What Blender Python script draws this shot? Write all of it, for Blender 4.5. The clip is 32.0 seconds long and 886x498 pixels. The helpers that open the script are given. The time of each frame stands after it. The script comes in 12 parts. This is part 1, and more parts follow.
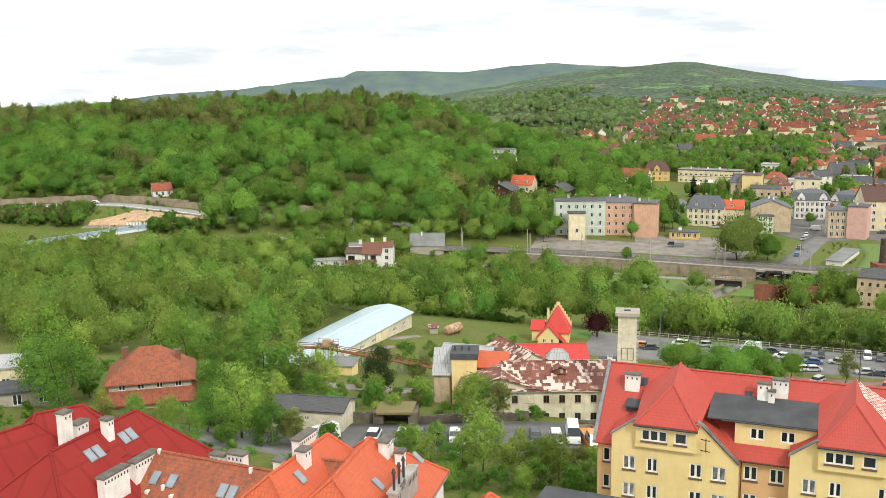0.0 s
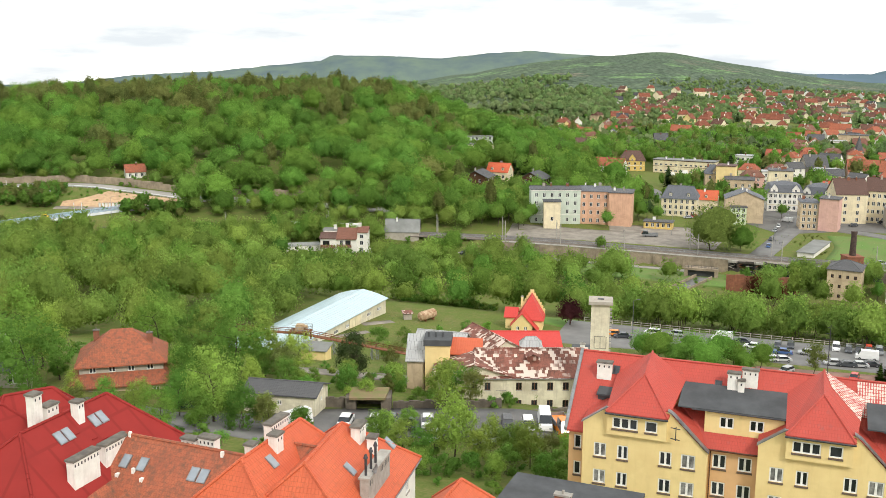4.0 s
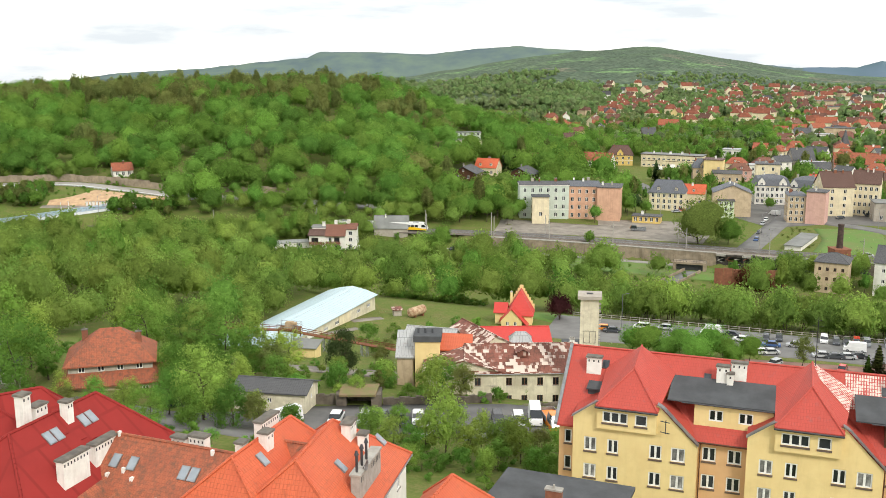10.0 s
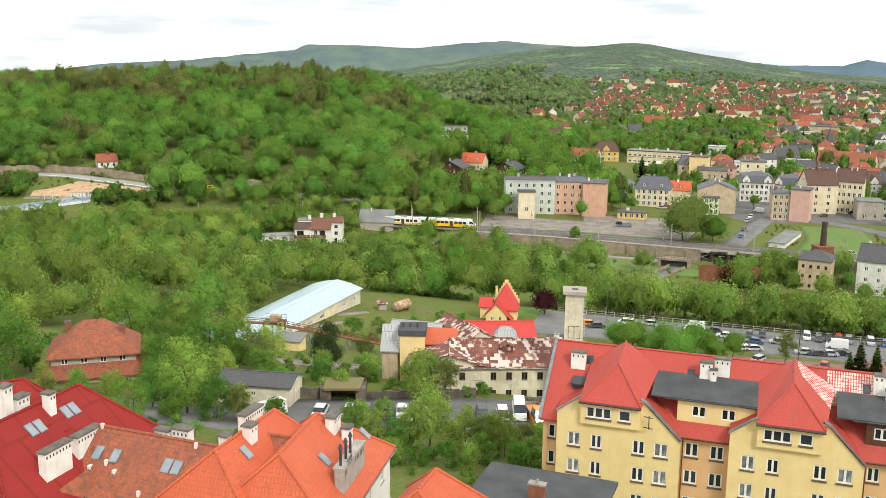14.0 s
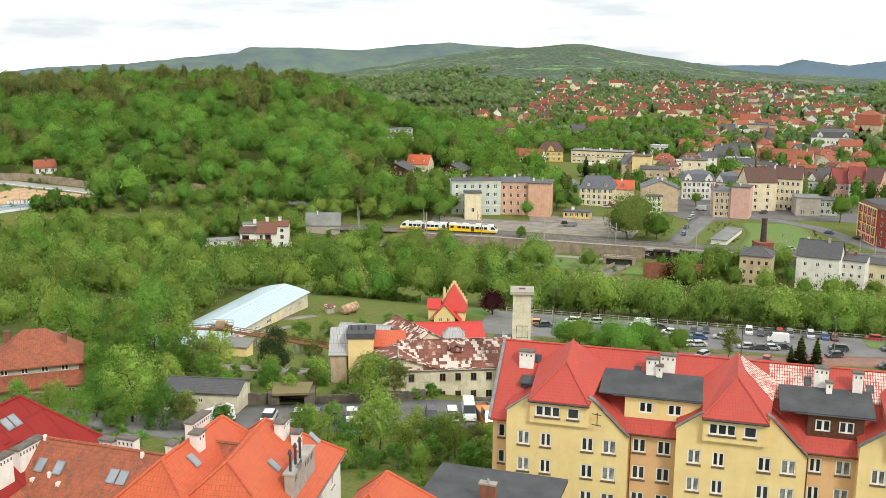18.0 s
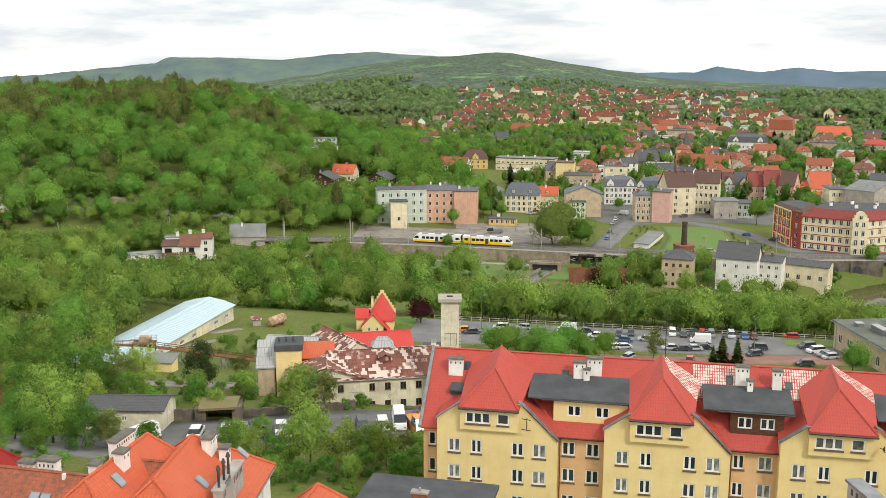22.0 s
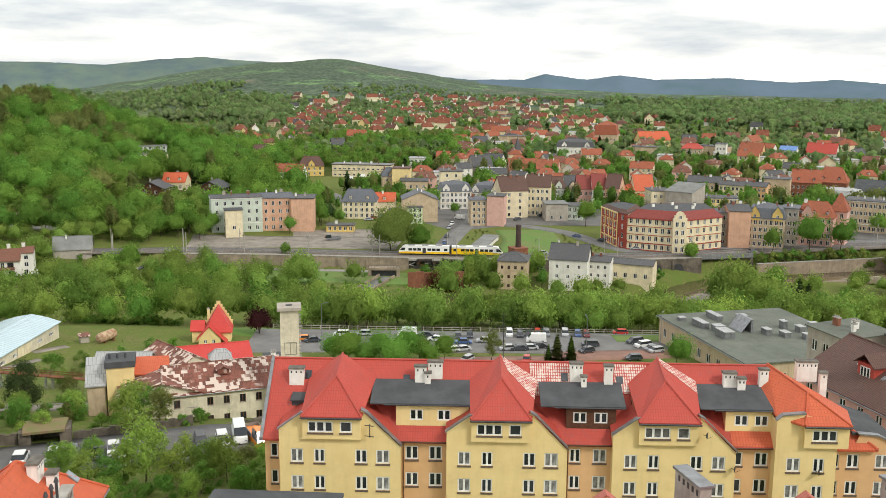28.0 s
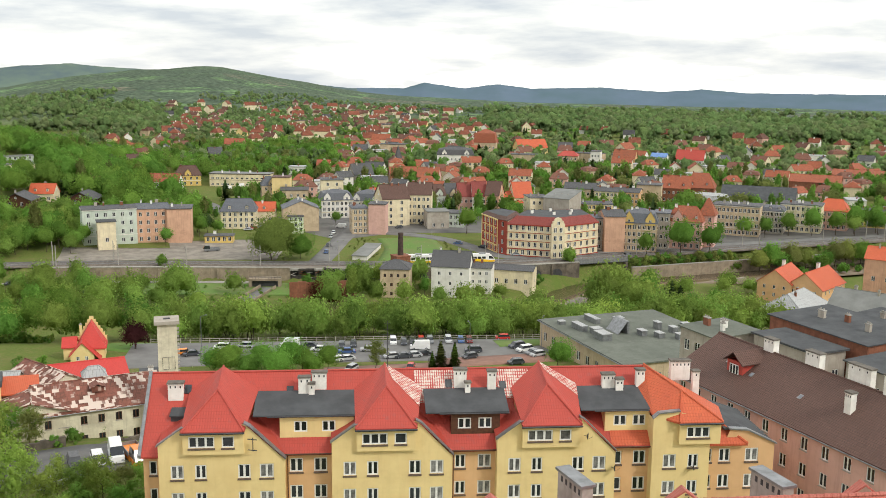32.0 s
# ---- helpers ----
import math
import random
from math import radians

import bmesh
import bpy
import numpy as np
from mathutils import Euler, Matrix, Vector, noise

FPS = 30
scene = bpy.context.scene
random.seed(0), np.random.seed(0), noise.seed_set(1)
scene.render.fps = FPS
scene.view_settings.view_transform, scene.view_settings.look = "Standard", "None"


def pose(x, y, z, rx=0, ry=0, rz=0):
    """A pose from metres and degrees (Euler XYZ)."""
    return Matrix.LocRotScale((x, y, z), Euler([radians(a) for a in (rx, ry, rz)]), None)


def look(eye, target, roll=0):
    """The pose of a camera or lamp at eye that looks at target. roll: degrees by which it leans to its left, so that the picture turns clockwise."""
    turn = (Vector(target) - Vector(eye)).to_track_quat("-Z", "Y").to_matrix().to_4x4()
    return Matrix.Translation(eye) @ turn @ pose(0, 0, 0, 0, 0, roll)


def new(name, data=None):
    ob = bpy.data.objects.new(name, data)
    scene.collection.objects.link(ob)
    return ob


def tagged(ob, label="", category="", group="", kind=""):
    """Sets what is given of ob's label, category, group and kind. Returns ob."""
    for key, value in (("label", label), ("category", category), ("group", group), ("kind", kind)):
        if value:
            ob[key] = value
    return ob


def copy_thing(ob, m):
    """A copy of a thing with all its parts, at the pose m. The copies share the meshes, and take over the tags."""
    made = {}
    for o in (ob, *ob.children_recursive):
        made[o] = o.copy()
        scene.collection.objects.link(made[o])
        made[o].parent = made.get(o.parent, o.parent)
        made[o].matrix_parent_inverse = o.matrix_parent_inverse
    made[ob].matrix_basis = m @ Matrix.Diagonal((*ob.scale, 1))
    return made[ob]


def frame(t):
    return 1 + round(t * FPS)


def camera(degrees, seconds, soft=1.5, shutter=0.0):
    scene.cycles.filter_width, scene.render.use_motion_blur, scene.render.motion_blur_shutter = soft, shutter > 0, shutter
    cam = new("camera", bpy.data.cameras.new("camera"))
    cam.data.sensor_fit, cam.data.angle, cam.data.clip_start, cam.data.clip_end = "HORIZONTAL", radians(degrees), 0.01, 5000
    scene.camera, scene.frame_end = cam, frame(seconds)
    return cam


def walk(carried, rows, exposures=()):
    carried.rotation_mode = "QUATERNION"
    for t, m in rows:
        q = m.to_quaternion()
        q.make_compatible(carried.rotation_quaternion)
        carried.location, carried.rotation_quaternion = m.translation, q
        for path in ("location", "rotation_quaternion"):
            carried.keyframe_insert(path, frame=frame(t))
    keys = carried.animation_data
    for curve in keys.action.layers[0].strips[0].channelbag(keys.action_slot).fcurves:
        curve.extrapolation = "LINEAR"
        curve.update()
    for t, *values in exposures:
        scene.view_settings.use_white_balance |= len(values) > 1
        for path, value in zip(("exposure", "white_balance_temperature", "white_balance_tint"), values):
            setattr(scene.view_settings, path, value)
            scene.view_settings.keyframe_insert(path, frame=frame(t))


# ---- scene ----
cam = camera(48.95, 32.0, soft=0.8)
EYE = (0, 0, 76)
PATH = [
    (0, pose(*EYE, 79.62, 0.86, -1.49)),
    (0.5, pose(*EYE, 79.63, 0.58, -1.40)),
    (1, pose(*EYE, 79.62, 0.12, -1.49)),
    (1.5, pose(*EYE, 79.40, -0.05, -1.77)),
    (2, pose(*EYE, 79.26, 0.04, -2.09)),
    (2.5, pose(*EYE, 79.12, 0.08, -2.32)),
    (3, pose(*EYE, 78.97, -0.18, -2.48)),
    (3.5, pose(*EYE, 78.88, -0.23, -2.65)),
    (5.5, pose(*EYE, 78.56, -0.18, -3.02)),
    (6, pose(*EYE, 78.47, -0.07, -3.14)),
    (6.5, pose(*EYE, 78.52, 0.10, -3.26)),
    (7, pose(*EYE, 78.65, 0.13, -3.36)),
    (7.5, pose(*EYE, 78.75, 0.26, -3.44)),
    (8, pose(*EYE, 78.72, 0.27, -3.45)),
    (8.5, pose(*EYE, 78.61, 0.36, -3.49)),
    (9, pose(*EYE, 78.60, 0.28, -3.50)),
    (9.5, pose(*EYE, 78.60, 0.13, -3.50)),
    (10, pose(*EYE, 78.58, 0.13, -3.51)),
    (10.5, pose(*EYE, 78.46, 0.35, -3.58)),
    (11, pose(*EYE, 78.31, 0.33, -3.62)),
    (11.5, pose(*EYE, 78.26, 0.08, -3.61)),
    (12, pose(*EYE, 78.27, -0.20, -3.62)),
    (12.5, pose(*EYE, 78.33, -0.29, -3.69)),
    (13, pose(*EYE, 78.33, -0.39, -3.77)),
    (13.5, pose(*EYE, 78.27, -0.59, -3.92)),
    (14, pose(*EYE, 78.25, -0.51, -4.24)),
    (14.5, pose(*EYE, 78.29, -0.29, -4.62)),
    (16.5, pose(*EYE, 78.43, -0.32, -6.12)),
    (17, pose(*EYE, 78.39, -0.15, -6.63)),
    (17.5, pose(*EYE, 78.38, -0.13, -7.06)),
    (18, pose(*EYE, 78.37, -0.21, -7.48)),
    (18.5, pose(*EYE, 78.36, -0.23, -7.89)),
    (19, pose(*EYE, 78.40, -0.17, -8.33)),
    (19.5, pose(*EYE, 78.39, -0.02, -8.87)),
    (20, pose(*EYE, 78.44, -0.07, -9.36)),
    (20.5, pose(*EYE, 78.54, -0.10, -9.92)),
    (21, pose(*EYE, 78.69, -0.27, -10.58)),
    (21.5, pose(*EYE, 78.78, -0.20, -11.25)),
    (22, pose(*EYE, 78.88, 0.08, -11.92)),
    (22.5, pose(*EYE, 78.93, -0.11, -12.53)),
    (23, pose(*EYE, 79.00, -0.23, -13.10)),
    (23.5, pose(*EYE, 79.02, 0.08, -13.65)),
    (24, pose(*EYE, 79.04, 0.57, -14.17)),
    (24.5, pose(*EYE, 79.05, 0.89, -14.57)),
    (26.5, pose(*EYE, 79.25, 0.21, -17.50)),
    (27, pose(*EYE, 79.27, 0.22, -18.82)),
    (27.5, pose(*EYE, 79.26, 0.04, -20.20)),
    (28, pose(*EYE, 79.27, -0.32, -21.50)),
    (28.5, pose(*EYE, 79.29, -0.44, -22.55)),
    (29, pose(*EYE, 79.22, 0.17, -23.95)),
    (29.5, pose(*EYE, 79.20, 0.69, -26.01)),
    (30, pose(*EYE, 79.29, 1.46, -26.70)),
    (30.5, pose(*EYE, 79.55, 1.97, -23.85)),
    (31, pose(*EYE, 79.66, 0.38, -23.19)),
    (31.5, pose(*EYE, 79.80, -1.41, -24.26)),
    (32, pose(*EYE, 79.81, -0.63, -28.48)),
]
walk(cam, PATH, ((0, 0.47), (13, 0.48), (20, 0.37), (26, 0.24), (32, 0.22)))

# ---- sky and sun: bright overcast spring day ----
world = bpy.data.worlds.new("sky")
scene.world = world
world.use_nodes = True
wn, wl = world.node_tree.nodes, world.node_tree.links
wn.clear()
w_out = wn.new("ShaderNodeOutputWorld")
w_bg = wn.new("ShaderNodeBackground")
w_sky = wn.new("ShaderNodeTexSky")
w_sky.sky_type = "NISHITA"
w_sky.sun_disc = False
w_sky.sun_elevation = radians(46)
w_sky.sun_rotation = radians(150)
w_co = wn.new("ShaderNodeTexCoord")
w_map = wn.new("ShaderNodeMapping")
w_map.inputs["Scale"].default_value = (1.0, 1.0, 5.5)
w_noise = wn.new("ShaderNodeTexNoise")
w_noise.inputs["Scale"].default_value = 5.2
w_noise.inputs["Detail"].default_value = 7
w_noise.inputs["Roughness"].default_value = 0.55
w_ramp = wn.new("ShaderNodeValToRGB")
w_ramp.color_ramp.elements[0].position = 0.36
w_ramp.color_ramp.elements[0].color = (3.5, 3.75, 4.0, 1)
w_ramp.color_ramp.elements[1].position = 0.66
w_ramp.color_ramp.elements[1].color = (12.2, 11.95, 11.1, 1)
w_mid = w_ramp.color_ramp.elements.new(0.5)
w_mid.color = (5.1, 5.15, 5.0, 1)
w_mix = wn.new("ShaderNodeMixRGB")
w_mix.inputs[0].default_value = 0.93
w_bg.inputs["Strength"].default_value = 0.17
wl.new(w_co.outputs["Generated"], w_map.inputs["Vector"])
wl.new(w_map.outputs["Vector"], w_noise.inputs["Vector"])
wl.new(w_noise.outputs["Fac"], w_ramp.inputs["Fac"])
wl.new(w_sky.outputs["Color"], w_mix.inputs[1])
wl.new(w_ramp.outputs["Color"], w_mix.inputs[2])
wl.new(w_mix.outputs["Color"], w_bg.inputs["Color"])
wl.new(w_bg.outputs["Background"], w_out.inputs["Surface"])

sun = new("sun", bpy.data.lights.new("sun", "SUN"))
sun.data.energy = 1.7
sun.data.angle = radians(12)
sun.data.color = (1.0, 0.95, 0.86)
sun.matrix_world = look((60, -60, 108), (0, 60, 0))

# ---- materials ----
def mat(name, col, col2=None, scale=1.0, rough=0.85, bump=0.0, bscale=8.0, detail=5, metal=0.0, spec=0.3, island=0.0, objvar=0.0, streak=0.0):
    """Two-scale noise colour and fine relief, in metres."""
    m = bpy.data.materials.new(name)
    m.use_nodes = True
    n, l = m.node_tree.nodes, m.node_tree.links
    b = n["Principled BSDF"]
    b.inputs["Roughness"].default_value = rough
    b.inputs["Metallic"].default_value = metal
    b.inputs["Specular IOR Level"].default_value = spec
    col2 = col2 or tuple(c * 0.75 for c in col)
    co = n.new("ShaderNodeTexCoord")
    n1 = n.new("ShaderNodeTexNoise")
    n1.inputs["Scale"].default_value, n1.inputs["Detail"].default_value = scale, detail
    n1.inputs["Roughness"].default_value = 0.62
    l.new(co.outputs["Object"], n1.inputs["Vector"])
    r = n.new("ShaderNodeValToRGB")
    r.color_ramp.elements[0].position, r.color_ramp.elements[1].position = 0.34, 0.66
    r.color_ramp.elements[0].color, r.color_ramp.elements[1].color = (*col2, 1), (*col, 1)
    l.new(n1.outputs["Fac"], r.inputs["Fac"])
    out = r.outputs["Color"]
    if streak:
        # rain streaks and patches of older plaster
        for sc, vec, lo, hi, k in ((1.0, (1.6, 1.6, 0.16), 0.5, 0.78, streak), (1.0, (0.22, 0.22, 0.3), 0.52, 0.6, streak * 0.45)):
            mp = n.new("ShaderNodeMapping")
            mp.inputs["Scale"].default_value = vec
            l.new(co.outputs["Object"], mp.inputs["Vector"])
            ns = n.new("ShaderNodeTexNoise")
            ns.inputs["Scale"].default_value, ns.inputs["Detail"].default_value = sc, 6
            ns.inputs["Roughness"].default_value = 0.7
            l.new(mp.outputs["Vector"], ns.inputs["Vector"])
            ms = n.new("ShaderNodeMapRange")
            ms.inputs["From Min"].default_value, ms.inputs["From Max"].default_value = lo, hi
            ms.inputs["To Max"].default_value = k
            l.new(ns.outputs["Fac"], ms.inputs["Value"])
            xs = n.new("ShaderNodeMixRGB")
            xs.inputs[2].default_value = (col[0] * 0.42, col[1] * 0.38, col[2] * 0.36, 1)
            l.new(ms.outputs["Result"], xs.inputs[0])
            l.new(out, xs.inputs[1])
            out = xs.outputs["Color"]
    if island or objvar:
        hs = n.new("ShaderNodeHueSaturation")
        mr = n.new("ShaderNodeMapRange")
        if objvar:
            src = n.new("ShaderNodeObjectInfo").outputs["Random"]
        else:
            src = n.new("ShaderNodeNewGeometry").outputs["Random Per Island"]
        v = max(island, objvar)
        mr.inputs["To Min"].default_value, mr.inputs["To Max"].default_value = 1 - v, 1 + v
        l.new(src, mr.inputs["Value"])
        l.new(mr.outputs["Result"], hs.inputs["Value"])
        l.new(out, hs.inputs["Color"])
        out = hs.outputs["Color"]
    l.new(out, b.inputs["Base Color"])
    if bump:
        n2 = n.new("ShaderNodeTexNoise")
        n2.inputs["Scale"].default_value, n2.inputs["Detail"].default_value = bscale, 4
        l.new(co.outputs["Object"], n2.inputs["Vector"])
        bp = n.new("ShaderNodeBump")
        bp.inputs["Strength"].default_value, bp.inputs["Distance"].default_value = bump, 0.05
        l.new(n2.outputs["Fac"], bp.inputs["Height"])
        l.new(bp.outputs["Normal"], b.inputs["Normal"])
    return m


def tile_mat(name, col, col2, tw=0.3, th=0.35, rough=0.6, stain=(0.12, 0.06, 0.04), stain_at=0.75, spec=0.4, tvar=0.25, relief=0.6, patch=None, mort=0.38):
    """Roof covering in courses, laid out in metres along eaves (u) and slope (v); patch: a second colour in whole sheets."""
    m = bpy.data.materials.new(name)
    m.use_nodes = True
    n, l = m.node_tree.nodes, m.node_tree.links
    b = n["Principled BSDF"]
    b.inputs["Roughness"].default_value = rough
    b.inputs["Specular IOR Level"].default_value = spec
    uv = n.new("ShaderNodeUVMap")
    br = n.new("ShaderNodeTexBrick")
    br.offset = 0.5
    br.inputs["Scale"].default_value = 1.0
    br.inputs["Brick Width"].default_value, br.inputs["Row Height"].default_value = tw, th
    br.inputs["Mortar Size"].default_value = min(tw, th) * 0.08
    br.inputs["Mortar Smooth"].default_value = 0.6
    br.inputs["Bias"].default_value = 0.0
    br.inputs["Color1"].default_value = (*col, 1)
    br.inputs["Color2"].default_value = (*[c * (1 - tvar) for c in col], 1)
    br.inputs["Mortar"].default_value = (*[c * mort for c in col], 1)
    l.new(uv.outputs["UV"], br.inputs["Vector"])
    co = n.new("ShaderNodeTexCoord")
    out = br.outputs["Color"]
    for sc, lo, hi, c2 in ((0.35, 0.42, 0.75, col2), (1.7, stain_at - 0.15, stain_at + 0.1, stain)):
        no = n.new("ShaderNodeTexNoise")
        no.inputs["Scale"].default_value, no.inputs["Detail"].default_value = sc, 6
        no.inputs["Roughness"].default_value = 0.65
        l.new(co.outputs["Object"], no.inputs["Vector"])
        mr = n.new("ShaderNodeMapRange")
        mr.inputs["From Min"].default_value, mr.inputs["From Max"].default_value = lo, hi
        l.new(no.outputs["Fac"], mr.inputs["Value"])
        mx = n.new("ShaderNodeMixRGB")
        mx.inputs[2].default_value = (*c2, 1)
        l.new(mr.outputs["Result"], mx.inputs[0])
        l.new(out, mx.inputs[1])
        out = mx.outputs["Color"]
    if patch:
        pc, pw, ph, lo, hi = patch
        b2 = n.new("ShaderNodeTexBrick")
        b2.offset = 0.5
        b2.inputs["Scale"].default_value = 1.0
        b2.inputs["Brick Width"].default_value, b2.inputs["Row Height"].default_value = pw, ph
        b2.inputs["Mortar Size"].default_value = 0.0
        b2.inputs["Color1"].default_value, b2.inputs["Color2"].default_value = (0, 0, 0, 1), (1, 1, 1, 1)
        l.new(uv.outputs["UV"], b2.inputs["Vector"])
        n3 = n.new("ShaderNodeTexNoise")
        n3.inputs["Scale"].default_value, n3.inputs["Detail"].default_value = 0.22, 3
        l.new(co.outputs["Object"], n3.inputs["Vector"])
        ad = n.new("ShaderNodeMath")
        ad.operation = "MULTIPLY_ADD"
        ad.inputs[1].default_value = 0.45
        l.new(b2.outputs["Color"], ad.inputs[0])
        l.new(n3.outputs["Fac"], ad.inputs[2])
        mr = n.new("ShaderNodeMapRange")
        mr.inputs["From Min"].default_value, mr.inputs["From Max"].default_value = lo, hi
        l.new(ad.outputs["Value"], mr.inputs["Value"])
        mx = n.new("ShaderNodeMixRGB")
        mx.inputs[2].default_value = (*pc, 1)
        l.new(mr.outputs["Result"], mx.inputs[0])
        l.new(out, mx.inputs[1])
        out = mx.outputs["Color"]
    l.new(out, b.inputs["Base Color"])
    # each course rises to its lower edge and steps down to the next; rolls run up the slope
    sx = n.new("ShaderNodeSeparateXYZ")
    l.new(uv.outputs["UV"], sx.inputs["Vector"])
    fr = n.new("ShaderNodeMath")
    fr.operation = "FRACT"
    dv = n.new("ShaderNodeMath")
    dv.operation = "DIVIDE"
    dv.inputs[1].default_value = th
    l.new(sx.outputs["Y"], dv.inputs[0])
    l.new(dv.outputs["Value"], fr.inputs[0])
    si = n.new("ShaderNodeMath")
    si.operation = "SINE"
    mu = n.new("ShaderNodeMath")
    mu.operation = "MULTIPLY"
    mu.inputs[1].default_value = 2 * math.pi / tw
    l.new(sx.outputs["X"], mu.inputs[0])
    l.new(mu.outputs["Value"], si.inputs[0])
    ma = n.new("ShaderNodeMath")
    ma.operation = "MULTIPLY_ADD"
    ma.inputs[1].default_value = 0.35
    l.new(si.outputs["Value"], ma.inputs[0])
    iv = n.new("ShaderNodeMath")
    iv.operation = "SUBTRACT"
    iv.inputs[0].default_value = 1.0
    l.new(fr.outputs["Value"], iv.inputs[1])
    l.new(iv.outputs["Value"], ma.inputs[2])
    bp = n.new("ShaderNodeBump")
    bp.inputs["Strength"].default_value, bp.inputs["Distance"].default_value = relief, 0.06
    l.new(ma.outputs["Value"], bp.inputs["Height"])
    l.new(bp.outputs["Normal"], b.inputs["Normal"])
    return m


def leaf_mat(name, col, col2, scale=0.09, var=0.17):
    m = bpy.data.materials.new(name)
    m.use_nodes = True
    n, l = m.node_tree.nodes, m.node_tree.links
    n.remove(n["Principled BSDF"])
    co = n.new("ShaderNodeNewGeometry")
    n1 = n.new("ShaderNodeTexNoise")
    n1.inputs["Scale"].default_value, n1.inputs["Detail"].default_value = scale, 3
    l.new(co.outputs["Position"], n1.inputs["Vector"])
    r = n.new("ShaderNodeValToRGB")
    r.color_ramp.elements[0].position, r.color_ramp.elements[1].position = 0.36, 0.64
    r.color_ramp.elements[0].color, r.color_ramp.elements[1].color = (*col2, 1), (*col, 1)
    l.new(n1.outputs["Fac"], r.inputs["Fac"])
    hs = n.new("ShaderNodeHueSaturation")
    mr = n.new("ShaderNodeMapRange")
    mr.inputs["To Min"].default_value, mr.inputs["To Max"].default_value = 1 - var, 1 + var
    l.new(co.outputs["Random Per Island"], mr.inputs["Value"])
    at = n.new("ShaderNodeAttribute")
    at.attribute_name = "tint"
    oi = n.new("ShaderNodeObjectInfo")
    ad = n.new("ShaderNodeMath")
    ad.operation = "ADD"
    l.new(at.outputs["Fac"], ad.inputs[0])
    l.new(oi.outputs["Random"], ad.inputs[1])
    fr = n.new("ShaderNodeMath")
    fr.operation = "FRACT"
    l.new(ad.outputs[0], fr.inputs[0])
    m2 = n.new("ShaderNodeMapRange")
    m2.inputs["To Min"].default_value, m2.inputs["To Max"].default_value = 0.486, 0.514
    l.new(fr.outputs[0], m2.inputs["Value"])
    l.new(m2.outputs["Result"], hs.inputs["Hue"])
    ml = n.new("ShaderNodeMath")
    ml.operation = "MULTIPLY"
    ml.inputs[1].default_value = 7.31
    l.new(fr.outputs[0], ml.inputs[0])
    f2 = n.new("ShaderNodeMath")
    f2.operation = "FRACT"
    l.new(ml.outputs[0], f2.inputs[0])
    m3 = n.new("ShaderNodeMapRange")
    m3.inputs["To Min"].default_value, m3.inputs["To Max"].default_value = 0.78, 1.2
    l.new(f2.outputs[0], m3.inputs["Value"])
    mv = n.new("ShaderNodeMath")
    mv.operation = "MULTIPLY"
    l.new(m3.outputs["Result"], mv.inputs[0])
    l.new(mr.outputs["Result"], mv.inputs[1])
    l.new(r.outputs["Color"], hs.inputs["Color"])
    # sprays of leaves: fine relief and flecks
    nf = n.new("ShaderNodeTexNoise")
    nf.inputs["Scale"].default_value, nf.inputs["Detail"].default_value = 1.3, 4
    nf.inputs["Roughness"].default_value = 0.7
    l.new(co.outputs["Position"], nf.inputs["Vector"])
    mf = n.new("ShaderNodeMapRange")
    mf.inputs["From Min"].default_value, mf.inputs["From Max"].default_value = 0.32, 0.68
    mf.inputs["To Min"].default_value, mf.inputs["To Max"].default_value = 0.72, 1.26
    l.new(nf.outputs["Fac"], mf.inputs["Value"])
    vf = n.new("ShaderNodeMath")
    vf.operation = "MULTIPLY"
    l.new(mv.outputs[0], vf.inputs[0])
    l.new(mf.outputs["Result"], vf.inputs[1])
    l.new(vf.outputs[0], hs.inputs["Value"])
    bf = n.new("ShaderNodeBump")
    bf.inputs["Strength"].default_value, bf.inputs["Distance"].default_value = 0.8, 0.6
    l.new(nf.outputs["Fac"], bf.inputs["Height"])
    d = n.new("ShaderNodeBsdfDiffuse")
    t = n.new("ShaderNodeBsdfTranslucent")
    l.new(bf.outputs["Normal"], d.inputs["Normal"])
    mx = n.new("ShaderNodeMixShader")
    mx.inputs[0].default_value = 0.5
    l.new(hs.outputs["Color"], d.inputs["Color"])
    l.new(hs.outputs["Color"], t.inputs["Color"])
    l.new(d.outputs["BSDF"], mx.inputs[1])
    l.new(t.outputs["BSDF"], mx.inputs[2])
    l.new(mx.outputs["Shader"], n["Material Output"].inputs["Surface"])
    return m


M = {}
M["leaf_bright"] = leaf_mat("leaf_bright", (0.205, 0.372, 0.07), (0.162, 0.3, 0.054))
M["leaf_mid"] = leaf_mat("leaf_mid", (0.188, 0.338, 0.068), (0.146, 0.27, 0.05))
M["leaf_willow"] = leaf_mat("leaf_willow", (0.275, 0.395, 0.09), (0.225, 0.335, 0.07))
M["leaf_brown"] = leaf_mat("leaf_brown", (0.226, 0.259, 0.082), (0.183, 0.222, 0.066))
M["leaf_dark"] = leaf_mat("leaf_dark", (0.10, 0.155, 0.058), (0.068, 0.11, 0.04))
M["leaf_copper"] = leaf_mat("leaf_copper", (0.10, 0.036, 0.042), (0.055, 0.02, 0.024))
M["leaf_rust"] = leaf_mat("leaf_rust", (0.14, 0.06, 0.03), (0.07, 0.03, 0.018))
M["leaf_oak"] = leaf_mat("leaf_oak", (0.275, 0.335, 0.085), (0.23, 0.285, 0.07))
M["leaf_near"] = leaf_mat("leaf_near", (0.35, 0.485, 0.105), (0.285, 0.405, 0.082))
# paler, greyer greens: distance haze painted into the leaves of far trees
M["leaf_far_haze"] = leaf_mat("leaf_far_haze", (0.205, 0.305, 0.115), (0.18, 0.27, 0.10))
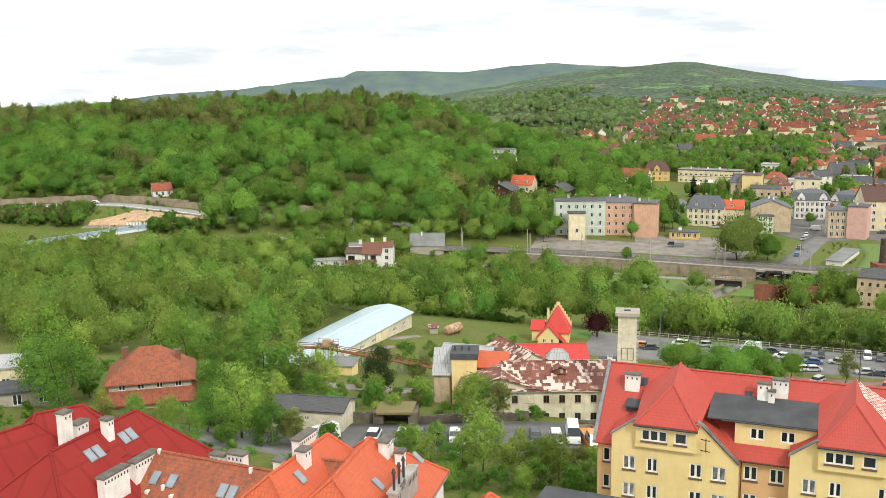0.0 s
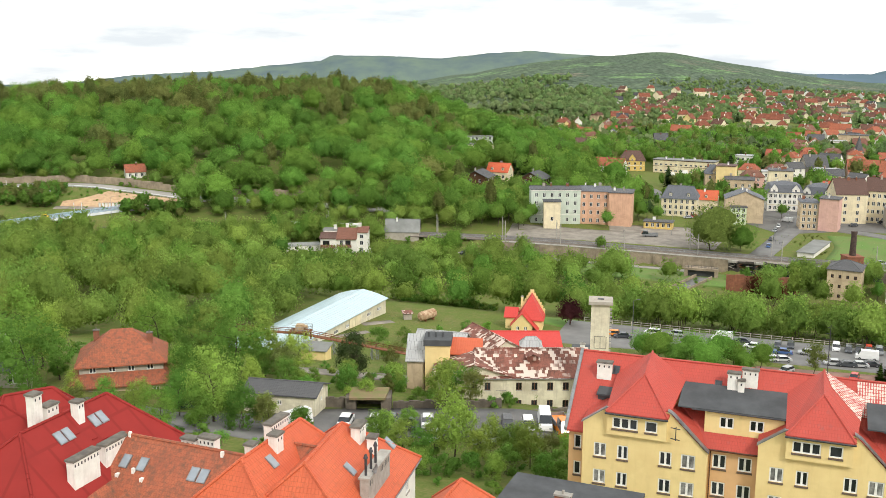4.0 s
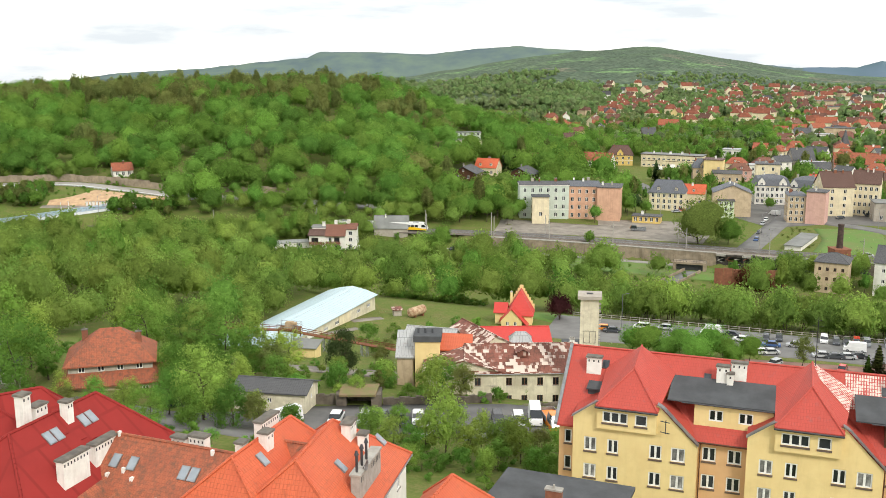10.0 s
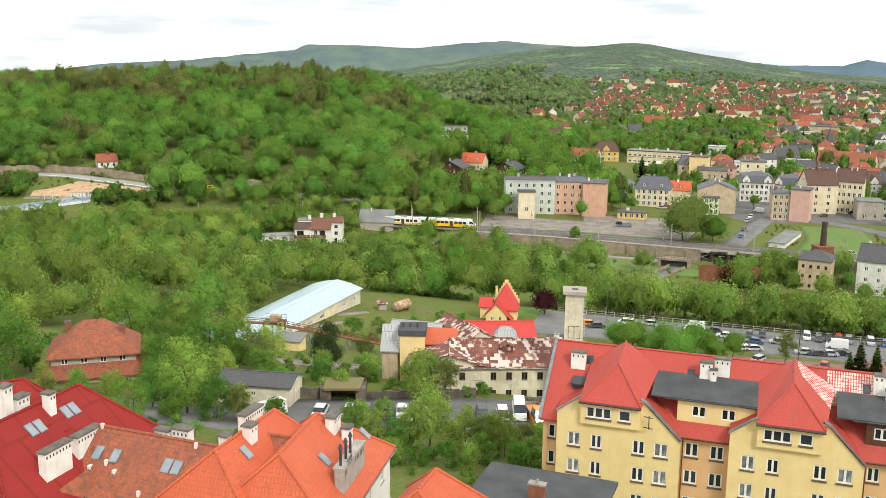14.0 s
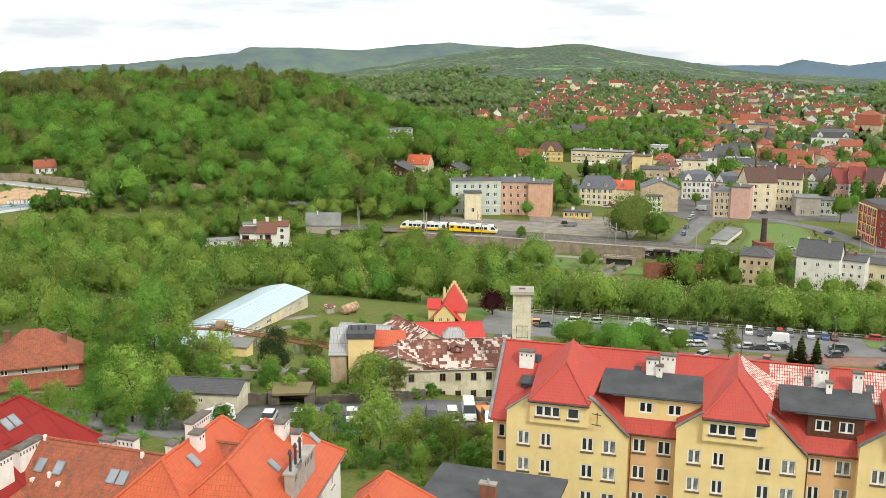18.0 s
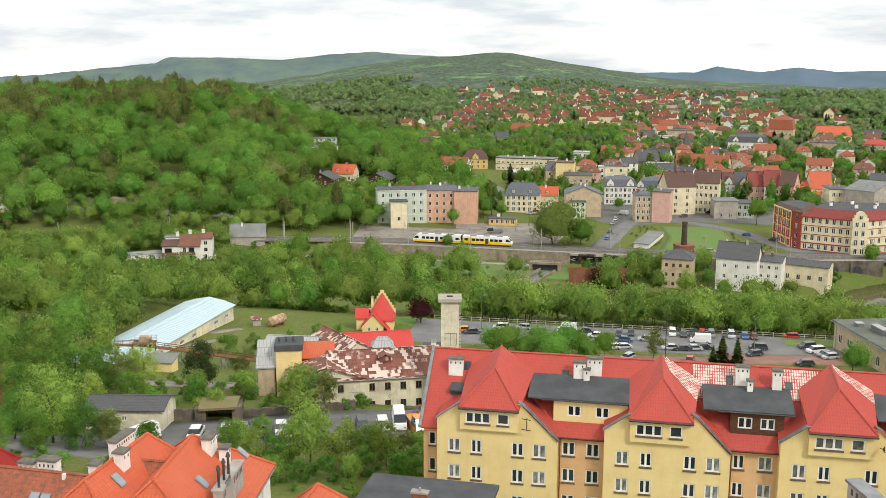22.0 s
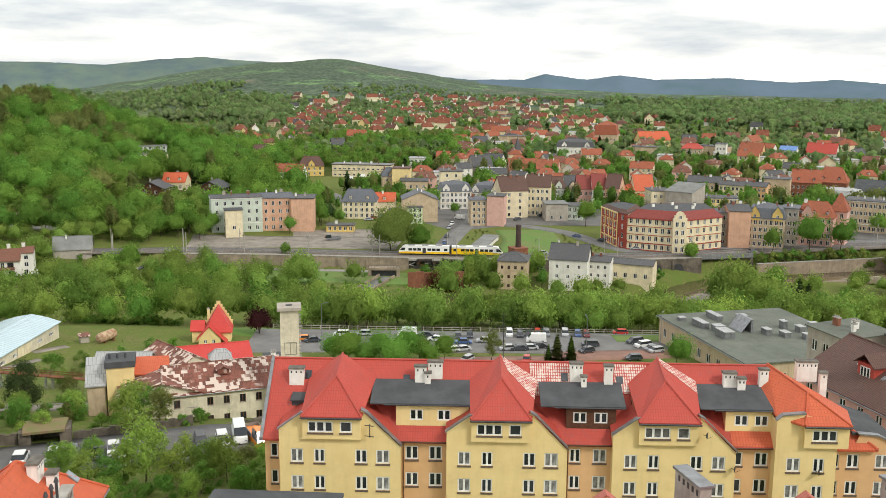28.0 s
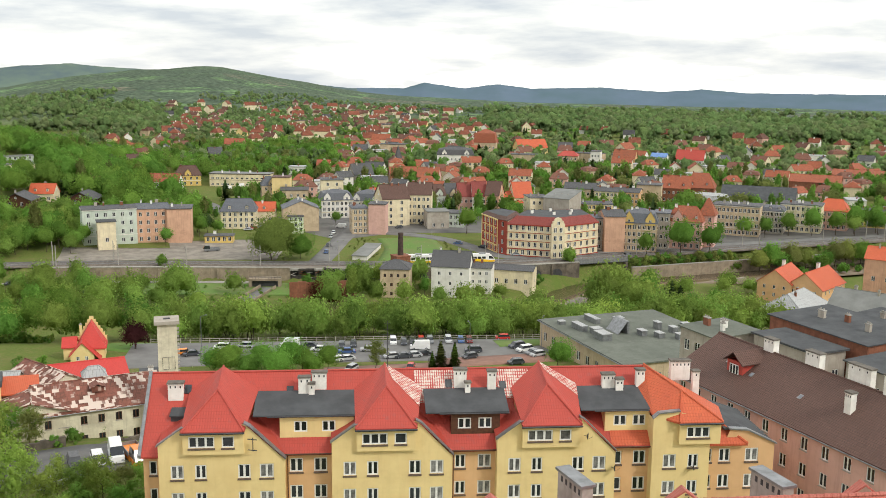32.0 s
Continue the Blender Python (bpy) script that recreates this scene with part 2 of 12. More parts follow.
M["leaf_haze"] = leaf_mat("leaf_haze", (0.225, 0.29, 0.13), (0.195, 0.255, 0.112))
M["bark"] = mat("bark", (0.11, 0.085, 0.06), (0.05, 0.04, 0.03), 3, 0.95, 0.4, 12)
M["asphalt"] = mat("asphalt", (0.16, 0.155, 0.15), (0.10, 0.10, 0.10), 0.25, 0.9, 0.2, 20)
M["road"] = mat("road", (0.20, 0.197, 0.19), (0.145, 0.142, 0.138), 0.15, 0.9, 0.1, 10)
M["gravel"] = mat("gravel", (0.30, 0.27, 0.23), (0.18, 0.16, 0.135), 0.2, 0.95, 0.3, 12)
M["street"] = mat("street", (0.17, 0.165, 0.155), (0.115, 0.11, 0.105), 0.12, 0.9, 0.15, 10)
M["ballast"] = mat("ballast", (0.2, 0.175, 0.15), (0.12, 0.10, 0.085), 0.6, 0.95, 0.5, 14)
M["bare_soil"] = mat("bare_soil", (0.54, 0.38, 0.225), (0.38, 0.245, 0.15), 0.35, 0.95, 0.3, 5)
M["stone_wall"] = mat("stone_wall", (0.19, 0.16, 0.125), (0.075, 0.065, 0.052), 0.35, 0.92, 0.5, 3, streak=0.7)
M["soot_stone"] = mat("soot_stone", (0.075, 0.065, 0.055), (0.03, 0.027, 0.024), 0.6, 0.95, 0.5, 4)
M["tan_stone"] = mat("tan_stone", (0.36, 0.29, 0.21), (0.21, 0.175, 0.125), 0.3, 0.92, 0.5, 3, streak=0.6)
M["road_pale"] = mat("road_pale", (0.36, 0.34, 0.31), (0.27, 0.255, 0.235), 0.12, 0.9, 0.1, 8)
M["rail_white"] = mat("rail_white", (0.72, 0.74, 0.76), (0.58, 0.6, 0.62), 0.6, 0.55, 0.05, 6)
M["concrete"] = mat("concrete", (0.42, 0.40, 0.36), (0.28, 0.265, 0.235), 0.7, 0.9, 0.15, 6, streak=0.5)
M["brick_red"] = mat("brick_red", (0.30, 0.12, 0.07), (0.19, 0.08, 0.05), 0.9, 0.9, 0.3, 8, streak=0.5)
M["water"] = mat("water", (0.17, 0.125, 0.075), (0.13, 0.095, 0.06), 0.08, 0.12, 0.1, 1.2, spec=0.5)
M["metal_grey"] = mat("metal_grey", (0.32, 0.33, 0.34), (0.2, 0.205, 0.21), 1.2, 0.45, 0.0, metal=0.6)
# dark metal; also paints the shade inside openings
M["metal_and_shade_dark"] = mat("metal_and_shade_dark", (0.08, 0.08, 0.085), (0.05, 0.05, 0.055), 1.0, 0.5, metal=0.4)
M["chimney_cap"] = mat("chimney_cap", (0.17, 0.155, 0.13), (0.10, 0.09, 0.08), 1.5, 0.9, 0.2, 8)
M["rust"] = mat("rust", (0.25, 0.10, 0.05), (0.12, 0.055, 0.03), 1.5, 0.9, 0.3, 9)
M["rubber"] = mat("rubber", (0.02, 0.02, 0.021), (0.014, 0.014, 0.014), 4, 0.8)
M["white_paint"] = mat("white_paint", (0.84, 0.83, 0.78), (0.72, 0.70, 0.65), 0.9, 0.6, 0.05, streak=0.4)
M["frame_white"] = mat("frame_white", (0.8, 0.8, 0.78), (0.68, 0.68, 0.66), 3, 0.45)
M["sill_dark"] = mat("sill_dark", (0.16, 0.115, 0.085), (0.10, 0.075, 0.06), 3, 0.7)
M["frame_brown"] = mat("frame_brown", (0.12, 0.055, 0.03), (0.07, 0.03, 0.02), 3, 0.55)
M["glass"] = mat("glass", (0.035, 0.042, 0.05), (0.018, 0.02, 0.024), 0.4, 0.08, spec=0.6, objvar=0.6)
M["curtain"] = mat("curtain", (0.26, 0.26, 0.25), (0.09, 0.09, 0.088), 1.6, 0.25, spec=0.5, objvar=0.5)
M["yellow_wall"] = mat("yellow_wall", (0.78, 0.62, 0.30), (0.72, 0.55, 0.26), 0.35, 0.9, 0.05, 10, streak=0.16)
M["peach_wall"] = mat("peach_wall", (0.70, 0.44, 0.23), (0.62, 0.38, 0.19), 0.35, 0.9, 0.05, 10, streak=0.16)
M["pink_wall"] = mat("pink_wall", (0.66, 0.41, 0.35), (0.57, 0.35, 0.295), 0.3, 0.9, 0.05, 10, streak=0.35)
M["cream_wall"] = mat("cream_wall", (0.76, 0.67, 0.46), (0.62, 0.54, 0.37), 0.3, 0.9, 0.1, 6, streak=0.45)
M["white_wall"] = mat("white_wall", (0.78, 0.76, 0.70), (0.66, 0.64, 0.58), 0.3, 0.9, 0.08, 6, streak=0.3)
M["dirty_wall"] = mat("dirty_wall", (0.74, 0.69, 0.53), (0.52, 0.47, 0.35), 0.35, 0.93, 0.2, 5, streak=0.6)
M["grey_wall"] = mat("grey_wall", (0.44, 0.40, 0.34), (0.34, 0.305, 0.26), 0.3, 0.92, 0.2, 5, streak=0.5)
M["tan_wall"] = mat("tan_wall", (0.58, 0.46, 0.31), (0.46, 0.36, 0.245), 0.3, 0.92, 0.2, 5, streak=0.6)
M["mint_wall"] = mat("mint_wall", (0.55, 0.61, 0.53), (0.46, 0.51, 0.44), 0.3, 0.92, 0.1, 5, streak=0.3)
M["salmon_wall"] = mat("salmon_wall", (0.64, 0.39, 0.265), (0.54, 0.325, 0.22), 0.3, 0.92, 0.1, 5, streak=0.5)
M["lime_wall"] = mat("lime_wall", (0.58, 0.66, 0.45), (0.5, 0.58, 0.4), 0.3, 0.9)
M["ochre_wall"] = mat("ochre_wall", (0.66, 0.48, 0.16), (0.56, 0.40, 0.13), 0.3, 0.9)
M["roof_red"] = tile_mat("roof_red", (0.44, 0.062, 0.043), (0.36, 0.054, 0.038), 0.25, 0.38, 0.6, (0.27, 0.08, 0.07), 0.72, tvar=0.06, mort=0.74, relief=0.22)
M["roof_hotel"] = tile_mat("roof_hotel", (0.27, 0.055, 0.045), (0.22, 0.05, 0.04), 0.3, 0.36, 0.7, (0.15, 0.06, 0.05), 0.7, tvar=0.15)
M["roof_villa"] = tile_mat("roof_villa", (0.55, 0.05, 0.04), (0.47, 0.045, 0.036), 0.25, 0.38, 0.6, (0.4, 0.06, 0.05), 0.85, tvar=0.06, mort=0.7, relief=0.3)


def worn_mat():
    """Red metal tiles whose rolls have bleached to bare primer, course by course."""
    m = bpy.data.materials.new("roof_redworn")
    m.use_nodes = True
    n, l = m.node_tree.nodes, m.node_tree.links
    b = n["Principled BSDF"]
    b.inputs["Roughness"].default_value = 0.6
    uv = n.new("ShaderNodeUVMap")
    sx = n.new("ShaderNodeSeparateXYZ")
    l.new(uv.outputs["UV"], sx.inputs["Vector"])

    def op(kind, a, c):
        q = n.new("ShaderNodeMath")
        q.operation = kind
        for i, v in enumerate((a, c)):
            if v is None:
                continue
            if isinstance(v, float):
                q.inputs[i].default_value = v
            else:
                l.new(v, q.inputs[i])
        return q.outputs[0]

    roll = op("SINE", op("MULTIPLY", sx.outputs["X"], 2 * math.pi / 0.24), None)
    course = op("FRACT", op("DIVIDE", sx.outputs["Y"], 0.38), None)
    no = n.new("ShaderNodeTexNoise")
    no.inputs["Scale"].default_value, no.inputs["Detail"].default_value = 1.1, 7
    no.inputs["Roughness"].default_value = 0.72
    l.new(uv.outputs["UV"], no.inputs["Vector"])
    k = op("ADD", op("MULTIPLY", roll, 0.16), op("MULTIPLY", no.outputs["Fac"], 1.5))
    k = op("SUBTRACT", k, op("MULTIPLY", op("LESS_THAN", course, 0.2), 0.3))
    mr = n.new("ShaderNodeMapRange")
    mr.inputs["From Min"].default_value, mr.inputs["From Max"].default_value = 0.62, 0.76
    l.new(k, mr.inputs["Value"])
    mx = n.new("ShaderNodeMixRGB")
    mx.inputs[1].default_value, mx.inputs[2].default_value = (0.42, 0.06, 0.05, 1), (0.62, 0.53, 0.46, 1)
    l.new(mr.outputs["Result"], mx.inputs[0])
    l.new(mx.outputs["Color"], b.inputs["Base Color"])
    bp = n.new("ShaderNodeBump")
    bp.inputs["Strength"].default_value, bp.inputs["Distance"].default_value = 0.4, 0.05
    l.new(roll, bp.inputs["Height"])
    l.new(bp.outputs["Normal"], b.inputs["Normal"])
    return m


M["roof_redworn"] = worn_mat()
M["roof_darkred"] = tile_mat("roof_darkred", (0.27, 0.03, 0.026), (0.23, 0.026, 0.023), 2.4, 9.0, 0.75, (0.2, 0.03, 0.03), 0.85, spec=0.12, mort=0.8, tvar=0.02, relief=0.02)
M["roof_orange"] = tile_mat("roof_orange", (0.56, 0.115, 0.045), (0.46, 0.085, 0.036), 0.3, 0.38, 0.6, (0.30, 0.075, 0.03), 0.70, tvar=0.1, mort=0.7, relief=0.35)
M["roof_oldtile"] = tile_mat("roof_oldtile", (0.40, 0.115, 0.055), (0.26, 0.075, 0.04), 0.25, 0.33, 0.75, (0.13, 0.065, 0.04), 0.6, tvar=0.2, mort=0.6, relief=0.4)
M["roof_rust"] = tile_mat("roof_rust", (0.20, 0.075, 0.05), (0.30, 0.105, 0.075), 0.6, 1.1, 0.75, (0.11, 0.05, 0.035), 0.62, tvar=0.45, relief=0.25, patch=((0.60, 0.50, 0.43), 0.5, 0.8, 0.8, 0.9))
M["roof_grey"] = tile_mat("roof_grey", (0.10, 0.10, 0.105), (0.075, 0.075, 0.08), 0.35, 0.35, 0.7, (0.14, 0.14, 0.13), 0.7, tvar=0.2)
M["roof_slate"] = tile_mat("roof_slate", (0.13, 0.14, 0.16), (0.1, 0.105, 0.12), 0.35, 0.35, 0.6, (0.08, 0.08, 0.08), 0.7, tvar=0.2)
M["roof_felt"] = mat("roof_felt", (0.085, 0.09, 0.095), (0.055, 0.058, 0.062), 0.4, 0.85, 0.15, 9)
M["roof_feltgrey"] = mat("roof_feltgrey", (0.23, 0.235, 0.225), (0.16, 0.165, 0.155), 0.2, 0.85, 0.15, 5)
M["roof_moss"] = mat("roof_moss", (0.165, 0.18, 0.15), (0.11, 0.122, 0.10), 0.12, 0.9, 0.15, 5, streak=0.4)
M["roof_brown"] = tile_mat("roof_brown", (0.128, 0.068, 0.052), (0.095, 0.05, 0.038), 0.3, 0.36, 0.7, (0.07, 0.04, 0.03), 0.7, tvar=0.15)
M["roof_pale"] = tile_mat("roof_pale", (0.47, 0.60, 0.65), (0.40, 0.52, 0.57), 1.1, 6.0, 0.4, (0.4, 0.42, 0.42), 0.8, tvar=0.05, relief=0.1)
M["roof_zinc"] = tile_mat("roof_zinc", (0.42, 0.43, 0.43), (0.33, 0.33, 0.33), 0.6, 2.0, 0.5, (0.25, 0.22, 0.2), 0.7, tvar=0.12, relief=0.2)


def ground_mat():
    m = bpy.data.materials.new("meadow_ground")
    m.use_nodes = True
    n, l = m.node_tree.nodes, m.node_tree.links
    b = n["Principled BSDF"]
    b.inputs["Roughness"].default_value = 0.95
    b.inputs["Specular IOR Level"].default_value = 0.1
    co = n.new("ShaderNodeTexCoord")
    out = None
    layers = ((0.02, 0.35, 0.65, (0.112, 0.155, 0.034), (0.15, 0.17, 0.046)), (0.25, 0.44, 0.72, None, (0.19, 0.16, 0.07)),
              (1.6, 0.35, 0.75, None, (0.092, 0.135, 0.028)))
    for sc, lo, hi, c1, c2 in layers:
        no = n.new("ShaderNodeTexNoise")
        no.inputs["Scale"].default_value, no.inputs["Detail"].default_value = sc, 5
        l.new(co.outputs["Object"], no.inputs["Vector"])
        mr = n.new("ShaderNodeMapRange")
        mr.inputs["From Min"].default_value, mr.inputs["From Max"].default_value = lo, hi
        l.new(no.outputs["Fac"], mr.inputs["Value"])
        mx = n.new("ShaderNodeMixRGB")
        if out is None:
            mx.inputs[1].default_value = (*c1, 1)
        else:
            l.new(out, mx.inputs[1])
        mx.inputs[2].default_value = (*c2, 1)
        l.new(mr.outputs["Result"], mx.inputs[0])
        out = mx.outputs["Color"]
    # distant land: woods, meadows and a few ploughed fields, tints greyed with painted haze
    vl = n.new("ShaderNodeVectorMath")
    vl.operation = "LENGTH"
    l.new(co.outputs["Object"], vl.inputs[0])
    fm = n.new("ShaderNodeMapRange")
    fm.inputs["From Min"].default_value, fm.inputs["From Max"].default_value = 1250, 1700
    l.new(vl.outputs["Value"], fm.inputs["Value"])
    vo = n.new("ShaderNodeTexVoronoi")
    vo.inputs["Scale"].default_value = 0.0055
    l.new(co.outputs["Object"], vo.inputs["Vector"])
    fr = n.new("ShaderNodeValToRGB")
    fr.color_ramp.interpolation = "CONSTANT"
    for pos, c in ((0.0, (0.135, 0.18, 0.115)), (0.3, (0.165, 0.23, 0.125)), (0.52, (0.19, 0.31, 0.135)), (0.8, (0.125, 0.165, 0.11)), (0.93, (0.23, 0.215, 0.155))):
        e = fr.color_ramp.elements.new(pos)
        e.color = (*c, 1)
    sp = n.new("ShaderNodeSeparateColor")
    l.new(vo.outputs["Color"], sp.inputs["Color"])
    l.new(sp.outputs["Red"], fr.inputs["Fac"])
    wn2 = n.new("ShaderNodeTexNoise")
    wn2.inputs["Scale"].default_value, wn2.inputs["Detail"].default_value = 0.02, 8
    wn2.inputs["Roughness"].default_value = 0.7
    l.new(co.outputs["Object"], wn2.inputs["Vector"])
    wm = n.new("ShaderNodeMapRange")
    wm.inputs["From Min"].default_value, wm.inputs["From Max"].default_value = 0.47, 0.6
    l.new(wn2.outputs["Fac"], wm.inputs["Value"])
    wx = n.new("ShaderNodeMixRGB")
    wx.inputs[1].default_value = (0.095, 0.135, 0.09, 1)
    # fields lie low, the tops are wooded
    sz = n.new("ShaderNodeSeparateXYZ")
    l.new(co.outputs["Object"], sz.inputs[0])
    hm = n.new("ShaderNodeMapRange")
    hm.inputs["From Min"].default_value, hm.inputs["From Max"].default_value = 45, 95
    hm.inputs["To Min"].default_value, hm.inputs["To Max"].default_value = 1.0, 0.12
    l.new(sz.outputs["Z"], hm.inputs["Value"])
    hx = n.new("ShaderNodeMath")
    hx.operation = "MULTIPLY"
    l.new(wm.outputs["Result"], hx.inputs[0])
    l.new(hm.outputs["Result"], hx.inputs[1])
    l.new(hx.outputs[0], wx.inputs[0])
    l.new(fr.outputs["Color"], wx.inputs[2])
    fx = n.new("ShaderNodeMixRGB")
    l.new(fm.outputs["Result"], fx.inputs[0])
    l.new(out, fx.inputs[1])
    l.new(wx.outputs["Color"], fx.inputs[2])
    # crown shade painted in: cells bright at the centre, dark at the gaps
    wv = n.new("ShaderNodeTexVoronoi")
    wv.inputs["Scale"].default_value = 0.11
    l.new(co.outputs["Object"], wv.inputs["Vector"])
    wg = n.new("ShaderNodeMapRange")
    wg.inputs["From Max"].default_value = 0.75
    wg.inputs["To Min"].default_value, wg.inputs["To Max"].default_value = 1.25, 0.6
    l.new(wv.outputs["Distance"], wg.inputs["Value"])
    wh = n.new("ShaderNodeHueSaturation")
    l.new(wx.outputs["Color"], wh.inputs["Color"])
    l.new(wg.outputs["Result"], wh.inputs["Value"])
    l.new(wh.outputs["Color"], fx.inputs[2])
    l.new(fx.outputs["Color"], b.inputs["Base Color"])
    bp = n.new("ShaderNodeBump")
    bp.inputs["Strength"].default_value, bp.inputs["Distance"].default_value = 0.6, 0.3
    l.new(no.outputs["Fac"], bp.inputs["Height"])
    # crowns of distant woods stand out in relief
    wc = n.new("ShaderNodeTexVoronoi")
    wc.inputs["Scale"].default_value = 0.075
    l.new(co.outputs["Object"], wc.inputs["Vector"])
    wi = n.new("ShaderNodeMath")
    wi.operation = "SUBTRACT"
    wi.inputs[0].default_value = 1.0
    l.new(wc.outputs["Distance"], wi.inputs[1])
    wr = n.new("ShaderNodeMath")
    wr.operation = "MULTIPLY"
    l.new(wi.outputs[0], wr.inputs[0])
    l.new(fm.outputs["Result"], wr.inputs[1])
    b2 = n.new("ShaderNodeBump")
    b2.inputs["Strength"].default_value, b2.inputs["Distance"].default_value = 0.9, 7.0
    l.new(wr.outputs[0], b2.inputs["Height"])
    l.new(bp.outputs["Normal"], b2.inputs["Normal"])
    l.new(b2.outputs["Normal"], b.inputs["Normal"])
    return m


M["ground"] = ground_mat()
M["skyglass"] = mat("skyglass", (0.3, 0.34, 0.38), (0.22, 0.25, 0.28), 0.6, 0.05, spec=0.8)
M["oxblood_wall"] = mat("oxblood_wall", (0.33, 0.065, 0.045), (0.27, 0.05, 0.036), 0.4, 0.9)
M["ochre_trim"] = mat("ochre_trim", (0.72, 0.55, 0.28), (0.66, 0.48, 0.22), 0.8, 0.9)
M["brickpave"] = mat("brickpave", (0.30, 0.17, 0.13), (0.22, 0.13, 0.10), 0.4, 0.9, 0.2, 8)
M["lawn"] = mat("lawn", (0.105, 0.21, 0.04), (0.15, 0.18, 0.06), 0.09, 0.95, 0.6, 3)
M["fence_wood"] = mat("fence_wood", (0.5, 0.46, 0.38), (0.36, 0.33, 0.27), 1.5, 0.85)
M["carglass"] = mat("carglass", (0.03, 0.035, 0.04), (0.02, 0.024, 0.028), 1, 0.06, spec=0.7)
M["tail_red"] = mat("tail_red", (0.4, 0.02, 0.02), (0.3, 0.015, 0.015), 2, 0.25)
# aerial haze painted into the base colours of the far ridges
M["far_haze_blue"] = mat("far_haze_blue", (0.125, 0.17, 0.225), (0.1, 0.15, 0.175), 0.004, 1.0, detail=9, spec=0.0)
M["far_haze_ridge"] = mat("far_haze_ridge", (0.095, 0.13, 0.145), (0.145, 0.195, 0.15), 0.006, 1.0, detail=9, spec=0.0)
M["roof_faroange"] = tile_mat("roof_faroange", (0.40, 0.115, 0.055), (0.30, 0.095, 0.055), 0.3, 0.38, 0.8, (0.2, 0.08, 0.05), 0.66, tvar=0.3)
M["roof_farbrown"] = tile_mat("roof_farbrown", (0.24, 0.10, 0.065), (0.17, 0.08, 0.055), 0.3, 0.38, 0.8, (0.12, 0.07, 0.05), 0.66, tvar=0.3)
M["roof_pinkred"] = tile_mat("roof_pinkred", (0.46, 0.13, 0.095), (0.38, 0.11, 0.08), 0.2, 0.35, 0.6, (0.3, 0.09, 0.07), 0.8, tvar=0.05, mort=0.8)

# ---- plan: u runs along the yellow terrace, v away from the eye across the valley ----
UX, UY = 0.9164, -0.4003


def uv_of(x, y):
    return UX * x + UY * y, -UY * x + UX * y


def smooth(a, b, x):
    k = np.clip((np.asarray(x, float) - a) / (b - a), 0, 1)
    return k * k * (3 - 2 * k)


TRACK_X = (-600, -300, -120, 17, 73, 114, 153, 186, 233, 286, 410, 700)
TRACK_Y = (560, 490, 440, 417, 397.5, 374, 357, 340, 329, 322, 304, 262)


def track_y(x):
    return sum(np.interp(np.asarray(x, float) + d, TRACK_X, TRACK_Y) for d in (-30, -20, -10, 0, 10, 20, 30)) / 7


def ridge(az):
    """Height of the far mountains against the bearing, degrees to the left."""
    return np.interp(az, (-60, -45.7, -43.2, -40.9, -37.6, -33.6, -31.7, -29.8, -27.4, -26.2, -23, -16, -9.4, -7.8, -5.5, -2.6, 0.7, 3.6, 4.3, 7.8, 10.3, 14.6, 18.5, 40),
                     (8, 3, 17, 3, 20, 10, 29, 8, 31, 6, 4, 60, 87, 99, 87, 62, 74, 74, 50, 24, 4, -12, -50, -60))


def wooded_hill(az):
    """Height of the nearer wooded hill against the bearing."""
    return np.interp(az, (-60, -44, -35, -26, -23, -22.4, -20.8, -19.2, -17.6, -16.4, -15.6, -14.6, -12.7, -11.2, -9, -7.8, -5.9, -4.6, -3.3, -1.7, 3, 45),
                     (-12, -12, -9, 6, 21, 27, 43, 54, 68, 79, 86, 86, 77, 76, 62, 54, 38, 24, 20, 7, -6, -10))


RIVER = [(520, 270), (420, 284), (330, 297), (275, 303), (236, 306), (205, 292), (180, 268), (120, 285), (40, 310), (-60, 340), (-260, 380)]


def river_dist(x, y):
    """Distance from the middle of the river."""
    best = np.full(np.shape(x), 1e9)
    for (ax, ay), (bx, by) in zip(RIVER[:-1], RIVER[1:]):
        dx, dy = bx - ax, by - ay
        k = np.clip(((x - ax) * dx + (y - ay) * dy) / (dx * dx + dy * dy), 0, 1)
        best = np.minimum(best, np.hypot(x - ax - k * dx, y - ay - k * dy))
    return best


def ground_z(x, y):
    x, y = np.asarray(x, float), np.asarray(y, float)
    u, v = uv_of(x, y)
    d = np.hypot(x, y)
    az = np.degrees(np.arctan2(-x, y))
    near = np.interp(v, (40, 85, 97, 115, 135, 165, 200, 228, 252, 275, 300, 340), (29, 29, 28, 24.5, 23.5, 15, 8.5, 7, 5.5, 0, -4, -5))
    near = near - 4.5 * smooth(130, 170, u) * smooth(240, 285, v)
    k = smooth(track_y(x) - 9, track_y(x) - 5, y)
    hill = (43 - 9 * (1 - smooth(-420, -60, x))) * np.clip((y - 428 + 0.02 * x) / 300, 0, 1) ** 0.85 * (1 - smooth(-40, 150, x)) * (1 - smooth(1100, 1700, d))
    town = 6 * smooth(500, 1300, d) * smooth(0, 300, x)
    far = wooded_hill(az) * smooth(1250, 2800, d) ** 1.2
    far = far - (far + 90) * smooth(2850, 3900, d)
    near = near + np.minimum(0, -9.9 - near) * (1 - smooth(9, 15, river_dist(x, y))) * smooth(165, 178, x)
    return near * (1 - k) + (hill + town + far) * k


def axis(lo, a, b, hi, step):
    s = list(np.arange(a, b + step, step))
    g = step
    while s[-1] < hi:
        g *= 1.16
        s.append(s[-1] + g)
    g = step
    while s[0] > lo:
        g *= 1.16
        s.insert(0, s[0] - g)
    return np.array(s)


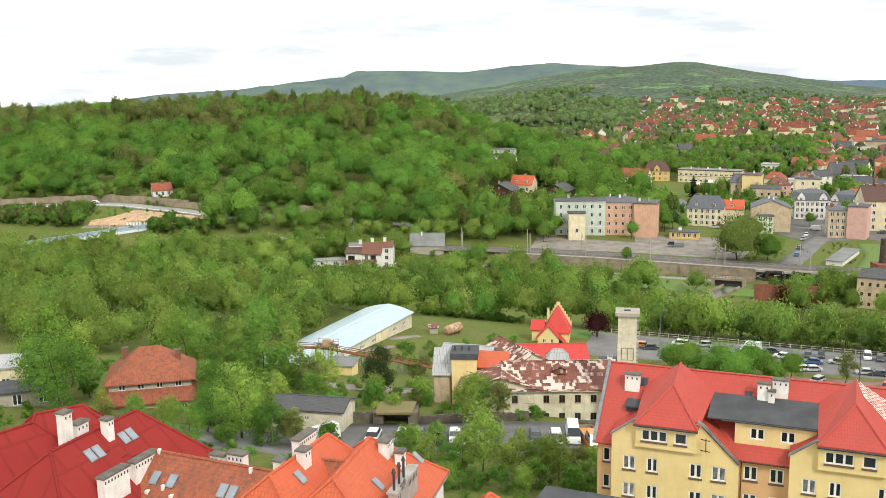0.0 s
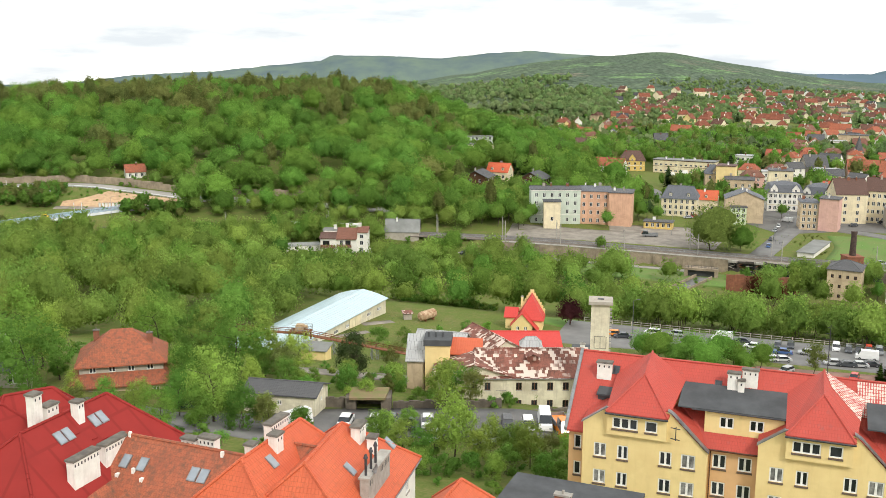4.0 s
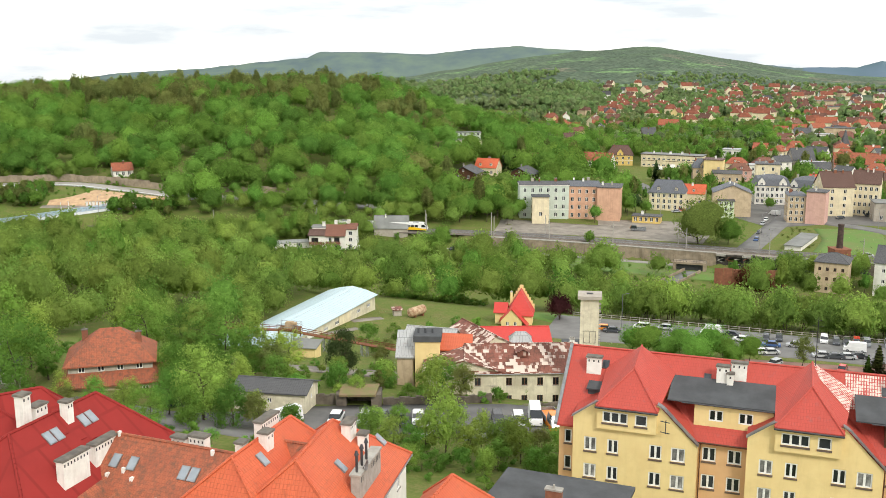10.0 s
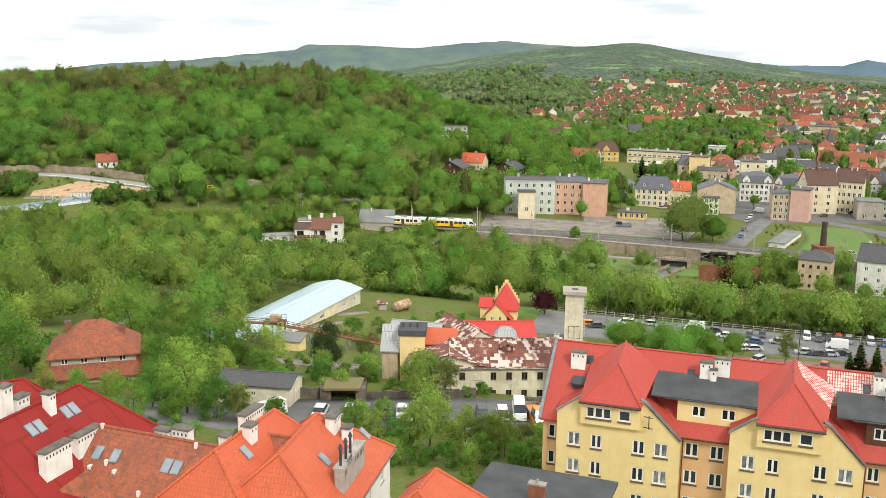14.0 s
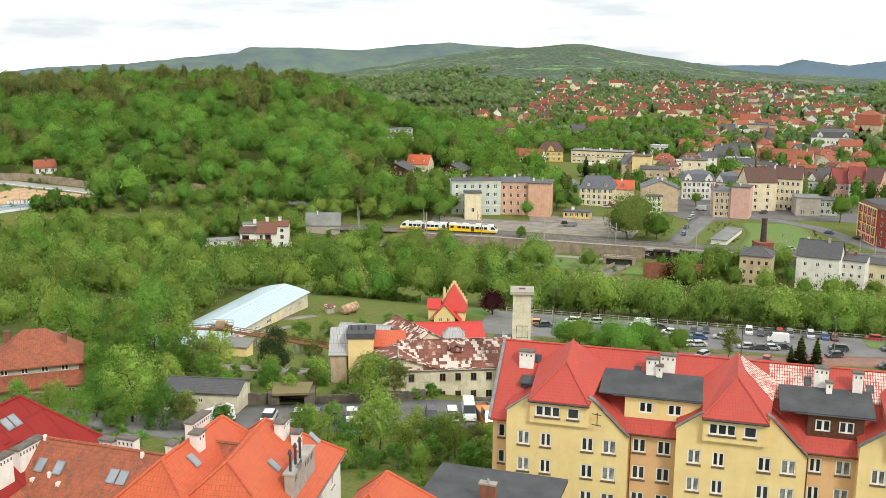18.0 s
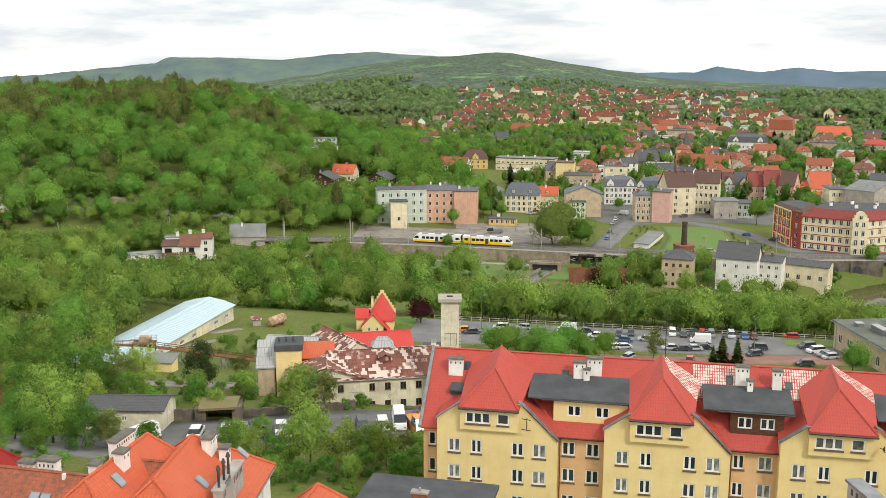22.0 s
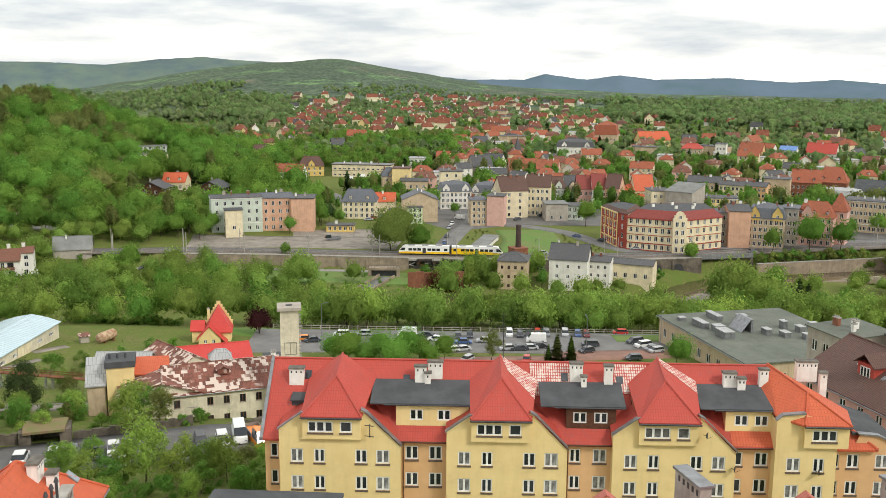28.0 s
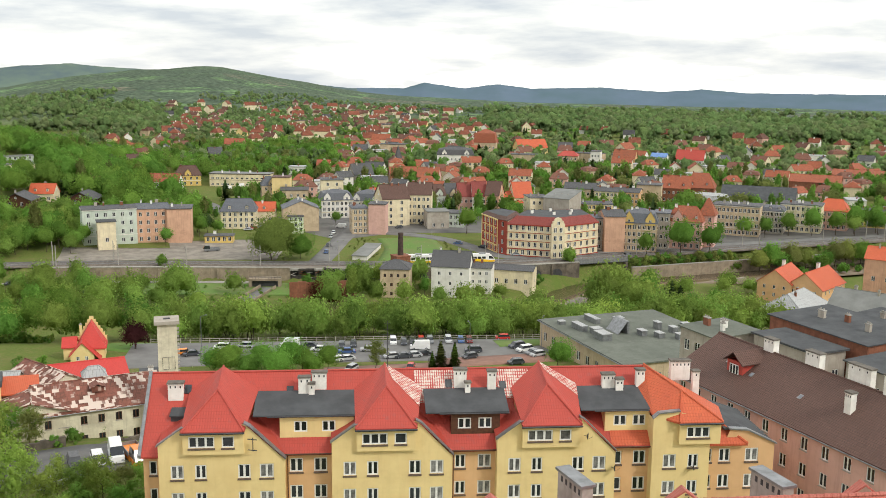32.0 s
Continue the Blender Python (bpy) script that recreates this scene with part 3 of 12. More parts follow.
def mesh_np(name, verts, faces, material, normals=None, smooth_shade=False, tint=None):
    """A mesh from arrays; faces all of one length."""
    me = bpy.data.meshes.new(name)
    verts = np.asarray(verts, np.float32)
    faces = np.asarray(faces, np.int32)
    k = faces.shape[1]
    me.vertices.add(len(verts))
    me.vertices.foreach_set("co", verts.ravel())
    me.loops.add(faces.size)
    me.loops.foreach_set("vertex_index", faces.ravel())
    me.polygons.add(len(faces))
    me.polygons.foreach_set("loop_start", np.arange(0, faces.size, k, dtype=np.int32))
    if smooth_shade:
        me.polygons.foreach_set("use_smooth", np.ones(len(faces), bool))
    me.materials.append(material)
    me.update(calc_edges=True)
    if normals is not None:
        me.attributes.new("custom_normal", "FLOAT_VECTOR", "POINT").data.foreach_set("vector", np.asarray(normals, np.float32).ravel())
    if tint is not None:
        me.attributes.new("tint", "FLOAT", "POINT").data.foreach_set("value", np.asarray(tint, np.float32))
    return me


gx = axis(-4700, -330, 480, 4700, 5.0)
gy = axis(-700, 40, 620, 4900, 5.0)
GX, GY = np.meshgrid(gx, gy)
GZ = ground_z(GX, GY)
nx, ny = len(gx), len(gy)
idx = np.arange(nx * ny).reshape(ny, nx)
gf = np.stack([idx[:-1, :-1], idx[:-1, 1:], idx[1:, 1:], idx[1:, :-1]], -1).reshape(-1, 4)
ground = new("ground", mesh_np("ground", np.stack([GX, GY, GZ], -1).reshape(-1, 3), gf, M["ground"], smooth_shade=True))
tagged(ground, "green valley and hillsides with grass and scrub", "ground", kind="structure")


def gz(x, y):
    return float(ground_z(x, y))


ROADS = []


def strip(name, pts, width, material, label, lift=0.12, kind="structure", cat="road", z=None, step=4.0):
    """A road or path draped along a line of points."""
    P = [Vector((*p, 0)) for p in pts]
    line = []
    for a, b in zip(P[:-1], P[1:]):
        n = max(1, int((b - a).length / step))
        line += [a.lerp(b, i / n) for i in range(n)]
    line.append(P[-1])
    for _ in range(3):
        line = [line[0]] + [(line[i - 1] + line[i] * 2 + line[i + 1]) / 4 for i in range(1, len(line) - 1)] + [line[-1]]
    ROADS.append((np.array([q[:2] for q in line]), width / 2))
    vs, fs = [], []
    k = max(1, int(math.ceil(width / 3.0))) if z is None else 1
    for i, p in enumerate(line):
        t = (line[min(i + 1, len(line) - 1)] - line[max(i - 1, 0)]).normalized()
        s = Vector((-t.y, t.x, 0)) * width / 2
        row = []
        for c in range(k + 1):
            q = p + s * (1 - 2 * c / k)
            row.append((q.x, q.y, (gz(q.x, q.y) if z is None else z) + lift))
        vs += row + [(*row[0][:2], row[0][2] - 0.5), (*row[-1][:2], row[-1][2] - 0.5)]
    w = k + 3
    for i in range(len(line) - 1):
        a, b = w * i, w * i + w
        fs += [(a + c, a + c + 1, b + c + 1, b + c) for c in range(k)]
        fs += [(a, b, b + k + 1, a + k + 1), (a + k, a + k + 2, b + k + 2, b + k)]
    ob = new(name, mesh_np(name, vs, fs, material))
    return tagged(ob, label, cat, kind=kind)


# far mountain ridges, behind everything
def mountain_range(name, label, a0, a1, d0, d1, height, material, wob):
    az = np.radians(np.arange(a0, a1, 0.2))
    k = np.linspace(0, 1, 10)
    A, K = np.meshgrid(az, k)
    D = d0 + (d1 - d0) * K
    hgt = height(np.degrees(A))
    n = np.array([[noise.noise((float(a) * 60, float(q) * 3, 2.0)) + 0.6 * noise.noise((float(a) * 210, float(q) * 6, 7.0)) for a in az] for q in k])
    Z = -100 + (hgt + 100) * np.sin(K * math.pi / 2) ** 0.8 + wob * n * K
    v = np.stack([-np.sin(A) * D, np.cos(A) * D, Z], -1).reshape(-1, 3)
    w = len(az)
    i = np.arange(len(k) * w).reshape(len(k), w)
    f = np.stack([i[:-1, :-1], i[:-1, 1:], i[1:, 1:], i[1:, :-1]], -1).reshape(-1, 4)
    ob = new(name, mesh_np(name, v, f, material, smooth_shade=True))
    return tagged(ob, label, "mountains", kind="structure")


mountain_range("backdrop_mountains", "hazy blue-green wooded ridge with pale meadows", -23.5, 45, 4150, 4650, lambda az: ridge(az) * 1.04 + 2, M["far_haze_ridge"], 3.0)
mountain_range("backdrop_mountains", "hazy blue mountains on the horizon", -64, -21.5, 4200, 4700, lambda az: ridge(az) * 1.05 + 2, M["far_haze_blue"], 3.0)

# ---- builders ----
def part(name, bm, material, parent, label="", at=None):
    """Links a bmesh (or a finished mesh) as one mesh object under a thing or part."""
    if isinstance(bm, bpy.types.Mesh):
        me = bm
    else:
        me = bpy.data.meshes.new(name)
        auto_uv(bm)
        bm.normal_update()
        bm.to_mesh(me)
        bm.free()
        for m in material if isinstance(material, (list, tuple)) else [material]:
            me.materials.append(m)
    ob = new(name, me)
    if parent:
        ob.parent = parent
    if at is not None:
        ob.matrix_basis = at
    return tagged(ob, label)


def auto_uv(bm):
    """Metres along the level line of each face and up its slope."""
    lay = bm.loops.layers.uv.verify()
    up = Vector((0, 0, 1))
    for f in bm.faces:
        n = f.normal if f.normal.length > 0.1 else up
        f.normal_update()
        n = f.normal
        a = up.cross(n)
        a = a.normalized() if a.length > 0.02 else Vector((1, 0, 0))
        b = n.cross(a)
        for lo in f.loops:
            lo[lay].uv = (lo.vert.co.dot(a), lo.vert.co.dot(b))


def face(bm, pts, mi=0):
    f = bm.faces.new([bm.verts.new(p) for p in pts])
    f.material_index = mi
    return f


def box(bm, x0, x1, y0, y1, z0, z1, mi=0, m=None, taper=0.0):
    """A box; taper draws the top in."""
    t = taper
    p = [(x0, y0, z0), (x1, y0, z0), (x1, y1, z0), (x0, y1, z0), (x0 + t, y0 + t, z1), (x1 - t, y0 + t, z1), (x1 - t, y1 - t, z1), (x0 + t, y1 - t, z1)]
    v = [bm.verts.new(m @ Vector(q) if m else q) for q in p]
    for q in ((3, 2, 1, 0), (4, 5, 6, 7), (0, 1, 5, 4), (1, 2, 6, 5), (2, 3, 7, 6), (3, 0, 4, 7)):
        bm.faces.new([v[i] for i in q]).material_index = mi
    return v


def tube(bm, a, b, r0, r1=None, n=8, mi=0, cap=True):
    r1 = r0 if r1 is None else r1
    a, b = Vector(a), Vector(b)
    q = (b - a).to_track_quat("Z", "Y")
    ra = [bm.verts.new(a + q @ Vector((r0 * math.cos(i * 2 * math.pi / n), r0 * math.sin(i * 2 * math.pi / n), 0))) for i in range(n)]
    rb = [bm.verts.new(b + q @ Vector((r1 * math.cos(i * 2 * math.pi / n), r1 * math.sin(i * 2 * math.pi / n), 0))) for i in range(n)]
    for i in range(n):
        bm.faces.new((ra[i], ra[(i + 1) % n], rb[(i + 1) % n], rb[i])).material_index = mi
    if cap:
        bm.faces.new(rb).material_index = mi
        bm.faces.new(ra[::-1]).material_index = mi


def slab(bm, pts, th, mi=0):
    """A roof plane (any planar polygon, seen from above counter-clockwise) with thickness below it."""
    n = (Vector(pts[1]) - Vector(pts[0])).cross(Vector(pts[2]) - Vector(pts[0])).normalized()
    if n.z < 0:
        pts, n = pts[::-1], -n
    top = [bm.verts.new(p) for p in pts]
    bot = [bm.verts.new(Vector(p) - Vector((0, 0, th))) for p in pts]
    bm.faces.new(top).material_index = mi
    bm.faces.new(bot[::-1]).material_index = mi
    k = len(pts)
    for i in range(k):
        bm.faces.new((top[i], bot[i], bot[(i + 1) % k], top[(i + 1) % k])).material_index = mi


def wall_face(bm, o, ax, w, z0, z1, holes, depth=0.18, mi=0):
    """A wall from point o along ax, with holes (x, z, w, h) cut through to the depth of the reveals."""
    o, ax = Vector(o), Vector(ax)
    inw = Vector((-ax.y, ax.x, 0)) * depth
    xs = sorted({0.0, w, *[round(h[0], 3) for h in holes], *[round(h[0] + h[2], 3) for h in holes]})
    zs = sorted({z0, z1, *[round(h[1], 3) for h in holes], *[round(h[1] + h[3], 3) for h in holes]})
    for a, b in zip(xs[:-1], xs[1:]):
        for c, d in zip(zs[:-1], zs[1:]):
            mx, mz = (a + b) / 2, (c + d) / 2
            if any(h[0] < mx < h[0] + h[2] and h[1] < mz < h[1] + h[3] for h in holes):
                continue
            face(bm, [o + ax * a + Vector((0, 0, c)), o + ax * b + Vector((0, 0, c)), o + ax * b + Vector((0, 0, d)), o + ax * a + Vector((0, 0, d))], mi)
    for x, z, ww, hh in holes:
        c = [o + ax * x + Vector((0, 0, z)), o + ax * (x + ww) + Vector((0, 0, z)), o + ax * (x + ww) + Vector((0, 0, z + hh)), o + ax * x + Vector((0, 0, z + hh))]
        for i in range(4):
            p, q = c[i], c[(i + 1) % 4]
            face(bm, [p, p + inw, q + inw, q][::-1], mi)


WIN = {}


def window_mesh(w, h, sashes=2, frame_m="frame_white", bars=0, pane_m="glass", split=False):
    """Window set in the reveal: origin at its lower left corner on the wall's face, x along the wall, y inwards."""
    key = (round(w, 2), round(h, 2), sashes, frame_m, bars, pane_m, split)
    if key in WIN:
        return WIN[key]
    bm = bmesh.new()
    t, y0, y1 = (0.125 if w > 0.7 else 0.09) if split else 0.085, 0.06, 0.16
    box(bm, 0, w, y0, y1, 0, t)
    box(bm, 0, w, y0, y1, h - t, h)
    box(bm, 0, t, y0, y1, t, h - t)
    box(bm, w - t, w, y0, y1, t, h - t)
    for i in range(1, sashes):
        x = w * i / sashes
        box(bm, x - t * 0.85, x + t * 0.85, y0, y1, t, h - t)
    for i in range(bars):
        z = h * (0.68 if bars == 1 else (i + 1) / (bars + 1))
        box(bm, t, w - t, y0 + 0.01, y1 - 0.01, z - 0.025, z + 0.025)
    b2 = bmesh.new() if split else bm
    face(b2, [(t, 0.13, t), (w - t, 0.13, t), (w - t, 0.13, h - t), (t, 0.13, h - t)], 0 if split else 1)
    res = []
    for b, mats in ((bm, [M[frame_m], M[pane_m]]), *(((b2, [M[pane_m]]),) if split else ())):
        me = bpy.data.meshes.new("window")
        b.normal_update()
        b.to_mesh(me)
        b.free()
        for m in mats:
            me.materials.append(m)
        res.append(me)
    WIN[key] = res
    return res


SILL = {}


def add_window(parent, o, ax, x, z, w, h, sashes=2, frame_m="frame_white", bars=0, pane_m="glass", split=False, sill=None, name="window"):
    ax = Vector(ax)
    p = Vector(o) + ax * x + Vector((0, 0, z))
    m = Matrix.Translation(p) @ Matrix.Rotation(math.atan2(ax.y, ax.x), 4, "Z")
    mm = window_mesh(w, h, sashes, frame_m, bars, pane_m, split)
    ob = part(name, mm[0], None, parent, at=m)
    if split:
        part("pane", mm[1], None, ob)
    if sill:
        key = (round(w, 2), sill)
        if key not in SILL:
            bm = bmesh.new()
            box(bm, -0.06, w + 0.06, -0.09, 0.08, -0.19 if sill == "sill_dark" else -0.10, -0.004)
            me = bpy.data.meshes.new("sill")
            bm.to_mesh(me)
            bm.free()
            me.materials.append(M[sill])
            SILL[key] = me
        part("sill", SILL[key], None, ob)
    return ob


def spread(w, n, ww, margin=None):
    """Left edges of n windows spread along a wall of width w."""
    g = (w - n * ww) / (n + 0.6)
    return [g * 0.8 + i * (ww + g) for i in range(n)]


def chimney_bm(bm, x, y, z0, z1, w=0.9, d=0.6, pots=2):
    box(bm, x - w / 2, x + w / 2, y - d / 2, y + d / 2, z0, z1)
    box(bm, x - w / 2 - 0.08, x + w / 2 + 0.08, y - d / 2 - 0.08, y + d / 2 + 0.08, z1, z1 + 0.15, 1)
    for i in range(pots):
        xx = x + w * (i + 0.5) / pots - w / 2
        tube(bm, (xx, y, z1 + 0.15), (xx, y, z1 + 0.45), 0.12, 0.1, 6, 1)


def house(name, label, x, y, w, d, h, heading, roof="gable", rh=3.5, wall="cream_wall", cover="roof_oldtile", rows=2, cols=3, side=2, ww=1.3, wh=1.85,
          over=0.4, frame="frame_white", chim=1, z=None, cat="house", group="", base=0.9, sashes=2, split=False, sill=None, hip=0.5, dormers=0, attic=1,
          blank=(2,), plinth="grey_wall", floor_h=None, shop="", cornice=""):
    """A house: w along its heading, d deep, h to the eaves, rh of roof above them. Sides: 0 front (towards -y of the house), 1 right, 2 back, 3 left."""
    zz = min(gz(x, y), gz(x - d / 3, y - d / 3), gz(x + d / 3, y - d / 3)) if z is None else z
    root = tagged(new(name), label, cat, group)
    root.matrix_basis = pose(x, y, zz, 0, 0, heading)
    X, Y = w / 2, d / 2
    sides = [((-X, -Y, 0), (1, 0, 0), w, cols), ((X, -Y, 0), (0, 1, 0), d, side), ((X, Y, 0), (-1, 0, 0), w, cols), ((-X, Y, 0), (0, -1, 0), d, side)]
    bm = bmesh.new()
    fh = floor_h or (h - base * 0.6) / rows
    wins = []
    wh = min(wh, fh - 0.75) if fh > 1.7 else wh
    for k, (o, ax, ln, n) in enumerate(sides):
        holes = []
        if k not in blank and n:
            for r in range(rows):
                for a in spread(ln, n, ww):
                    zb = base + r * fh
                    if zb + wh < h - 0.1:
                        holes.append((a, zb, ww, wh))
        wall_face(bm, o, ax, ln, -2.5, h, holes)
        wins += [(o, ax, q) for q in holes]
    if roof in ("gable", "mono"):
        for s in (-1, 1):
            xx = s * X
            tri = [(xx, -Y, h), (xx, Y, h), (xx, 0, h + rh)] if roof == "gable" else [(xx, -Y, h), (xx, Y, h), (xx, Y, h + rh)]
            face(bm, tri if s > 0 else tri[::-1])
        if roof == "mono":
            face(bm, [(X, Y, h), (-X, Y, h), (-X, Y, h + rh), (X, Y, h + rh)])
    part("wall", bm, M[wall], root)
    if roof == "gable" and attic:
        for s, o, ax in ((1, (X, -Y, 0), (0, 1, 0)), (-1, (-X, Y, 0), (0, -1, 0))):
            if (1 if s > 0 else 3) in blank:
                continue
            a = min(0.9, ww)
            wins.append(((o[0] + s * 0.19, o[1], 0), ax, (Y - a / 2, h + rh * 0.18, a, min(1.2, rh * 0.35))))
    for o, ax, q in wins:
        add_window(root, o, ax, *q, sashes=sashes, frame_m=frame, split=split, sill=sill, pane_m="glass")
    bm = bmesh.new()
    e, t = over, 0.18
    sl = rh / Y
    if roof == "gable":
        ze = h - e * sl
        for s in (-1, 1):
            slab(bm, [(-X - e, s * (Y + e), ze + t), (X + e, s * (Y + e), ze + t), (X + e, 0, h + rh + t), (-X - e, 0, h + rh + t)], t)
        box(bm, -X - e, X + e, -0.14, 0.14, h + rh + t - 0.08, h + rh + t + 0.06)
    elif roof in ("hip", "halfhip"):
        k = Y * hip * 2
        ze = h - e * sl
        xr = max(0.3, X - k * 0.5)
        A, B, C, D = (-X - e, -Y - e, ze + t), (X + e, -Y - e, ze + t), (X + e, Y + e, ze + t), (-X - e, Y + e, ze + t)
        R1, R2 = (-xr, 0, h + rh + t), (xr, 0, h + rh + t)
        for q in ((A, B, R2, R1), (B, C, R2), (C, D, R1, R2), (D, A, R1)):
            slab(bm, list(q), t)
        if name != "town_house":
            bt = bmesh.new()
            for q in ((A, R1), (B, R2), (C, R2), (D, R1), (R1, R2)):
                tube(bt, q[0], q[1], 0.12, 0.12, 5)
            part("ridge_tiles", bt, M[cover], root)
    elif roof == "flat":
        slab(bm, [(-X - e, -Y - e, h + t), (X + e, -Y - e, h + t), (X + e, Y + e, h + t), (-X - e, Y + e, h + t)], 0.3)
    elif roof == "mono":
        slab(bm, [(-X - e, -Y - e, h + t), (X + e, -Y - e, h + t), (X + e, Y + e, h + rh + t), (-X - e, Y + e, h + rh + t)], t)
    elif roof == "mansard":
        i, hm = 1.2, rh * 0.7
        lo = [(-X - e, -Y - e, h + t), (X + e, -Y - e, h + t), (X + e, Y + e, h + t), (-X - e, Y + e, h + t)]
        up = [(-X + i, -Y + i, h + hm), (X - i, -Y + i, h + hm), (X - i, Y - i, h + hm), (-X + i, Y - i, h + hm)]
        for q in range(4):
            slab(bm, [lo[q], lo[(q + 1) % 4], up[(q + 1) % 4], up[q]], t)
        R1, R2 = (-X + Y, 0, h + rh), (X - Y, 0, h + rh)
        if X < Y + 0.5:
            R1, R2 = (-0.3, 0, h + rh), (0.3, 0, h + rh)
        for q in ((up[0], up[1], R2, R1), (up[1], up[2], R2), (up[2], up[3], R1, R2), (up[3], up[0], R1)):
            slab(bm, list(q), t)
    bmesh.ops.remove_doubles(bm, verts=bm.verts, dist=0.02)
    part("roof", bm, M[cover], root)
    if cornice:
        bm = bmesh.new()
        for o, ax, ln, n in sides:
            mm = Matrix.Translation(o) @ Matrix.Rotation(math.atan2(ax[1], ax[0]), 4, "Z")
            box(bm, -0.2, ln + 0.2, -0.22, -0.003, h - 0.5, h - 0.12, 0, mm)
            box(bm, -0.08, ln + 0.08, -0.1, -0.003, base + fh - 0.75, base + fh - 0.5, 0, mm)
        part("cornice", bm, M[cornice], root)
    for i in range(dormers):
        xx = -X + w * (i + 0.5) / dormers
        bm = bmesh.new()
        yf = -Y * (0.85 if roof != "mansard" else 1.0) + (0.5 if roof == "mansard" else 0)
        zf = h + (Y + yf) * (sl if roof != "mansard" else 1.0) + 0.3
        box(bm, xx - 0.65, xx + 0.65, yf, yf + 2.2, zf - 0.9, zf + 1.2)
        slab(bm, [(xx - 0.85, yf - 0.2, zf + 1.2), (xx, yf - 0.2, zf + 1.8), (xx, yf + 2.4, zf + 1.8), (xx - 0.85, yf + 2.4, zf + 1.2)], 0.1, 1)
        slab(bm, [(xx, yf - 0.2, zf + 1.8), (xx + 0.85, yf - 0.2, zf + 1.2), (xx + 0.85, yf + 2.4, zf + 1.2), (xx, yf + 2.4, zf + 1.8)], 0.1, 1)
        dm = part("dormer", bm, [M[wall], M[cover]], root)
        add_window(dm, (xx - 0.45, yf - 0.19, zf - 0.1), (1, 0, 0), 0, 0, 0.9, 1.1, 2, frame)
    rng = random.Random(int(x * 31 + y * 17))
    for i in range(chim):
        bm = bmesh.new()
        cx = -X * 0.7 + w * 0.7 * (i + rng.random() * 0.6) / max(1, chim)
        cy = rng.choice((-0.8, 0.8))
        zr = h + (rh - abs(cy) * sl if roof not in ("flat", "mono", "mansard") else (rh * 0.8 if roof == "mansard" else 0.1))
        chimney_bm(bm, cx, cy, zr - 0.5, zr + 1.5, rng.choice((0.6, 0.9, 1.3)), 0.55, rng.choice((1, 2, 3)))
        part("chimney", bm, [M[rng.choice(("brick_red", "white_paint", "grey_wall"))], M["concrete"]], root)
    return root


# ---- trees ----
def ico(sub):
    bm = bmesh.new()
    bmesh.ops.create_icosphere(bm, subdivisions=sub, radius=1)
    v = np.array([q.co[:] for q in bm.verts])
    f = np.array([[q.index for q in p.verts] for p in bm.faces])
    bm.free()
    return v, f


ICO = {0: ico(1), 1: ico(2)}


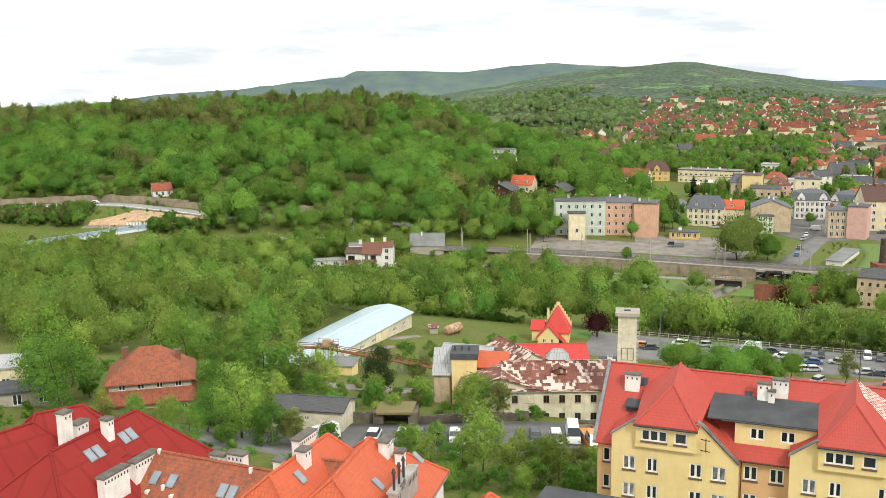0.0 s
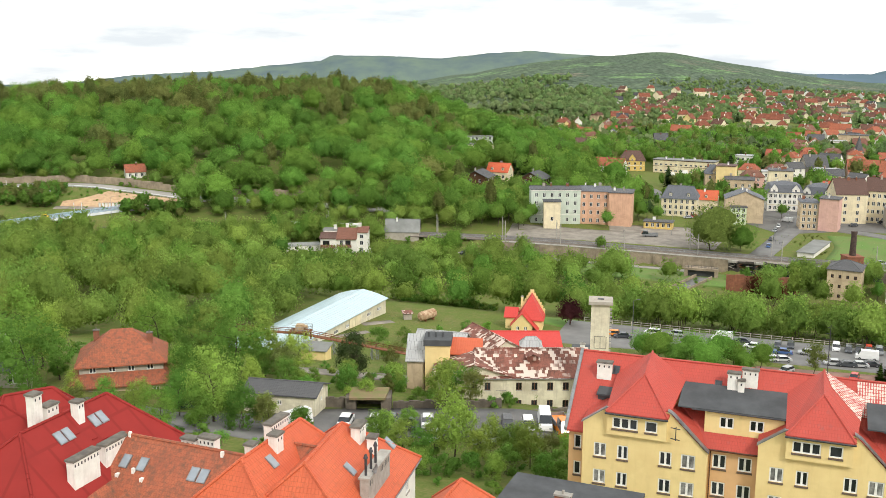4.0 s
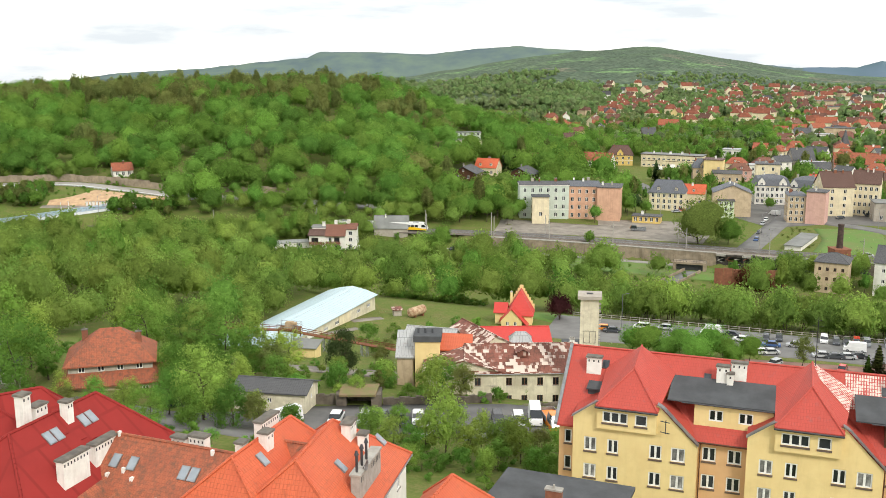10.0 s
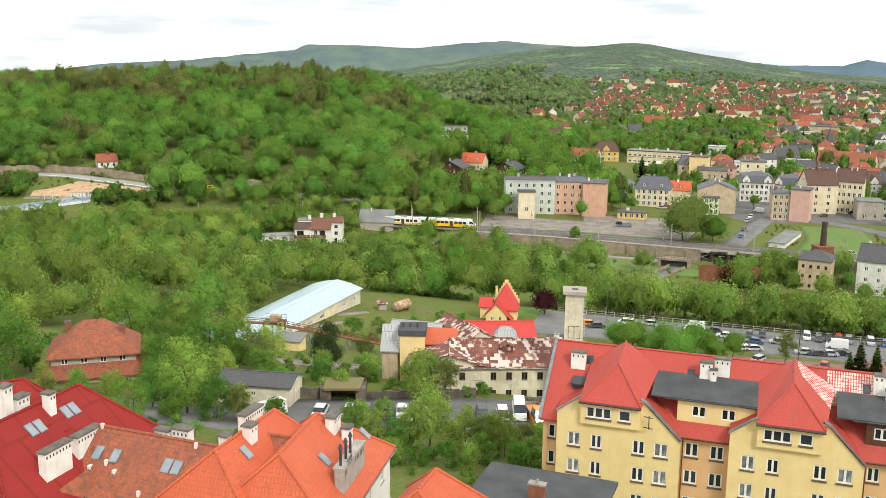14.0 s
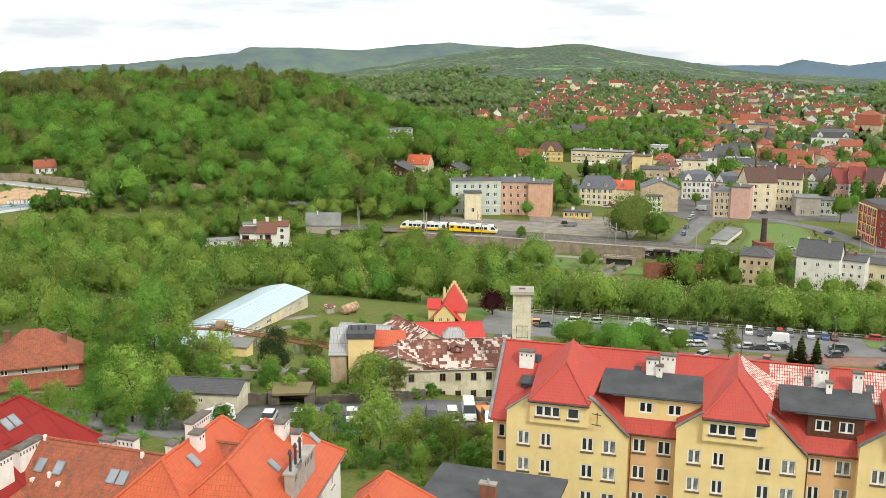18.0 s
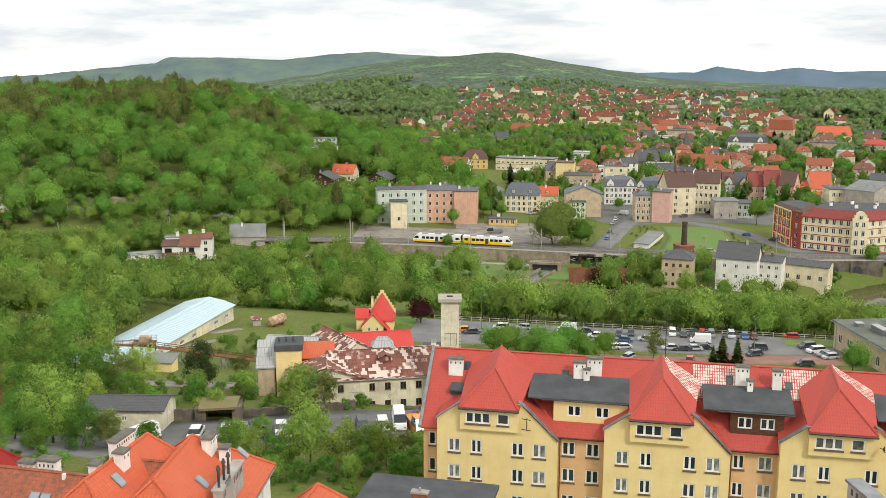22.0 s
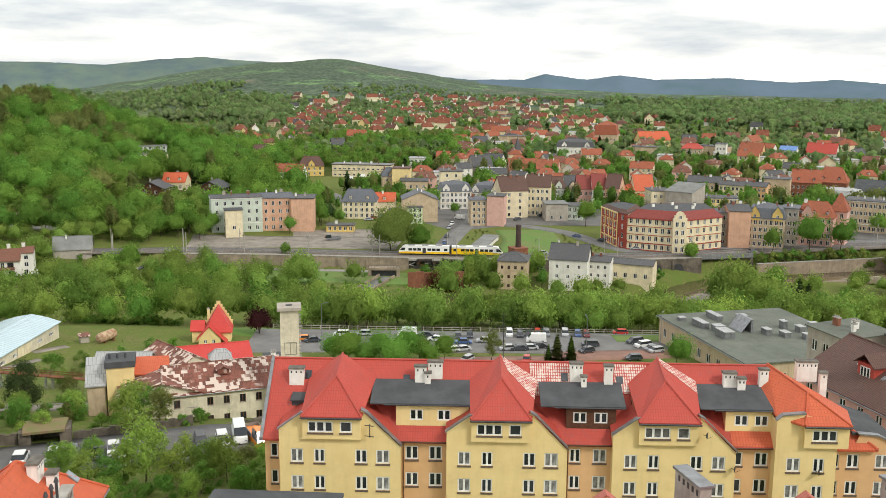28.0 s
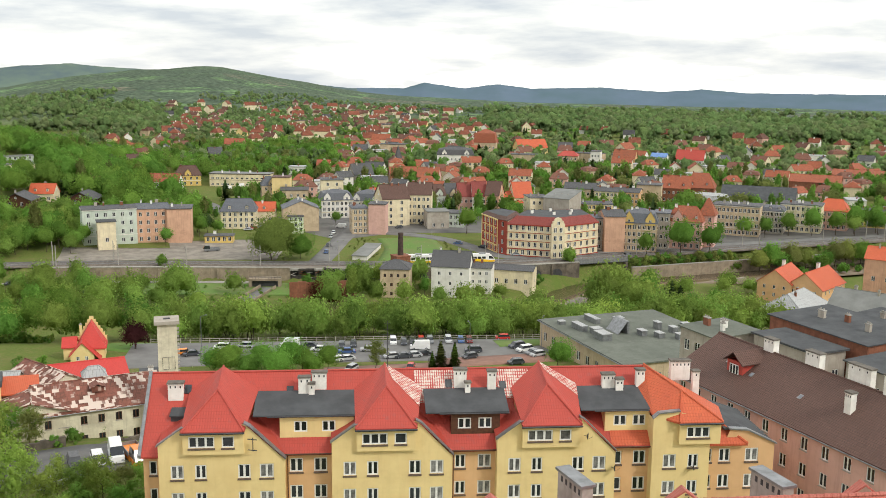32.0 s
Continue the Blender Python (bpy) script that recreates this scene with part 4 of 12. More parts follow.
def crown_arrays(rng, height, width, base, lobes, leaves, size, shape="round", core=1, lobe_r=0.34):
    """Leaf clumps on many lobes, over solid lobes within; returns points, triangles, soft normals."""
    V, Fc, N, nv = [], [], [], 0
    c = []
    for i in range(lobes):
        for _ in range(30):
            z = rng.random()
            if shape == "cone":
                r = (1 - z) * 0.9 + 0.05
            elif shape == "willow":
                r = math.sin(math.pi * (0.2 + 0.76 * z)) ** 0.8
            else:
                r = math.sin(math.pi * (0.14 + 0.76 * z)) ** 0.6
            a = rng.random() * 2 * math.pi
            q = r * math.sqrt(rng.uniform(0.2, 1.0)) * (1 - lobe_r * 0.7)
            p = np.array([q * math.cos(a) * width / 2, q * math.sin(a) * width / 2, base + z * (height - base) * 0.88])
            if all(np.linalg.norm(p - o) > lobe_r * width * 0.36 for o, _ in c):
                break
        c.append((p, lobe_r * width * rng.uniform(0.6, 1.0) * (0.5 if shape == "cone" and z > 0.7 else 0.8)))
    mid = np.array([0, 0, base + (height - base) * 0.4])
    iv, jf = ICO[core]
    for p, r in c:
        n = np.array([rng.uniform(0.8, 1.05) for _ in range(len(iv))])
        V.append(p + iv * (r * (0.8 if leaves < 2000 else 0.36) * n)[:, None] * np.array([1, 1, 0.9]))
        g = iv * 0.7 + (V[-1] - mid) / width * 1.3 + np.array([0, 0, 0.2])
        N.append(g / np.linalg.norm(g, axis=1)[:, None])
        Fc.append(jf + nv)
        nv += len(iv)
    tot = sum(r * r for _, r in c)
    for p, r in c:
        k = max(3, int(leaves * r * r / tot))
        d = np.array([[rng.gauss(0, 1) for _ in range(3)] for _ in range(k)])
        d[:, 2] = d[:, 2] * 0.9 + 0.3
        d /= np.linalg.norm(d, axis=1)[:, None]
        o = p + d * (r * np.array([rng.uniform(0.5 if leaves > 2000 else 0.8, 1.22) for _ in range(k)]))[:, None] * np.array([1, 1, 0.9])
        nrm = d + np.array([[rng.gauss(0, 0.3) for _ in range(3)] for _ in range(k)])
        nrm /= np.linalg.norm(nrm, axis=1)[:, None]
        h = np.array([[rng.gauss(0, 1) for _ in range(3)] for _ in range(k)])
        a = np.cross(nrm, h)
        a /= np.linalg.norm(a, axis=1)[:, None] + 1e-9
        b = np.cross(nrm, a)
        s = size * np.array([rng.uniform(0.6, 1.3) for _ in range(k)])[:, None]
        if shape == "willow":
            b = b + np.array([0, 0, 0.5])
        q = np.stack([o - a * s * 0.5 - b * s * 0.3, o + a * s * 0.5 - b * s * 0.25, o + b * s * 0.6 + nrm * s * 0.12], 1)
        g = d * 0.65 + (o - mid) / width * 1.3 + nrm * 0.12 + np.array([0, 0, 0.25])
        g /= np.linalg.norm(g, axis=1)[:, None]
        V.append(q.reshape(-1, 3))
        N.append(np.repeat(g, 3, axis=0))
        Fc.append(nv + np.arange(k * 3).reshape(k, 3))
        nv += 3 * k
    return np.concatenate(V), np.concatenate(Fc), np.concatenate(N)


def dome_arrays(rng, height, width, base, lobes, leaves, size, fuzz):
    """One domed crown with shallow billows: a closed inner shell, and leaf sprays standing off it."""
    gen = np.random.default_rng(rng.randrange(10 ** 6))
    k = np.arange(lobes) + 0.5
    ph = np.arccos(1 - 1.5 * k / lobes)
    th = math.pi * (1 + 5 ** 0.5) * k + gen.uniform(-0.5, 0.5, lobes)
    C = np.stack([np.cos(th) * np.sin(ph), np.sin(th) * np.sin(ph), np.cos(ph)], 1) + gen.normal(0, 0.12, (lobes, 3))
    C /= np.linalg.norm(C, axis=1)[:, None]
    amp = gen.uniform(0.45, 1.1, lobes)
    wid = 1.95 / math.sqrt(lobes)
    lean = gen.uniform(-0.12, 0.12, 2)
    half = np.array([width / 2, width / 2, (height - base) / 2])
    mid = np.array([0, 0, base + (height - base) / 2])

    def shell(d):
        ang = np.arccos(np.clip(d @ C.T, -1, 1)) / wid
        b = np.sqrt(np.clip(1 - ang * ang, 0, 1)) * amp
        w = b.argmax(1)
        r = 0.56 + 0.44 * b.max(1) - 0.04 * np.clip(-d[:, 2], 0, 1)
        p = d * r[:, None]
        p[:, :2] += lean * (p[:, 2:3] + 1) * 0.5
        g = d * 0.8 + (d - C[w]) * 0.9 + np.array([0, 0, 0.25])
        return p, g / np.linalg.norm(g, axis=1)[:, None]

    iv, jf = ICO[1]
    p, g0 = shell(iv)
    v0 = mid + p * half * 0.84
    d = gen.normal(0, 1, (int(leaves * 1.25), 3))
    d /= np.linalg.norm(d, axis=1)[:, None]
    d = d[d[:, 2] > -0.75]
    p, g = shell(d)
    n = len(d)
    o = mid + p * half * gen.uniform(0.9 - fuzz * 0.3, 1.04 + fuzz, n)[:, None]
    nrm = g + gen.normal(0, 0.45, (n, 3))
    nrm /= np.linalg.norm(nrm, axis=1)[:, None]
    a = np.cross(nrm, gen.normal(0, 1, (n, 3)))
    a /= np.linalg.norm(a, axis=1)[:, None] + 1e-9
    b = np.cross(nrm, a) + np.array([0, 0, fuzz * 2])
    q = size * gen.uniform(0.6, 1.35, n)[:, None]
    t = np.stack([o - a * q * 0.5 - b * q * 0.3, o + a * q * 0.5 - b * q * 0.25, o + b * q * 0.6], 1).reshape(-1, 3)
    return np.concatenate([v0, t]), np.concatenate([jf, len(v0) + np.arange(3 * n).reshape(n, 3)]), np.concatenate([g0, np.repeat(g, 3, axis=0)])


def spruce_arrays(rng, height, width, base, sprays, size):
    """Whorls of drooping sprays round a slim dark core."""
    gen = np.random.default_rng(rng.randrange(10 ** 6))
    iv, jf = ICO[1]
    k = (1 - iv[:, 2]) / 2
    v0 = np.stack([iv[:, 0] * width * 0.3 * np.sqrt(k + 0.02), iv[:, 1] * width * 0.3 * np.sqrt(k + 0.02), base + (height - base) * (1 - k) * 0.97], 1)
    z = 1 - np.sqrt(gen.uniform(0.0006, 1, sprays))
    whorls = max(5, int(height * 0.8))
    z = (np.floor(z * whorls) + 0.5 * gen.random(sprays)) / whorls
    a = gen.uniform(0, 2 * math.pi, sprays)
    lop = 1 + 0.22 * np.sin(a * 3 + np.floor(z * whorls) * 2.1)
    r = width / 2 * (1 - z) ** 0.9 * lop * gen.uniform(0.45, 1.05, sprays) + 0.05
    out = np.stack([np.cos(a), np.sin(a), np.zeros(sprays)], 1)
    side = np.stack([-np.sin(a), np.cos(a), np.zeros(sprays)], 1)
    o = out * r[:, None] + np.stack([np.zeros(sprays), np.zeros(sprays), base + (height - base) * z - 0.22 * r], 1)
    q = size * gen.uniform(0.7, 1.4, sprays)[:, None]
    droop = out + np.array([0, 0, -0.45])
    t = np.stack([o - side * q * 0.45, o + side * q * 0.45, o + droop * q * 0.9], 1).reshape(-1, 3)
    g = out * 0.7 + np.array([0, 0, 0.7]) + gen.normal(0, 0.2, (sprays, 3))
    g /= np.linalg.norm(g, axis=1)[:, None]
    g0 = iv * 0.8 + np.array([0, 0, 0.3])
    return np.concatenate([v0, t]), np.concatenate([jf, len(v0) + np.arange(3 * sprays).reshape(-1, 3)]), np.concatenate([g0 / np.linalg.norm(g0, axis=1)[:, None], np.repeat(g, 3, axis=0)])


def trunk_bm(rng, height, base, width, stems=1):
    bm = bmesh.new()
    for s in range(stems):
        p = Vector((rng.uniform(-0.4, 0.4) * (stems > 1), rng.uniform(-0.4, 0.4) * (stems > 1), -0.6))
        r = 0.024 * height / (1 + 0.4 * (stems - 1))
        q = p.copy()
        for i in range(4):
            b = q + Vector((rng.gauss(0, 0.05), rng.gauss(0, 0.05), 0.25)) * height * 0.8
            tube(bm, q, b, r, r * 0.72, 6, 0, False)
            if i:
                for _ in range(2):
                    a = rng.random() * 6.28
                    tip = b + Vector((math.cos(a) * width * 0.33, math.sin(a) * width * 0.33, height * 0.12))
                    tube(bm, b, tip, r * 0.5, r * 0.12, 4, 0, False)
            q, r = b, r * 0.72
    return bm


TREES = {}


def tree_proto(kind, i, res):
    """Trunk and crown meshes of a tree 1 of its kind; res: leaf clumps."""
    key = (kind, i, res)
    if key in TREES:
        return TREES[key]
    rng = random.Random(sum(map(ord, kind)) * 7 + i)
    H = {"broad": 13, "willow": 10, "bush": 3.2, "conifer": 14, "poplar": 14, "young": 8}[kind]
    W = {"broad": {"hi": 10, "mid": 10, "lo": 10.5}.get(res, 12.5), "willow": 9 if res == "hi" else 9.6, "bush": 4, "conifer": 6.6, "poplar": 5, "young": 5.5}[kind] * rng.uniform(0.85, 1.15)
    base = {"broad": 2.4 if res == "hi" else (0.5 if res == "full" else 1.2), "willow": 0.9 if res == "hi" else 0.2, "bush": 0.1, "conifer": 0.8, "poplar": 1.6, "young": 1.6}[kind]
    n, sz, lob, core = {"hi": (6000, 0.27, 22, 0), "mid": (860, 0.52, 22, 0), "wood": (880, 0.7, 17, 0), "full": (3200, 0.36, 30, 0), "lo": (230, 1.05, 13, 0), "far": (14, 1.7, 3, 0), "tuft": (9, 1.6, 1, 0)}[res]
    if kind == "bush":
        n, sz, lob = int(n * 0.35), sz * 0.7, max(1 if res == "tuft" else 4, lob // 3)
    if kind == "young" and res == "hi":
        n, sz = 2900, 0.25
    shape = {"conifer": "cone", "willow": "willow"}.get(kind, "round")
    if kind == "conifer":
        v, f, nm = spruce_arrays(rng, H, W, base, {"hi": 2600, "mid": 900, "wood": 600, "lo": 200}.get(res, 60), {"hi": 0.55, "mid": 0.8, "wood": 0.9, "lo": 1.4}.get(res, 2.2))
        TREES[key] = (v, f, nm, H, base, W, rng)
        return TREES[key]
    if res in ("mid", "wood", "lo", "full") and shape != "cone" and kind != "bush":
        v, f, nm = dome_arrays(rng, H, W, base, lob, n, sz, 0.26 if kind == "willow" else 0.15)
        TREES[key] = (v, f, nm, H, base, W, rng)
        return TREES[key]
    v, f, nm = crown_arrays(rng, H, W, base, lob, n, sz, shape, core, {"hi": 0.3, "mid": 0.3, "wood": 0.31, "lo": 0.36}.get(res, 0.45))
    TREES[key] = (v, f, nm, H, base, W, rng)
    return TREES[key]


CROWN = {}


def tree(kind, x, y, s=1.0, leaf="leaf_mid", i=0, res="mid", label="", group="", z=None, name="tree", cat="tree"):
    k = (kind, i, res, leaf)
    if k not in CROWN:
        v, f, nm, H, base, W, rng = tree_proto(kind, i, res)
        cm = mesh_np("crown", v, f, M[leaf], nm, tint=np.full(len(v), (i * 0.37 + 0.2) % 1.0))
        bm = trunk_bm(rng, H * 0.8, base, W, 3 if kind in ("willow", "bush") else 1)
        tm = bpy.data.meshes.new("trunk")
        bm.to_mesh(tm)
        bm.free()
        tm.materials.append(M["bark"])
        CROWN[k] = (cm, tm)
    cm, tm = CROWN[k]
    root = tagged(new(name), label, cat, group)
    rz = (x * 37.7 + y * 91.3) % 360
    root.matrix_basis = pose(x, y, gz(x, y) if z is None else z, 0, 0, rz) @ Matrix.Diagonal((s * (0.92 + (rz % 7) * 0.025), s, s * (0.9 + (rz % 11) * 0.02), 1))
    part("trunk", tm, None, root)
    part("crown", cm, None, root)
    return root


def open_yard(x, y):
    """Open yards in front of the long house and the low block, free of trees."""
    b, d = math.degrees(math.atan2(x, y)), math.hypot(x, y)
    return 11.6 < b < 20.0 and (556 if b < 14.6 else 596) < d < 668


def grove(name, label, spots, kinds, leaf, res, cat="woods"):
    """Many trees as one mass: spots (x, y, scale)."""
    V, Fc, N, T, nv = [], [], [], [], 0
    rng = random.Random(len(spots))
    spots = [q for q in spots if not open_yard(q[0], q[1]) and (kinds[0] == "bush" or not in_open(q[0], q[1]))]
    for x, y, s in spots:
        kind, i = rng.choice(kinds), rng.randrange(4)
        v, f, nm = tree_proto(kind, i, res)[:3]
        a = rng.random() * 6.28
        ca, sa = math.cos(a) * s, math.sin(a) * s
        q = np.stack([v[:, 0] * ca - v[:, 1] * sa + x, v[:, 0] * sa + v[:, 1] * ca + y, v[:, 2] * s * rng.uniform(0.85, 1.15) + gz(x, y) - 0.3], 1)
        V.append(q)
        N.append(np.stack([(nm[:, 0] * ca - nm[:, 1] * sa) / s, (nm[:, 0] * sa + nm[:, 1] * ca) / s, nm[:, 2] + (1.3 if res == "far" else 0.0)], 1))
        T.append(np.full(len(v), rng.random()))
        Fc.append(f + nv)
        nv += len(v)
    if not V:
        return None
    ob = new(name, mesh_np(name, np.concatenate(V), np.concatenate(Fc), M[leaf], np.concatenate(N), tint=np.concatenate(T)))
    return tagged(ob, label, cat, kind="stuff")

# ---- mid-distance town, building by building ----
def at_uv(u, v):
    """World place of plan coordinates."""
    return UX * u - UY * v, UY * u + UX * v


M["roof_blue"] = tile_mat("roof_blue", (0.16, 0.3, 0.62), (0.14, 0.26, 0.55), 0.3, 0.4, 0.4, (0.2, 0.3, 0.5), 0.8)


def poly_building(name, label, pts, z, h, rows, faces, cover, mh, cat="building", ww=1.3, wh=2.1):
    """Walls round a plan (anticlockwise from above); faces: (material, windows per floor, cornice material) for each edge; mansard of height mh."""
    root = tagged(new(name), label, cat)
    c = sum((Vector((*p, 0)) for p in pts), Vector()) / len(pts)
    root.matrix_basis = pose(c.x, c.y, z)
    Q = [Vector((p[0] - c.x, p[1] - c.y, 0)) for p in pts]
    n = len(Q)
    fh = h / rows
    for i in range(n):
        a, b = Q[i], Q[(i + 1) % n]
        ax = (b - a).normalized()
        ln = (b - a).length
        m, k, co = faces[i]
        hs = [(s, 0.9 + r * fh, ww, wh) for r in range(rows) for s in (spread(ln, k, ww) if k else ())]
        bm = bmesh.new()
        wall_face(bm, a, ax, ln, -3, h, hs)
        part("wall", bm, M[m], root)
        for q in hs:
            add_window(root, a, ax, *q)
        if co:
            bm = bmesh.new()
            mm = Matrix.Translation(a) @ Matrix.Rotation(math.atan2(ax.y, ax.x), 4, "Z")
            for z0, z1, dy in ((h - 0.5, h, 0.35), (fh - 0.3, fh + 0.1, 0.2), (2 * fh - 0.2, 2 * fh + 0.05, 0.12), (3 * fh - 0.2, 3 * fh + 0.05, 0.12), (-1, 0.7, 0.1)):
                box(bm, -0.2, ln + 0.2, -dy, -0.003, z0, z1, 1, mm)
            for q in hs:
                box(bm, q[0] - 0.15, q[0] + ww + 0.15, -0.12, -0.003, q[1] + wh + 0.08, q[1] + wh + 0.3, 0, mm)
            for j in range(k + 1):
                s = ln * j / k if k else 0
                if co == "yellow_wall":
                    box(bm, s - 0.3, s + 0.3, -0.16, -0.003, 0, h, 0, mm)
            part("cornice", bm, [M[co], M["oxblood_wall" if co == "ochre_trim" else co]], root)
    ctr = Vector()
    bm = bmesh.new()
    for i in range(n):
        a, b = Q[i], Q[(i + 1) % n]
        a2, b2 = a.lerp(ctr, 0.2), b.lerp(ctr, 0.2)
        slab(bm, [a * 1.02 + Vector((0, 0, h)), b * 1.02 + Vector((0, 0, h)), b2 + Vector((0, 0, h + mh)), a2 + Vector((0, 0, h + mh))], 0.2)
    part("mansard", bm, M[cover], root)
    bm = bmesh.new()
    face(bm, [q.lerp(ctr, 0.2) + Vector((0, 0, h + mh - 0.05)) for q in Q])
    part("flat_roof", bm, M["roof_felt"], root)
    return root


hotel = poly_building("corner_hotel", "cream corner building with red trim, red mansard roof and curved pediment", [(219.8, 346.5), (235.0, 330.6), (258.5, 334.0), (266, 352), (236, 362)], -0.2, 14.0, 4,
                      [("cream_wall", 8, "ochre_trim"), ("cream_wall", 6, "ochre_trim"), ("tan_wall", 4, ""), ("tan_wall", 0, ""), ("tan_wall", 0, "")], "roof_hotel", 3.2, "hotel")
bm = bmesh.new()
pm = Matrix.Translation((235.0 - 243.06, 330.6 - 345.02, 0)) @ Matrix.Rotation(radians(-16), 4, "Z")
box(bm, -2.9, 2.9, -0.4, 0.8, 0, 15.0, 0, pm)
box(bm, -2.3, 2.3, -0.4, 0.8, 15.0, 16.2, 0, pm)
pts = [pm @ Vector((1.7 * math.cos(a), -0.4, 16.2 + 1.5 * math.sin(a))) for a in [math.pi * i / 10 for i in range(11)]]
pt2 = [p + (pm.to_3x3() @ Vector((0, 1.0, 0))) for p in pts]
face(bm, pts[::-1])
face(bm, pt2)
for i in range(10):
    face(bm, [pts[i], pt2[i], pt2[i + 1], pts[i + 1]])
ped = part("pediment", bm, M["cream_wall"], hotel)
for z in (0.9, 4.4, 7.9, 11.4):
    for x in (-2.0, 0.5):
        add_window(ped, pm @ Vector((x, -0.6, z)), pm.to_3x3() @ Vector((1, 0, 0)), 0, 0, 1.3, 2.1)
add_window(ped, pm @ Vector((-0.6, -0.6, 14.6)), pm.to_3x3() @ Vector((1, 0, 0)), 0, 0, 1.2, 1.5)
for x, y in ((-9, 4), (-3, -4), (4, -6), (9, 0), (2, 6)):
    bm = bmesh.new()
    chimney_bm(bm, x, y, 16.5, 18.6, 1.2, 0.6, 2)
    part("chimney", bm, [M["white_paint"], M["chimney_cap"]], hotel)
poly_building("brick_annexe", "dark red building with yellow pilasters and shop front", [(221.5, 370.0), (218.6, 352.2), (219.9, 346.2), (236, 362), (234, 374)], -0.2, 15.2, 4,
                      [("oxblood_wall", 4, "yellow_wall"), ("oxblood_wall", 1, ""), ("tan_wall", 0, ""), ("tan_wall", 0, ""), ("tan_wall", 0, "")], "roof_brown", 1.4, "building")

house("apartment_block", "pale mint rendered four-storey block with low grey roof", 73.5, 443.4, 22.6, 11.0, 15.6, -3.5, "gable", 1.0, "mint_wall", "roof_grey", 4, 6, 2, cat="apartment block", chim=3, cornice='white_wall')
house("apartment_block", "salmon rendered four-storey block with grey roof", 92.1, 443.5, 14.2, 12.0, 15.2, -9.8, "gable", 1.7, "salmon_wall", "roof_slate", 4, 4, 0, cat="apartment block", chim=3)
house("apartment_block", "salmon block with blank rendered gable wall", 104.0, 439.9, 10.5, 14.0, 15.4, -17.2, "flat", 0.0, "salmon_wall", "roof_grey", 4, 0, 0, cat="apartment block", chim=2)
house("boiler_house", "tall pale yellow box with a single window beside the block", 70.4, 431.8, 7.4, 7.0, 12.2, -5.3, "flat", 0.0, "cream_wall", "roof_felt", 1, 1, 0, cat="building", chim=0, base=3.5)
house("hillside_house", "house with orange gabled roof and white dormers on the hillside", 58.8, 544.5, 12.5, 10.0, 4.5, -26.0, "gable", 4.5, "cream_wall", "roof_orange", 1, 3, 2, cat="house", dormers=2)
house("chalet", "dark timber chalet with shallow grey roof and white base", 45.0, 522.5, 14.0, 13.5, 4.4, 68.0, "gable", 3.2, "frame_brown", "roof_grey", 1, 3, 2, cat="house", over=0.9, plinth="white_wall", base=1.4, blank=(1, 2))
house("chalet", "dark timber chalet among trees with grey roof", 76.4, 528.0, 14.0, 13.0, 6.2, 62.0, "gable", 3.4, "frame_brown", "roof_grey", 2, 3, 2, cat="house", over=0.9, blank=(1, 2))
house("terrace_block", "pale green flat-roofed stepped block on the hill", 57.4, 672.5, 19.0, 8.0, 5.5, 3.1, "flat", 0.0, "mint_wall", "roof_feltgrey", 2, 6, 1, cat="apartment block", chim=0)
house("terrace_block", "pale yellow flat-roofed stepped block on the hill", 54.4, 638.6, 18.7, 10.0, 4.8, 3.1, "flat", 0.0, "cream_wall", "roof_feltgrey", 1, 6, 1, cat="apartment block", chim=0)
house("terrace_block", "pale low flat-roofed block in the trees", 69.8, 642.2, 16.2, 8.0, 4.1, -1.2, "flat", 0.0, "white_wall", "roof_feltgrey", 1, 5, 1, cat="apartment block", chim=0)
house("long_house", "long white house with bright red-orange tiled roof", 139.9, 627.8, 20.0, 11.0, 6.8, -30.4, "gable", 4.6, "white_wall", "roof_faroange", 2, 5, 2, cat="house")
house("gabled_house", "yellow house with brown roof and curved central gable", 161.9, 657.9, 16.9, 13.0, 7.1, -13.8, "halfhip", 5.9, "ochre_wall", "roof_brown", 2, 4, 3, cat="house", dormers=1, cornice='white_wall')
house("turret_house", "pale house with stepped gable and dark roof", 146.0, 756.0, 10.9, 10.0, 9.0, -1.0, "gable", 4.4, "cream_wall", "roof_brown", 2, 2, 2, cat="house")
house("timber_house", "dark timber tower house in the trees", 221.0, 804.6, 11.4, 9.0, 6.8, -3.4, "gable", 5.4, "frame_brown", "roof_grey", 1, 2, 2, cat="house")
house("flat_block", "long low cream block with brown window bands", 193.4, 639.3, 40.7, 12.0, 8.6, -30.7, "flat", 0.0, "cream_wall", "roof_feltgrey", 2, 12, 2, cornice="frame_brown", cat="building", chim=5, ww=1.8, wh=1.1)
house("garden_house", "pale house with steep grey roof and turret", 181.8, 548.7, 8.4, 10.0, 11.2, -12.4, "hip", 4.4, "tan_wall", "roof_slate", 3, 2, 2, cat="house")
house("house_with_firewall", "cream house with plain sunlit end wall", 188.4, 543.7, 10.4, 12.0, 16.0, -25.0, "flat", 0.0, "yellow_wall", "roof_brown", 3, 0, 2, cat="house")
house("brick_house", "brown rendered house with low roof and chimneys", 192.6, 534.0, 15.8, 12.0, 9.4, -19.5, "gable", 1.2, "tan_wall", "roof_grey", 2, 4, 2, cat="house")
house("grey_villa", "cream-grey three-storey house with slate roof and dormers", 139.9, 468.0, 16.8, 13.0, 8.9, -22.6, "hip", 5.3, "cream_wall", "roof_slate", 3, 6, 3, cat="house", dormers=2, hip=0.35, cornice='white_wall')
